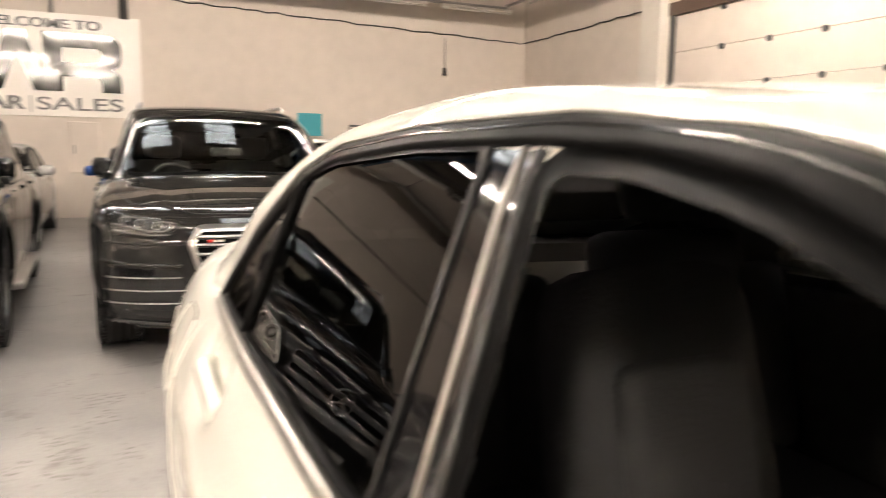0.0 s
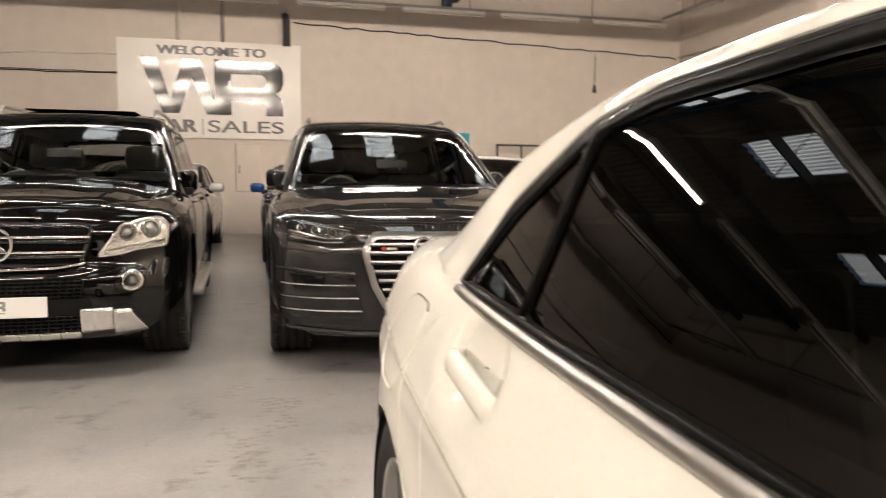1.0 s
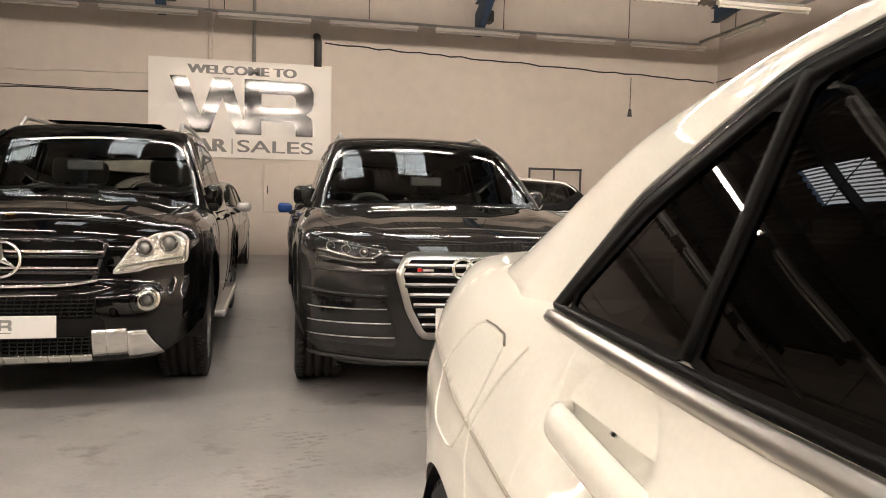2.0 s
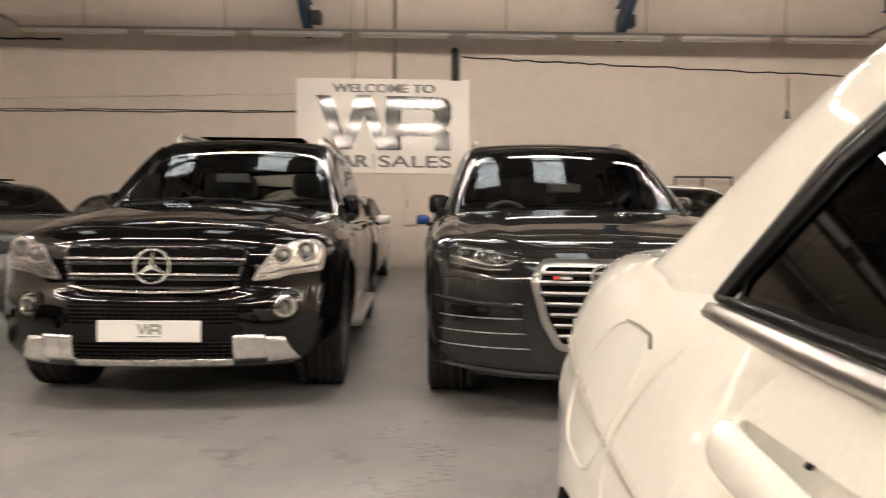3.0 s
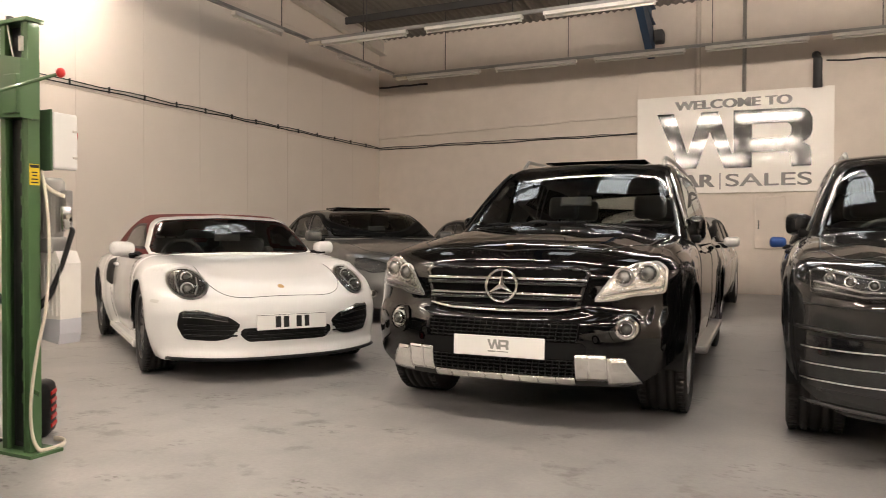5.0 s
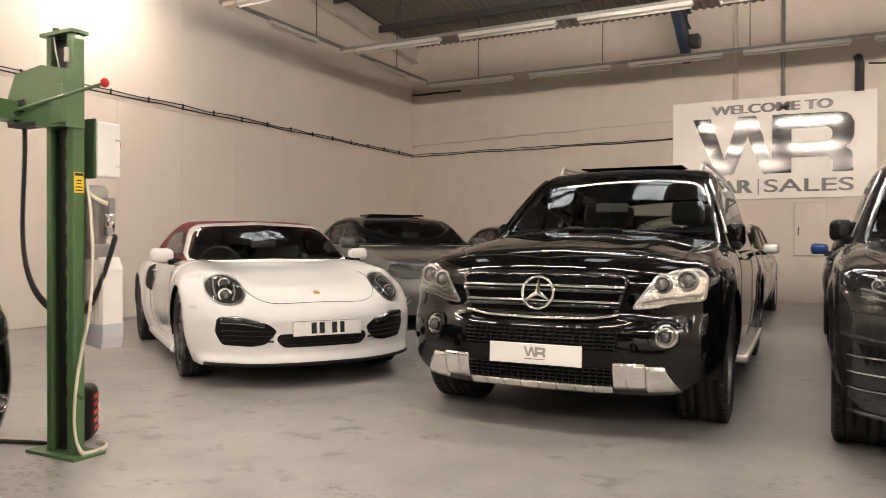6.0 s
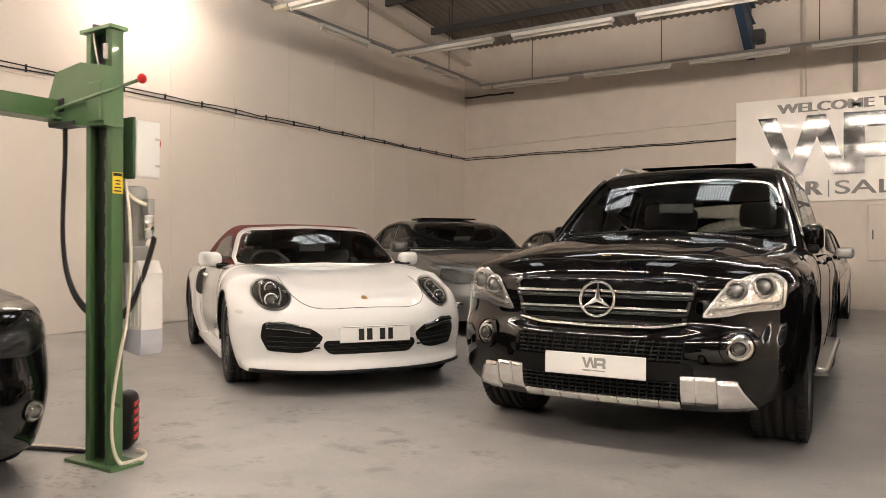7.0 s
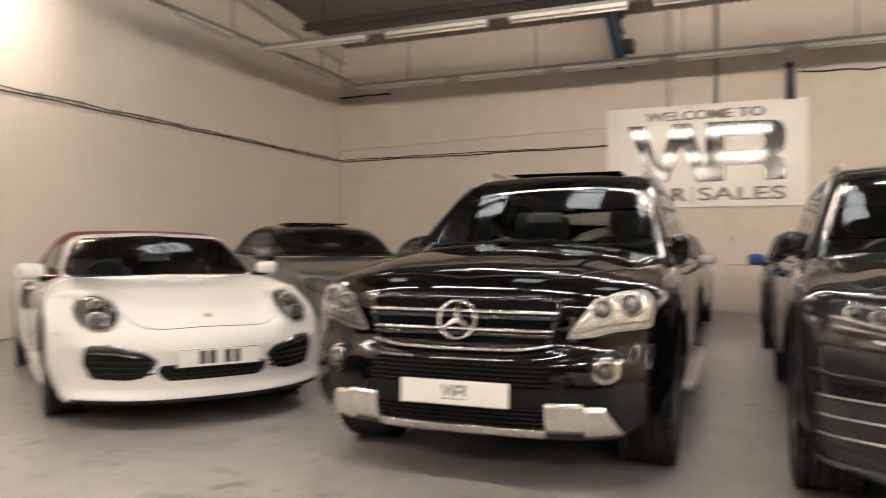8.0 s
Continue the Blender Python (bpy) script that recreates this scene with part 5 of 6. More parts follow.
# ---- dark grey off-road car ----
def grey_suv(m):
    b = Body(5.05, [(0, 0.92), (0.5, 0.965), (0.95, 0.984), (3.6, 0.984), (4.5, 0.96), (5.05, 0.88)],
             [(-0.2, 0.8), (0.0, 0.84), (0.15, 0.915), (0.5, 1.0), (1.0, 1.075), (1.35, 1.11), (1.8, 1.11), (2.2, 1.08), (4.5, 1.08), (5.05, 1.0)],
             [(0.15, -0.1), (0.35, -0.03), (0.55, 0.0), (0.8, 0.0), (0.95, -0.02), (1.1, -0.09)],
             [(0.15, 0.14), (0.25, 0.06), (0.35, 0.01), (0.5, 0.0), (0.68, 0.01), (0.83, 0.05), (0.92, 0.13), (1.05, 0.25)],
             [(0.2, 0.1), (0.5, 0.0), (0.9, 0.05), (1.2, 0.1)],
             bow=(0.36, 2.8), crown=0.06, wheels=(0.93, 3.92), radius=0.375, arch=0.405, sill=0.26, flare=0.015, edge=0.07, corner=0.07, bumper=0.235, cutup=(0.7, 0.2),
             extra=lambda ax, y: 0.008 * np.exp(-((ax - 0.55 - 0.06 * y) / 0.08) ** 2) * np.clip(y / 0.4, 0, 1))
    c = Cabin([(1.2, 0.95), (1.35, 1.06), (1.8, 1.36), (2.2, 1.585), (2.45, 1.65), (2.9, 1.68), (3.8, 1.66), (4.6, 1.58), (4.85, 1.35), (5.05, 1.05)], (1.06, 0.875), 0.32, 0.16, 0.06, 0.1,
              taper=((0, 0), (3.6, 0), (5.05, -0.08)))
    scr = spaced(rounded(mirrored([(0, 1.10), (0.70, 1.08), (0.80, 1.11), (0.655, 1.52), (0.59, 1.565), (0, 1.6)]), 2), 72)
    rsc = spaced(rounded(mirrored([(0, 1.15), (0.66, 1.15), (0.56, 1.48), (0, 1.51)]), 2), 48)
    s1 = spaced(rounded([(1.8, 1.11), (2.7, 1.1), (2.65, 1.52), (2.35, 1.51)], 1), 40)
    s2 = spaced(rounded([(2.77, 1.1), (3.7, 1.1), (3.6, 1.51), (2.72, 1.525)], 1), 40)
    s3 = spaced(rounded([(3.77, 1.11), (4.6, 1.13), (4.4, 1.44), (3.67, 1.5)], 1), 40)
    car = car_base("car", "dark grey metallic off-road car with a chrome-framed grille", m, b, c, P_GREY, [s1, s2, s3], scr, rsc, (1.5, 2.72, 3.7), 1.38,
                   rim=M_RIM_D, rim_spokes=5, tyre_w=0.285, turn=0.0)
    F = b.F
    seam(F, [(-0.8, 1.28), (-0.82, 0.7), (-0.74, 0.42), (-0.4, 0.17), (0, 0.13), (0.4, 0.17), (0.74, 0.42), (0.82, 0.7), (0.8, 1.28)], "top", 0.6, car, n=70, r=0.004)
    # six-sided grille with satin frame and paired bars
    g = spaced(rounded([(-0.31, 0.43), (0.31, 0.43), (0.375, 0.55), (0.425, 0.735), (0.385, 0.81), (-0.385, 0.81), (-0.425, 0.735), (-0.375, 0.55)], 1, 0.012), 110)
    gr = lay("grille", F, g, "front", 1.0, M_MESH, car, lift=0.004, rings=4)
    lay("grille_frame", F, inset(g, -0.034), "front", 1.0, M_SATIN, gr, lift=0.014, band=0.038, skirt=0.014, label="satin alloy grille frame")
    for z in (0.475, 0.527, 0.579, 0.631, 0.683, 0.735, 0.78):
        w = min(0.305 + (z - 0.43) * 0.42, 0.415)
        bar(F, [(-w, z), (0, z), (w, z)], 1.0, 0.008, gr, M_BRIGHT, lift=0.014)
        bar(F, [(-w, z - 0.012), (0, z - 0.012), (w, z - 0.012)], 1.0, 0.007, gr, M_GLOSSB, lift=0.012)
    for k in range(4):
        x = (k - 1.5) * 0.075
        p = onto(F, np.array([[x, 0.765]]), "front", 1.0)[0]
        emblem_ring(car, x, p[1] - 0.03, 0.768, 0.052, 0.009, tilt=8)
    p = onto(F, np.array([[-0.31, 0.757]]), "front", 1.0)[0]
    part("grille_badge", bm_box((-0.352, p[1] - 0.03, 0.751), (-0.328, p[1] - 0.018, 0.769), 0.003), M_RED, gr, "small red badge")
    part("grille_badge", bm_box((-0.326, p[1] - 0.03, 0.752), (-0.265, p[1] - 0.018, 0.768), 0.003), M_CHROME, gr)
    plate(car, b, 0, 0.51, -0.035, bars="mark", tilt=2)
    # headlights
    hl = [(0.478, 0.862), (0.645, 0.882), (0.808, 0.907), (0.87, 0.9), (0.868, 0.84), (0.862, 0.785), (0.655, 0.766), (0.55, 0.77)]
    for sg in (-1, 1):
        o = rounded(hl if sg > 0 else [(-x, z) for x, z in hl][::-1], 1)
        lamp(car, F, spaced(o, 48), units=[(sg * 0.62, 0.84, 0.018, M_PROJ), (sg * 0.71, 0.852, 0.019, M_PROJ), (sg * 0.79, 0.865, 0.019, M_PROJ)], case=M_LAMPDARK)
        for line, r in (([(0.53, 0.835), (0.575, 0.81), (0.66, 0.808), (0.80, 0.838), (0.85, 0.845)], 0.006), ([(0.56, 0.79), (0.66, 0.786), (0.80, 0.806), (0.85, 0.812)], 0.0045), ([(0.52, 0.85), (0.66, 0.868), (0.8, 0.89)], 0.0035)):
            bar(F, [(sg * x, z) for x, z in line], 1.0, r, car, M_BRIGHT, name="lamp_strip", lift=0.008)
        # side intakes with four slats
        o = [(0.44, 0.35), (0.88, 0.36), (0.9, 0.6), (0.5, 0.59)]
        o = [(sg * x, z) for x, z in o]
        o = o if sg > 0 else o[::-1]
        it = lay("side_intake", F, spaced(rounded(o, 1), 44), "front", 1.0, M_GLOSSB, car, lift=0.003, rings=4)
        for k in range(3):
            z0 = 0.395 + k * 0.074
            bar(F, [(sg * (0.46 + k * 0.02), z0 + 0.006), (sg * 0.7, z0), (sg * 0.86, z0), (sg * 0.9, z0 + 0.004)], 1.0, 0.0036, it, M_SATIN, name="slat", lift=0.012)
        bar(F, [(sg * 0.5, 0.735), (sg * 0.7, 0.735), (sg * 0.9, 0.745)], 1.0, 0.004, car, M_INK, name="shut_line", lift=0.0)
        bar(F, [(sg * 0.5, 0.615), (sg * 0.7, 0.615), (sg * 0.93, 0.635)], 1.0, 0.012, car, P_GREY, name="bumper_crease", lift=0.002)
    bar(F, [(-0.9, 0.285), (-0.5, 0.265), (0, 0.26), (0.5, 0.265), (0.9, 0.285)], 1.0, 0.01, car, M_LAMPDARK, name="bumper_lip", lift=0.006, n=40)
    for sg in (-1, 1):
        bar(c.F, [(sg * 0.86, 1.1), (sg * 0.765, 1.34), (sg * 0.675, 1.56)], 3.0, 0.005, car, M_SATIN, name="pillar_strip", lift=0.006)
        rail = onto(c.F, np.array([(sg * 0.6, 2.5), (sg * 0.6, 2.65), (sg * 0.6, 3.4), (sg * 0.59, 4.3), (sg * 0.58, 4.45)]), "top", 1.2)
        rail[1:-1, 2] += 0.035
        part("roof_rail", bm_tube([tuple(v) for v in spaced(rail, 24, False)], 0.016, 8), M_SATIN, car, "", True)
        door_mirror(car, sg * 0.845, 1.85, 1.145, sg, P_GREY, (0.2, 0.12, 0.15), fold=55)
        for y in (2.5, 3.45):
            part("door_handle", bm_box((sg * 0.984 - 0.012, y - 0.11, 0.93), (sg * 0.984 + 0.028, y + 0.09, 0.96), 0.012), P_GREY, car, "", True)
        for y in (1.5, 2.72, 3.7):
            seam(F, [(y, 0.3), (y, 0.7), (y + 0.02, 1.06)], "side", 0.2, car, sg, n=20)
    return car


# ---- white convertible sports car ----
def sgn_cos(a, k):
    return math.copysign(abs(math.cos(a)) ** k, math.cos(a))


def white_convertible(m):
    b = Body(4.5, [(0, 0.84), (0.4, 0.895), (0.93, 0.905), (2.0, 0.885), (2.66, 0.885), (2.86, 0.935), (3.38, 0.955), (4.0, 0.93), (4.5, 0.8)],
             [(-0.2, 0.53), (0.0, 0.59), (0.2, 0.68), (0.6, 0.775), (1.0, 0.84), (1.35, 0.875), (1.8, 0.9), (3.0, 0.9), (3.8, 0.86), (4.5, 0.7)],
             [(0.1, -0.1), (0.25, -0.04), (0.45, 0.0), (0.65, 0.0), (0.8, -0.03), (0.92, -0.1)],
             [(0.1, 0.02), (0.19, -0.01), (0.225, 0.025), (0.3, 0.035), (0.48, 0.03), (0.56, 0.06), (0.66, 0.16), (0.78, 0.4)],
             [(0.2, 0.1), (0.5, 0.0), (0.7, 0.1), (0.9, 0.4)],
             bow=(0.5, 2.6), rbow=(0.5, 2.6), crown=0.02, wheels=(0.93, 3.38), radius=0.345, arch=0.37, sill=0.17, flare=0.012, edge=0.1, corner=0.09, bumper=0.165,
             extra=lambda ax, y: 0.05 * np.exp(-((ax - 0.69) / 0.17) ** 2) * np.exp(-np.clip(y - 0.75, 0, 9) * 1.2) * np.exp(-np.clip(0.75 - y, 0, 9) ** 2 * 3) - 0.004 * np.exp(-(ax / 0.45) ** 2) * np.exp(-((y - 0.7) / 0.6) ** 2))
    c = Cabin([(1.2, 0.75), (1.4, 0.88), (1.75, 1.1), (2.0, 1.215), (2.2, 1.255), (2.55, 1.27), (3.0, 1.21), (3.5, 1.02), (3.9, 0.85)], (0.9, 0.78), 0.42, 0.2, 0.05, 0.1)
    scr = spaced(rounded(mirrored([(0, 0.895), (0.64, 0.88), (0.73, 0.905), (0.62, 1.15), (0.55, 1.19), (0, 1.215)]), 2), 72)
    rsc = spaced(rounded(mirrored([(0, 1.0), (0.4, 1.0), (0.36, 1.12), (0, 1.13)]), 2), 48)
    s1 = spaced(rounded([(1.58, 0.93), (2.9, 0.94), (2.78, 1.12), (2.5, 1.165), (2.15, 1.165)], 1), 44)
    car = car_base("car", "white convertible sports car with a closed dark red canvas roof", m, b, c, P_WHITE, [s1], scr, rsc, (1.42, 2.7, 2.75), 1.4,
                   rim=M_RIM_D, rim_spokes=10, tyre_w=0.25, roof_material=M_SOFTTOP, turn=radians(-2), roof_name="canvas_roof", screen_band=0.012, rows=(2.25, 2.85), glass_side=M_GLASS)
    F = b.F
    # white windscreen frame over the canvas shell
    fr = np.asarray(scr)
    lay("windscreen_frame", c.F, inset(fr, -0.024), "front", 2.6, P_WHITE, car, lift=0.008, band=0.028, skirt=0.02)
    # bonnet outline
    seam(F, [(0.53 * sgn_cos(a, 0.45), 0.72 - 0.605 * abs(math.sin(a)) ** 0.55) for a in np.linspace(math.pi, 0, 61)], "top", 0.35, car, n=110, r=0.0022)
    lay("bonnet_badge", F, spaced(rounded([(-0.024, 0.19), (0.024, 0.19), (0.024, 0.225), (0, 0.25), (-0.024, 0.225)][::-1], 1), 20), "top", 0.35, M_GOLD, car, lift=0.004, rings=2, label="small gold badge")
    for sg in (-1, 1):
        e = ellipse(sg * 0.64, 0.70, 0.125, 0.108, 36, 0)
        lamp(car, F, e, units=[(sg * 0.63, 0.74, 0.033, M_PROJ), (sg * 0.65, 0.665, 0.037, M_PROJ)], case=mat("smoked_reflector", (0.1, 0.097, 0.093), rough=0.25, metal=0.7), bezel=M_SATIN)
        bar(F, [(sg * 0.57, 0.735), (sg * 0.585, 0.67), (sg * 0.61, 0.625)], 1.0, 0.006, car, M_BRIGHT, name="lamp_strip", lift=0.008)
        bar(F, [(sg * 0.69, 0.76), (sg * 0.71, 0.7), (sg * 0.705, 0.645)], 1.0, 0.006, car, M_BRIGHT, name="lamp_strip", lift=0.008)
        o = [(0.41, 0.32), (0.5, 0.303), (0.69, 0.315), (0.735, 0.41), (0.72, 0.51), (0.6, 0.522), (0.405, 0.468), (0.335, 0.414)]
        o = [(sg * x, z) for x, z in o]
        o = o if sg > 0 else o[::-1]
        it = lay("side_intake", F, spaced(rounded(o, 1), 44), "front", 1.0, M_BLACKP, car, lift=0.004, rings=4)
        for z in (0.34, 0.375, 0.41):
            bar(F, [(sg * 0.36, z), (sg * 0.5, z), (sg * 0.69, z + 0.006)], 1.0, 0.006, it, M_BLACKP, name="slat", lift=0.006)
        bar(F, [(sg * 0.42, 0.458), (sg * 0.56, 0.488), (sg * 0.69, 0.494)], 1.0, 0.02, it, M_GLOSSB, name="daytime_light", lift=0.012)
        bar(F, [(sg * 0.425, 0.474), (sg * 0.56, 0.506), (sg * 0.69, 0.512)], 1.0, 0.005, it, M_CHROME, name="light_strip", lift=0.018)
        bar(F, [(sg * 0.42, 0.442), (sg * 0.56, 0.468), (sg * 0.69, 0.474)], 1.0, 0.004, it, M_CHROME, name="light_strip", lift=0.02)
        door_mirror(car, sg * 0.80, 1.72, 0.935, sg, P_WHITE, (0.2, 0.14, 0.13))
        part("mirror_base", bm_box((sg * 0.8 - 0.08, 1.66, 0.88), (sg * 0.8 + 0.12, 1.74, 0.9), 0.008), M_GLOSSB, car)
        part("door_handle", bm_box((sg * 0.885 - 0.012, 2.45, 0.76), (sg * 0.885 + 0.025, 2.65, 0.79), 0.012), P_WHITE, car, "", True)
        seam(F, [(1.42, 0.25), (1.4, 0.6), (1.5, 0.86)], "side", 0.2, car, sg, n=20)
        seam(F, [(2.72, 0.25), (2.75, 0.6), (2.68, 0.86)], "side", 0.2, car, sg, n=20)
        lay("side_air_scoop", F, spaced(rounded([(2.68, 0.56), (2.84, 0.6), (2.84, 0.8), (2.7, 0.84), (2.64, 0.7)], 2), 30), "side", 0.3, M_BLACKP, car, sg, lift=0.004, rings=3)
        lay("side_marker", F, spaced(rounded([(0.42, 0.56), (0.5, 0.57), (0.5, 0.59), (0.42, 0.585)], 1), 16), "side", 0.3, M_SATIN, car, sg, lift=0.004, rings=2)
        part("sill", bm_box((sg * 0.83 - 0.06, 1.36, 0.12), (sg * 0.83 + 0.03, 2.97, 0.19), 0.02), P_WHITE, car)
    it = lay("lower_intake", F, spaced(rounded([(-0.29, 0.292), (0.29, 0.292), (0.345, 0.345), (0.33, 0.39), (-0.33, 0.39), (-0.345, 0.345)], 1), 56), "front", 1.0, M_BLACKP, car, lift=0.004, rings=4)
    for z in (0.31, 0.335, 0.36):
        bar(F, [(-0.3, z), (0, z), (0.3, z)], 1.0, 0.005, it, M_BLACKP, name="slat", lift=0.008)
    bar(F, [(-0.8, 0.18), (-0.5, 0.175), (0, 0.175), (0.5, 0.175), (0.8, 0.18)], 1.0, 0.013, car, M_BLACKP, name="spoiler_lip", lift=0.0, n=40)
    plate(car, b, 0.02, 0.43, 0.012, tilt=4)
    return car


# ---- saloons and small cars ----
def saloon(m, colour, label, detail=1, glass_side=None, rim=None, open_pane=None, seats=True, turn=0.0, mirror=None, sunroof=False, lampcase=None):
    near = detail > 1
    b = Body(4.58, [(0, 0.82), (0.5, 0.87), (0.8, 0.88), (3.0, 0.885), (3.5, 0.882), (3.9, 0.852), (4.2, 0.785), (4.58, 0.64)],
             [(-0.2, 0.64), (0.0, 0.7), (0.2, 0.78), (0.6, 0.86), (1.0, 0.925), (1.25, 0.96), (1.6, 1.0), (3.5, 1.03), (3.9, 1.02), (4.3, 1.01), (4.58, 0.93)],
             [(0.12, -0.1), (0.28, -0.05), (0.5, -0.012), (0.66, 0.0), (0.74, 0.0), (0.8, -0.018), (0.88, -0.044), (0.955, -0.083), (1.02, -0.13)],
             [(0.12, 0.1), (0.25, 0.03), (0.4, 0.0), (0.55, 0.03), (0.75, 0.1), (0.85, 0.22)],
             [(0.2, 0.12), (0.45, 0.0), (0.7, 0.02), (0.85, 0.06), (0.95, 0.13), (1.1, 0.3)],
             bow=(0.34, 2.8), rbow=(0.34, 2.8), crown=0.04, wheels=(0.80, 3.56), radius=0.32, arch=0.35, sill=0.2, flare=0.012, edge=0.06, corner=0.1, bumper=0.18,
             dents=((2.17, 0.875, 0.12, 0.062, 0.036), (3.09, 0.882, 0.12, 0.062, 0.036)) if near else (),
             crease=((1.3, 0.68), (2.2, 0.725), (2.95, 0.772), (3.35, 0.792), (3.72, 0.822), (4.3, 0.86)) if near else None, fine=(100, 0.009) if near else None)
    c = Cabin([(1.1, 0.8), (1.3, 0.94), (1.6, 1.125), (1.9, 1.272), (2.15, 1.337), (2.5, 1.367), (2.9, 1.345), (3.2, 1.283), (3.55, 1.14), (3.9, 0.99), (4.15, 0.9)], (0.96, 0.797), 0.4 if near else 0.36, 0.14, 0.06, 0.075,
              taper=((0, 0), (2.9, 0), (3.3, -0.01), (3.6, -0.045), (4.1, -0.14)) if near else ((0, 0), (2.9, 0), (3.4, -0.008), (4.1, -0.08)), foot=0.02 if near else 0.0)
    scr = spaced(rounded(mirrored([(0, 0.99), (0.62, 0.975), (0.70, 1.0), (0.59, 1.255), (0.53, 1.295), (0, 1.315)]), 1, 0.05), 72)
    rsc = spaced(rounded(mirrored([(0, 1.06), (0.56, 1.06), (0.5, 1.25), (0, 1.28)]), 2), 48)
    s1 = spaced(rounded([(1.38, 0.971), (2.215, 0.971), (2.27, 1.272), (2.17, 1.274), (2.06, 1.255), (1.95, 1.22), (1.65, 1.09)] if near else
                        [(1.38, 0.98), (2.3, 0.98), (2.3, 1.289), (2.17, 1.284), (2.06, 1.265), (1.95, 1.228), (1.65, 1.098)], 1), 60)
    s2 = spaced(rounded([(2.34, 0.971), (2.975, 0.978), (2.965, 1.232), (2.83, 1.256), (2.55, 1.274), (2.37, 1.277)], 1), 60)
    s3 = spaced(rounded([(2.995, 0.982), (3.305, 0.984), (3.17, 1.11), (2.99, 1.222)], 1), 44)
    car = car_base("car", label, m, b, c, colour, [s1, s2, s3], scr, rsc, (1.28, 2.33, 3.25), 1.15, rim=rim or M_SATIN, rim_spokes=7, twin=False, tyre_w=0.225,
                   glass_side=glass_side or M_GLASS_D, seats=seats, open_pane=open_pane, turn=turn, fine=near, rows=(2.12, 2.95), sporty=near, glass_front=M_GLASS if near or glass_side is M_GLASS else M_GLASS_M)
    for sg in (-1, 1):
        # belt moulding, black window frame and pillar cover
        for z, r, mt in ((0.957, 0.012, M_BELT), (0.9735, 0.0055, M_SEAL)):
            seam(c.F, [(1.32, z - 0.01), (2.4, z - 0.009), (2.9, z - 0.003), (3.345, z + 0.006)], "side", 0.0, car, sg, r=r, n=50, material=mt, name="belt_moulding", lift=0.004)
        lo = [(1.36, 0.972), (1.65, 1.09), (1.95, 1.218), (2.06, 1.256), (2.17, 1.274), (2.3, 1.28), (2.55, 1.277), (2.84, 1.258), (2.985, 1.222), (3.185, 1.105), (3.318, 0.975)]
        hi = [(3.35, 0.98), (3.215, 1.125), (3.005, 1.246), (2.85, 1.282), (2.55, 1.302), (2.27, 1.303), (2.09, 1.286), (1.99, 1.26), (1.63, 1.115), (1.33, 0.985)]
        n, k = 90, 5
        A2, B2 = spaced(lo, n, False), spaced(hi[::-1], n, False)
        flat2 = np.vstack([A2 + (B2 - A2) * f for f in np.linspace(0, 1, k)])
        P = onto(c.F, flat2, "side", 0.0, sg)
        g = slope(c.F, P)
        up = P + g * 0.008
        V = np.vstack([P[:n] - g[:n] * 0.004, up, P[-n:] - g[-n:] * 0.006])
        fc = [(r * n + i, r * n + i + 1, (r + 1) * n + i + 1, (r + 1) * n + i) for r in range(k + 1) for i in range(n - 1)]
        raw("window_frame", V, fc if sg > 0 else [f[::-1] for f in fc], M_SEAL, car)
        if near:
            for f, r, mt in ((0.97, 0.0026, M_BELT), (0.55, 0.0025, M_GLOSSB)):
                seam(c.F, [tuple(q) for q in (A2 + (B2 - A2) * f)[8:-6]], "side", 0.0, car, sg, r=r, n=60, material=mt, name="frame_strip", lift=0.007)
        lay("pillar_cover", c.F, spaced(rounded([(2.22, 0.962), (2.345, 0.962), (2.375, 1.278), (2.275, 1.274)], 1, 0.004), 40), "side", 0.0, M_GLOSSB, car, sg, lift=0.002, rings=3)
        seam(c.F, [(2.985, 0.98), (2.977, 1.235)], "side", 0.0, car, sg, r=0.008, n=12, material=M_SEAL, name="window_divider", lift=0.004)
        for y in (2.16, 3.075):
            hy = np.linspace(y - 0.145, y + 0.115, 26)
            hp = np.stack([np.full(26, sg * (float(b.W(np.array([y]))[0]) + float(b.S(np.array([0.89]))[0]) - 0.014)), hy, 0.866 + 0.012 * (hy - y) / 0.12], 1)
            k = np.clip(np.minimum(hy - hy[0], hy[-1] - hy) / 0.025, 0, 1)
            hp[:, 0] += sg * (0.04 * k ** 0.6 - 0.02)
            bm = bmesh.new()
            rings = []
            for (px, py, pz), kk in zip(hp, k):
                rr = 0.013 + 0.011 * kk
                rings.append([bm.verts.new((px + sg * 0.7 * rr * math.cos(a), py, pz + rr * math.sin(a))) for a in np.linspace(0, math.tau, 14, endpoint=False)])
            for r0, r1 in zip(rings, rings[1:]):
                for i in range(14):
                    bm.faces.new((r0[i], r0[(i + 1) % 14], r1[(i + 1) % 14], r1[i]))
            bm.faces.new(rings[0])
            bm.faces.new(rings[-1][::-1])
            bmesh.ops.recalc_face_normals(bm, faces=bm.faces)
            part("door_handle", bm, colour, car, "", True)
            if near:
                seam(b.F, [(y - 0.002, 0.908), (y + 0.006, 0.897), (y + 0.014, 0.882)], "side", 0.2, car, sg, r=0.003, n=8, name="handle_gap", lift=0.003)
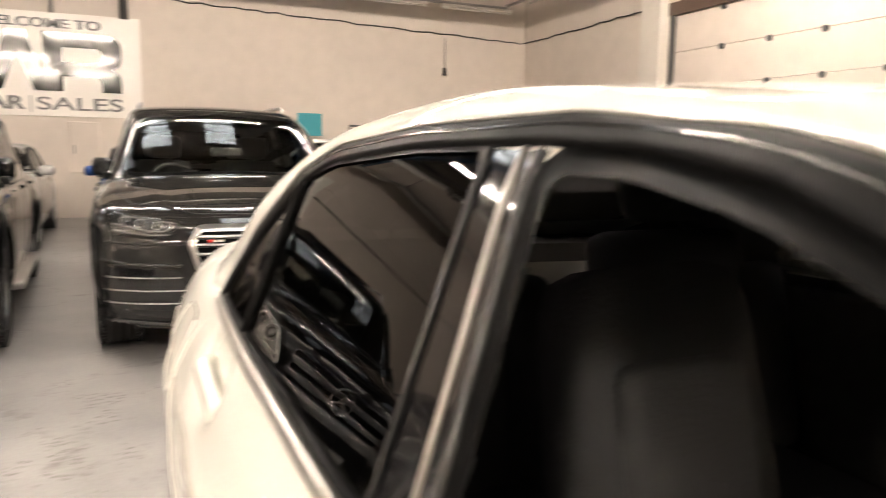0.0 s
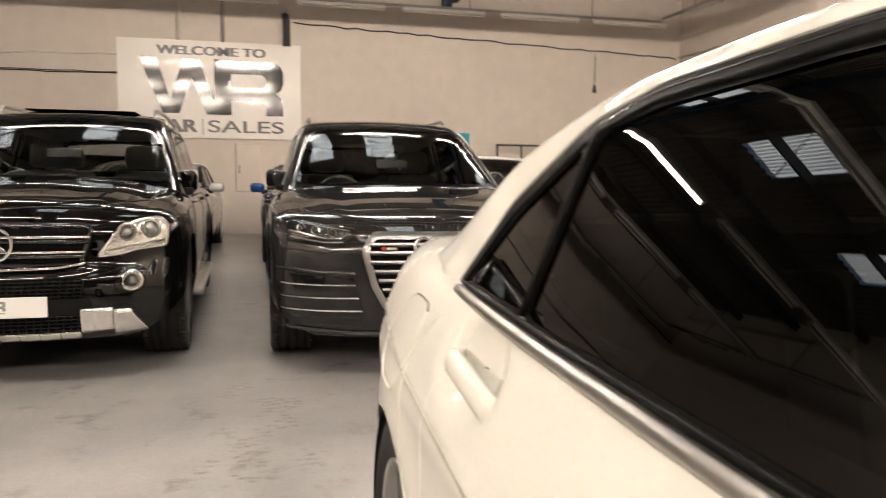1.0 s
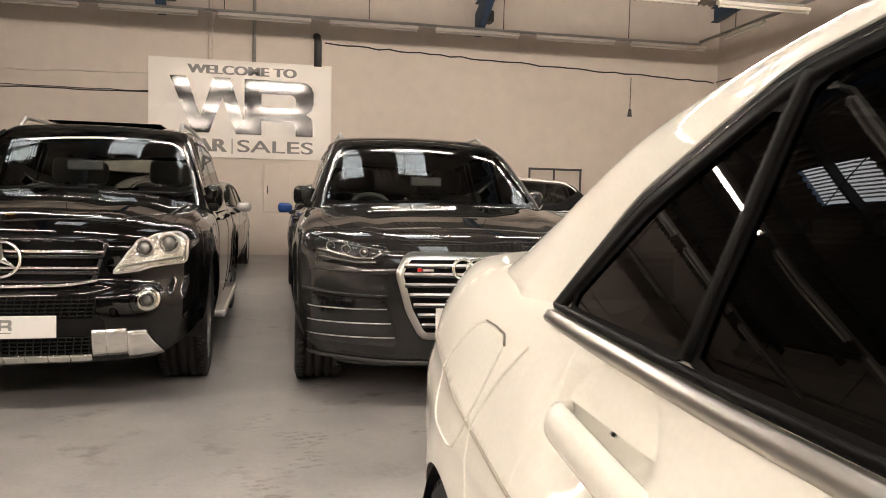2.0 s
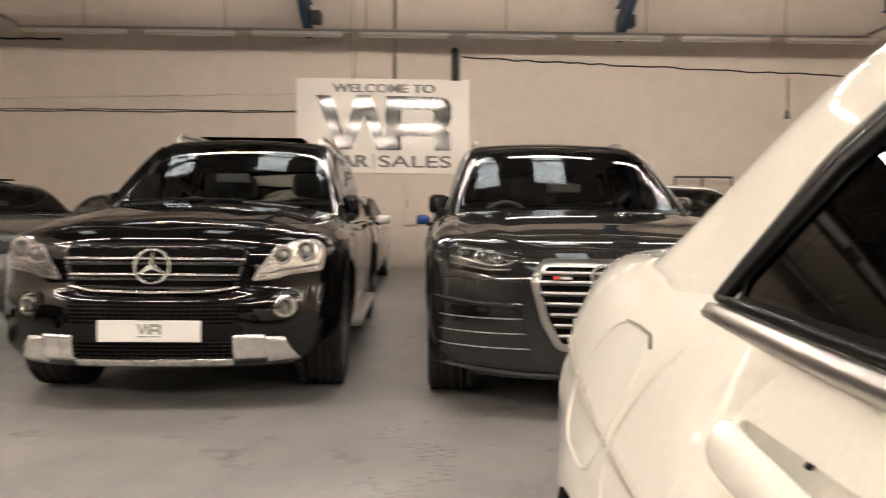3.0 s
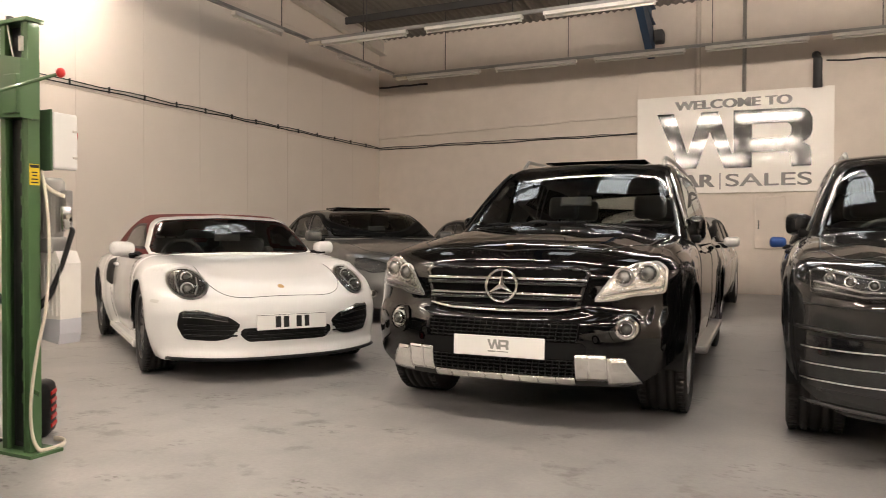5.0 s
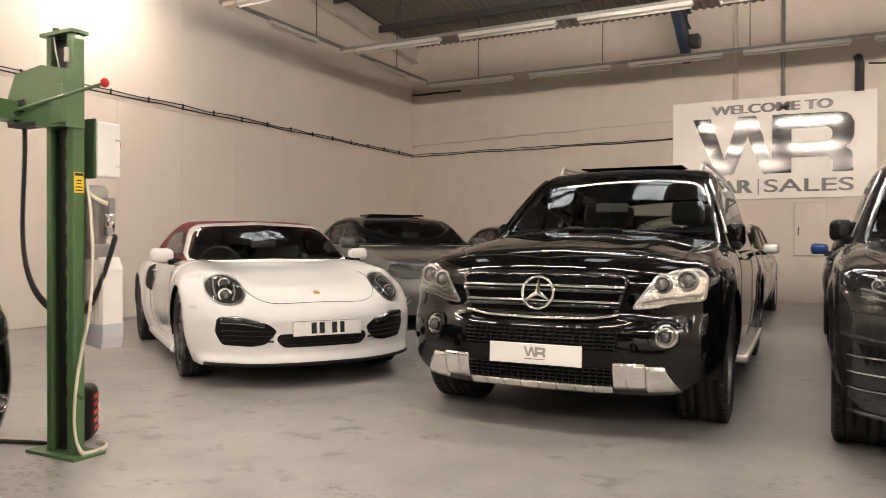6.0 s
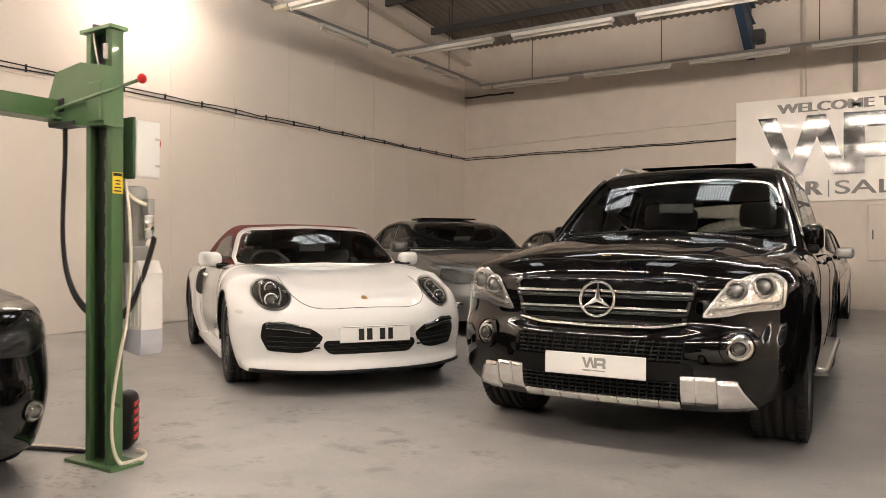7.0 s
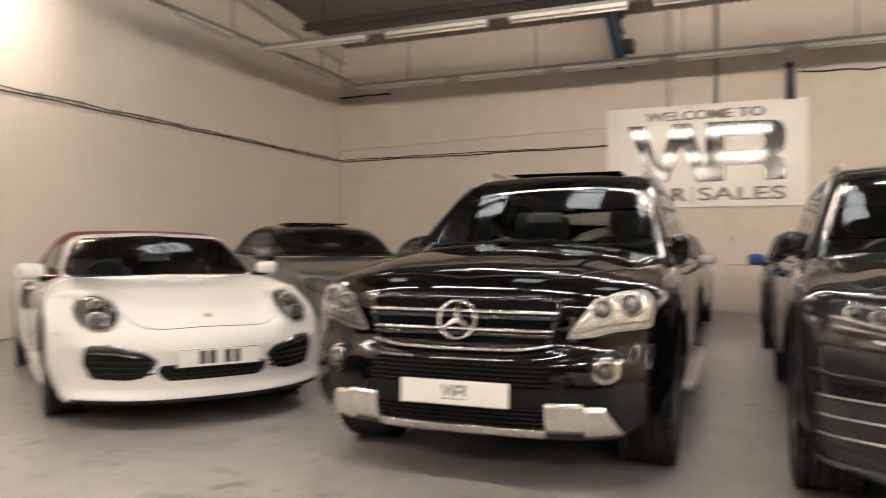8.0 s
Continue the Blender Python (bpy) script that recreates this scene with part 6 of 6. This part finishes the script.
        for line in ([(2.32, 0.25), (2.33, 0.7), (2.34, 0.94)], [(1.28, 0.3), (1.28, 0.7), (1.3, 0.92)], [(3.24, 0.5), (3.335, 0.6), (3.385, 0.7), (3.41, 0.76), (3.415, 0.81), (3.385, 0.865), (3.335, 0.925)]):
            seam(b.F, line, "side", 0.2, car, sg, n=24, r=0.0025, material=colour if near else M_SEAM, lift=0.0006 if near else 0.0)
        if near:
            # a thin tan bead paints the shade at the swage crease
            seam(b.F, [(2.5, 0.735), (2.95, 0.765), (3.14, 0.773), (3.35, 0.785), (3.6, 0.803), (3.72, 0.815), (3.95, 0.838)], "side", 0.2, car, sg, n=50, r=0.003, material=M_CREASE_SHADE, name="swage_groove")
        else:
            seam(b.F, [(1.3, 0.67), (2.2, 0.725), (3.04, 0.775), (3.53, 0.825), (4.3, 0.84)], "side", 0.2, car, sg, n=50, r=0.006, material=colour, name="swage_line", lift=0.001)
        seam(c.F, [(2.262, 0.97), (2.314, 1.278)], "side", 0.0, car, sg, r=0.004, n=16, material=M_BELT, name="pillar_strip", lift=0.002)
        seam(c.F, [(2.34, 0.97), (2.372, 1.278)], "side", 0.0, car, sg, r=0.004, n=16, material=M_LAMPDARK, name="pillar_strip", lift=0.002)
        seam(c.F, [(2.228, 0.97), (2.285, 1.275)], "side", 0.0, car, sg, r=0.006, n=16, material=M_LAMPDARK, name="pillar_strip", lift=0.002)
    seam(b.F, rounded([(3.47, 0.735), (3.66, 0.735), (3.73, 0.8), (3.6, 0.925), (3.42, 0.922), (3.43, 0.84)], 1, 0.05), "side", 0.2, car, -1, n=50, r=0.0022, closed=True, name="fuel_flap_line", material=colour, lift=0.0005)
    seam(b.F, [(3.56, 0.924), (3.5, 0.925), (3.445, 0.922), (3.422, 0.91)], "side", 0.2, car, -1, n=16, r=0.002, name="fuel_flap_gap", material=M_SEAM, lift=0.0015)
    if sunroof:
        part("sunroof", bm_box((-0.4, 2.2, 1.362), (0.4, 2.65, 1.384), 0.006), M_GLASS_D, car, "tilted-open glass sunroof")
    F = b.F
    for sg in (-1, 1):
        hl = [(0.42, 0.6), (0.5, 0.69), (0.72, 0.75), (0.80, 0.74), (0.81, 0.63), (0.66, 0.575)]
        o = rounded(hl if sg > 0 else [(-x, z) for x, z in hl][::-1], 2)
        lamp(car, F, spaced(o, 40), units=[(sg * 0.58, 0.645, 0.045, M_PROJ), (sg * 0.71, 0.665, 0.045, M_PROJ)] if lampcase is None else [], case=lampcase)
        lamp(car, F, ellipse(sg * 0.66, 0.35, 0.05, 0.045), name="fog_light", units=[(sg * 0.66, 0.35, 0.03, M_PROJ)], bezel=M_CHROME)
        door_mirror(car, sg * 0.81, 1.5, 0.99, sg, mirror or colour, (0.2, 0.12, 0.14))
    g = spaced(rounded([(-0.32, 0.5), (0.32, 0.5), (0.36, 0.68), (0.3, 0.71), (-0.3, 0.71), (-0.36, 0.68)], 1), 50)
    gr = lay("grille", F, g, "front", 1.0, M_MESH, car, lift=0.004, rings=4)
    lay("surround", F, g, "front", 1.0, M_CHROME, gr, lift=0.01, band=0.016)
    for z in (0.55, 0.6, 0.65):
        bar(F, [(-0.33, z), (0, z), (0.33, z)], 1.0, 0.008, gr, M_CHROME, lift=0.012)
    lay("lower_intake", F, spaced(rounded([(-0.5, 0.25), (0.5, 0.25), (0.46, 0.36), (-0.46, 0.36)], 1), 44), "front", 1.0, M_MESH, car, lift=0.004, rings=3)
    plate(car, b, 0, 0.43, -0.01, bars="none")
    seam(F, [(-0.66, 1.12), (-0.62, 0.5), (-0.4, 0.2), (0, 0.14), (0.4, 0.2), (0.62, 0.5), (0.66, 1.12)], "top", 0.5, car, n=60, r=0.003)
    return car, b, c


black_suv(pose(7.135, -10.95, 0, 0, 0, 1.7))
grey_suv(pose(9.53, -11.12, 0))
white_convertible(pose(5.28, -10.35, 0, 0, 0, 55.5))
cream, cb, cc = saloon(pose(9.675, -17.29, 0), P_CREAM, "cream-white saloon with dark rear windows and an open front window", open_pane=(0, -1), detail=2)
saloon(pose(4.67, -6.75, 0, 0, 0, 52) @ Matrix.Scale(1.06, 4), P_SILVER, "dark silver saloon with an open sunroof parked by the wall", glass_side=M_GLASS, sunroof=True, lampcase=M_LAMPDARK)
saloon(pose(5.2, -3.9, 0, 0, 0, 42), P_GREY, "dark grey saloon parked near the wall", glass_side=M_GLASS)
saloon(pose(6.92, -5.6, 0), P_LIGHTSILVER, "light silver car parked close behind another car", glass_side=M_GLASS_D)
saloon(pose(9.35, -5.8, 0), P_GREY2, "dark grey car with blue door mirrors parked close behind another car", glass_side=M_GLASS_D, mirror=P_BLUE)
saloon(pose(11.25, -8.3, 0) @ Matrix.Scale(1.07, 4), P_WHITE, "white car parked near the wall", glass_side=M_GLASS_D)
saloon(pose(13.3, -8.4, 0, 0, 0, -4), P_BLACK, "black car parked beside a white car", glass_side=M_GLASS_D)
saloon(pose(5.5, -13.45, 0, 0, 0, 90), P_BLACK, "glossy black car parked under the lift", lampcase=M_LAMPDARK)


# ---- green vehicle lift ----
def lift_post():
    """The post of a four-post lift with its carriage, cross beam, control box and power unit."""
    X, Y = 5.17, -12.33
    lift = thing("vehicle_lift", "green steel lift post with a cross beam and hydraulic unit", "lift", pose(X, Y, 0, 0, 0, 0) @ Matrix.Diagonal((0.58, 0.58, 1, 1)))
    K = 1 / 0.58

    def box(x0, y0, z0, x1, y1, z1, bevel=0.002):
        return bm_box((x0 * K, y0 * K, z0), (x1 * K, y1 * K, z1), bevel)
    part("base_plate", box(-0.17, -0.115, 0.0, 0.2, 0.06, 0.016, 0.003), M_GREEN, lift)
    # two rolled uprights with the safety ladder in the slot between them
    for x0, x1, d in ((0.106, 0.149, -0.018), (-0.053, -0.016, -0.055)):
        part("post_upright", box(x0, -0.08, 0.016, x1, d, 2.06, 0.006), M_GREEN, lift)
    part("post_lip", box(0.106, -0.083, 0.016, 0.113, -0.078, 2.06, 0.002), M_GREEN, lift)
    # back and web take darker colours to paint in the slot's inner shade
    part("post_back", box(-0.05, -0.02, 0.016, 0.106, -0.012, 2.06), M_STEEL_D, lift)
    part("post_web", box(-0.053, -0.054, 0.016, -0.044, -0.021, 2.06), M_GREEN_SHADE, lift)
    part("ladder", box(0.0, -0.045, 0.05, 0.08, -0.022, 2.0), M_INK, lift)
    for k in range(17):
        part("ladder_step", box(0.084, -0.074, 0.25 + k * 0.105, 0.105, -0.055, 0.295 + k * 0.105, 0.003), M_GREEN, lift)
    part("top_plate", box(-0.085, -0.095, 2.06, 0.16, 0.0, 2.078, 0.003), M_GREEN, lift)
    part("top_nut", bm_cyl((-0.05 * K, -0.03 * K, 2.078), (-0.05 * K, -0.03 * K, 2.115), 0.032, seg=6), M_STEEL_D, lift)
    part("hanger_bolt", bm_cyl((-0.05 * K, -0.055 * K, 1.85), (-0.05 * K, -0.055 * K, 2.06), 0.014), M_STEEL_D, lift)
    # carriage round the post
    car = part("carriage", bm_prism([(x * K, z) for x, z in [(-0.29, 1.64), (-0.29, 1.755), (-0.225, 1.885), (-0.02, 1.91), (0.165, 1.875), (0.165, 1.6), (0.0, 1.61)]], 0.1 * K,
               Matrix.Translation((0, -0.13 * K, 0)), bevel=0.006), M_GREEN, lift)
    part("carriage_rib", box(0.07, -0.148, 1.62, 0.165, -0.13, 1.8, 0.004), M_GREEN, car)
    part("carriage_foot", box(-0.27, -0.14, 1.622, -0.06, -0.05, 1.64, 0.004), M_STEEL_D, car)
    part("carriage_slot", box(-0.2, -0.136, 1.69, -0.15, -0.13, 1.755), M_INK, car)
    part("cross_beam", box(-0.27, -1.8, 1.665, -0.19, -0.12, 1.75, 0.004), M_GREEN, lift)
    part("beam_flange", box(-0.3, -1.8, 1.652, -0.17, -0.12, 1.664, 0.002), M_GREEN, lift)
    # lever with a red ball
    part("lever", bm_cyl((-0.2 * K, -0.15 * K, 1.7), (0.455 * K, -0.145 * K, 1.772), 0.0085, seg=10), M_GREEN, lift)
    part("lever_ball", bm_lathe([(-0.022 * math.cos(a), 0.034 * math.sin(a) + 1e-4) for a in np.linspace(0, math.pi, 12)], "z", 18), M_RED, lift, "red ball knob", True).location = (0.462 * K, -0.146 * K, 1.774)
    for dx, dz in ((-0.22, 1.735), (-0.2, 1.665), (-0.25, 1.7)):
        part("bolt", bm_cyl((dx * K, -0.13 * K, dz), (dx * K + 0.03, -0.165 * K, dz), 0.02, seg=6), M_CHROME, lift)
    # control box and hydraulic unit on the far side
    box = part("control_box", bm_box((0.22, 0.06, 1.375), (0.3, 0.29, 1.65), 0.012), M_PLATE, lift, "white electric control box")
    part("back_plate", bm_box((0.1, 0.035, 1.365), (0.295, 0.055, 1.66), 0.004), M_GREEN_SHADE, box)
    for z in (1.38, 1.51):
        part("hinge", bm_box((0.295, 0.24, z + 0.05), (0.306, 0.285, z + 0.062), 0.003), M_STEEL_W, box)
    part("stop_button", bm_cyl((0.26, 0.285, 1.55), (0.26, 0.31, 1.55), 0.02), M_RED, box)
    motor = part("motor", bm_lathe([(0.98, 0.02), (0.98, 0.085), (1.0, 0.09), (1.19, 0.09), (1.2, 0.1), (1.25, 0.1), (1.27, 0.08), (1.275, 0.01)], "z", 28), M_GALV, lift, "grey electric motor", True)
    motor.location = (0.22, 0.1, 0.06)
    for k in range(18):
        a = k * math.tau / 18
        part("cooling_fin", bm_box((0.088, -0.002, 1.01), (0.1, 0.002, 1.18), m=Matrix.Rotation(a, 4, "Z")), M_GALV, motor)
    part("pump_block", bm_box((0.13, 0.02, 0.965), (0.31, 0.18, 1.045), 0.012), M_GALV, lift)
    part("solenoid", bm_cyl((0.40, 0.1, 1.08), (0.40, 0.1, 1.19), 0.045, seg=20), M_CHROME, lift, "", True)
    part("solenoid_box", bm_box((0.32, 0.1, 1.18), (0.4, 0.16, 1.27), 0.006), M_GALV, lift)
    tank = part("oil_tank", bm_prism([(0.14, 0.47), (0.36, 0.45), (0.38, 0.5), (0.38, 0.84), (0.33, 0.9), (0.14, 0.9)], 0.2, Matrix.Translation((0, 0.05, 0.075))), M_TANK, lift, "translucent white oil tank")
    for x in (0.19, 0.24, 0.29, 0.34):
        part("tank_rib", bm_box((x - 0.006, 0.044, 0.66), (x + 0.006, 0.05, 0.915), 0.002), M_TANK, tank)
    part("oil", bm_prism([(0.139, 0.469), (0.36, 0.449), (0.381, 0.5), (0.381, 0.57), (0.139, 0.57)], 0.205, Matrix.Translation((0, 0.047, 0.075))), M_OIL, tank)
    lb = part("yellow_sticker", bm_box((0.258, -0.13, 1.29), (0.2605, -0.04, 1.39)), M_YELLOW, lift, "yellow warning sticker")
    part("bar", bm_box((0.2605, -0.125, 1.372), (0.262, -0.045, 1.386)), M_INK, lb)
    for z, w in ((1.35, 0.05), (1.335, 0.04), (1.318, 0.06), (1.302, 0.065)):
        part("bar", bm_box((0.2605, -0.085 - w / 2, z - 0.003), (0.262, -0.085 + w / 2, z + 0.003)), M_INK, lb)
    # hoses and cables
    def bez(pts, n=26):
        p = np.array(pts, float)
        t = np.linspace(0, 1, n)[:, None]
        return (1 - t) ** 3 * p[0] + 3 * t * (1 - t) ** 2 * p[1] + 3 * t * t * (1 - t) * p[2] + t ** 3 * p[3]
    def hose(name, pts, r, material, n=26):
        return part(name, bm_tube(bez([(x * K, y * K, z) for x, y, z in pts], n), r, 8), material, lift, "", True)

    def ribbed(pts):
        """A black corrugated hose."""
        p = bez([(x * K, y * K, z) for x, y, z in pts], 120)
        bm = bm_tube(p, 0.018, 8)
        for i in range(2, 118, 2):
            bm_cyl(tuple(p[i]), tuple(p[i] * 0.5 + p[i + 1] * 0.5), 0.023, seg=8, bm=bm)
        return part("black_hose", bm, M_CABLE, lift, "ribbed black hose", True)
    ribbed([(-0.226, -0.08, 1.63), (-0.2, -0.08, 1.3), (-0.37, -0.08, 0.86), (-0.05, -0.05, 0.715)])
    ribbed([(0.13, -0.01, 0.715), (0.2, 0.0, 0.74), (0.22, 0.06, 0.95), (0.262, 0.07, 1.085)])
    w = np.vstack([bez([(0.12, 0.01, 1.36), (0.2, -0.02, 1.25), (0.27, -0.04, 0.95), (0.215, -0.05, 0.66)]), bez([(0.215, -0.05, 0.66), (0.17, -0.08, 0.42), (0.15, -0.12, 0.1), (0.17, -0.04, 0.02)])[1:],
                   bez([(0.17, -0.04, 0.02), (0.19, 0.06, 0.012), (0.1, 0.2, 0.012), (0.0, 0.16, 0.012)])[1:]])
    part("ivory_cable", bm_tube(w * [K, K, 1], 0.013, 8), M_IVORY, lift, "", True)
    part("ivory_cable", bm_tube(bez([(0.2, 0.02, 1.36), (0.24, -0.02, 1.3), (0.3, 0.03, 1.26), (0.38, 0.1, 1.24)]), 0.011, 8), M_IVORY, lift, "", True)
    part("thin_wire", bm_tube(bez([(0.03, -0.15, 2.05), (0.1, -0.17, 1.9), (0.2, -0.17, 1.8), (0.265, -0.1, 1.6)]), 0.005, 6), M_STEEL_W, lift, "", True)
    part("limit_switch", bm_box((0.18, -0.165, 1.92), (0.215, -0.14, 1.99), 0.004), M_STEEL_W, lift)
    part("side_pin", bm_cyl((0.25, -0.1, 0.31), (0.36, -0.12, 0.3), 0.012), M_GREEN, lift)
    part("side_lug", bm_box((-0.12, -0.06, 0.2), (-0.095, -0.03, 0.36), 0.003), M_GREEN_SHADE, lift)
    return lift


lift_post()
cable("floor_cable", [(4.3, -12.6, 0.014), (4.6, -12.45, 0.012), (4.85, -12.35, 0.012), (5.05, -12.3, 0.014)], 0.011, M_CABLE, "black cable lying on the floor by the lift")
cable("floor_cable", [(4.3, -12.55, 0.014), (4.6, -12.4, 0.012), (4.85, -12.31, 0.012), (5.05, -12.28, 0.014)], 0.008, M_IVORY, "ivory cable lying on the floor by the lift")
rl = thing("cable_reel", "black cable reel with red stripes standing behind the post", "cable reel", pose(5.03, -12.13, 0, 0, 0, 40))
part("housing", bm_box((-0.05, -0.1, 0.0), (0.05, 0.1, 0.29), 0.045, seg=3), M_BLACKP, rl, "", True)
for k in range(5):
    part("red_stripe", bm_box((-0.056, -0.05, 0.05 + k * 0.042), (-0.048, 0.05, 0.07 + k * 0.042), 0.002), M_RED, rl)
    part("red_stripe", bm_box((0.048, -0.05, 0.05 + k * 0.042), (0.056, 0.05, 0.07 + k * 0.042), 0.002), M_RED, rl)
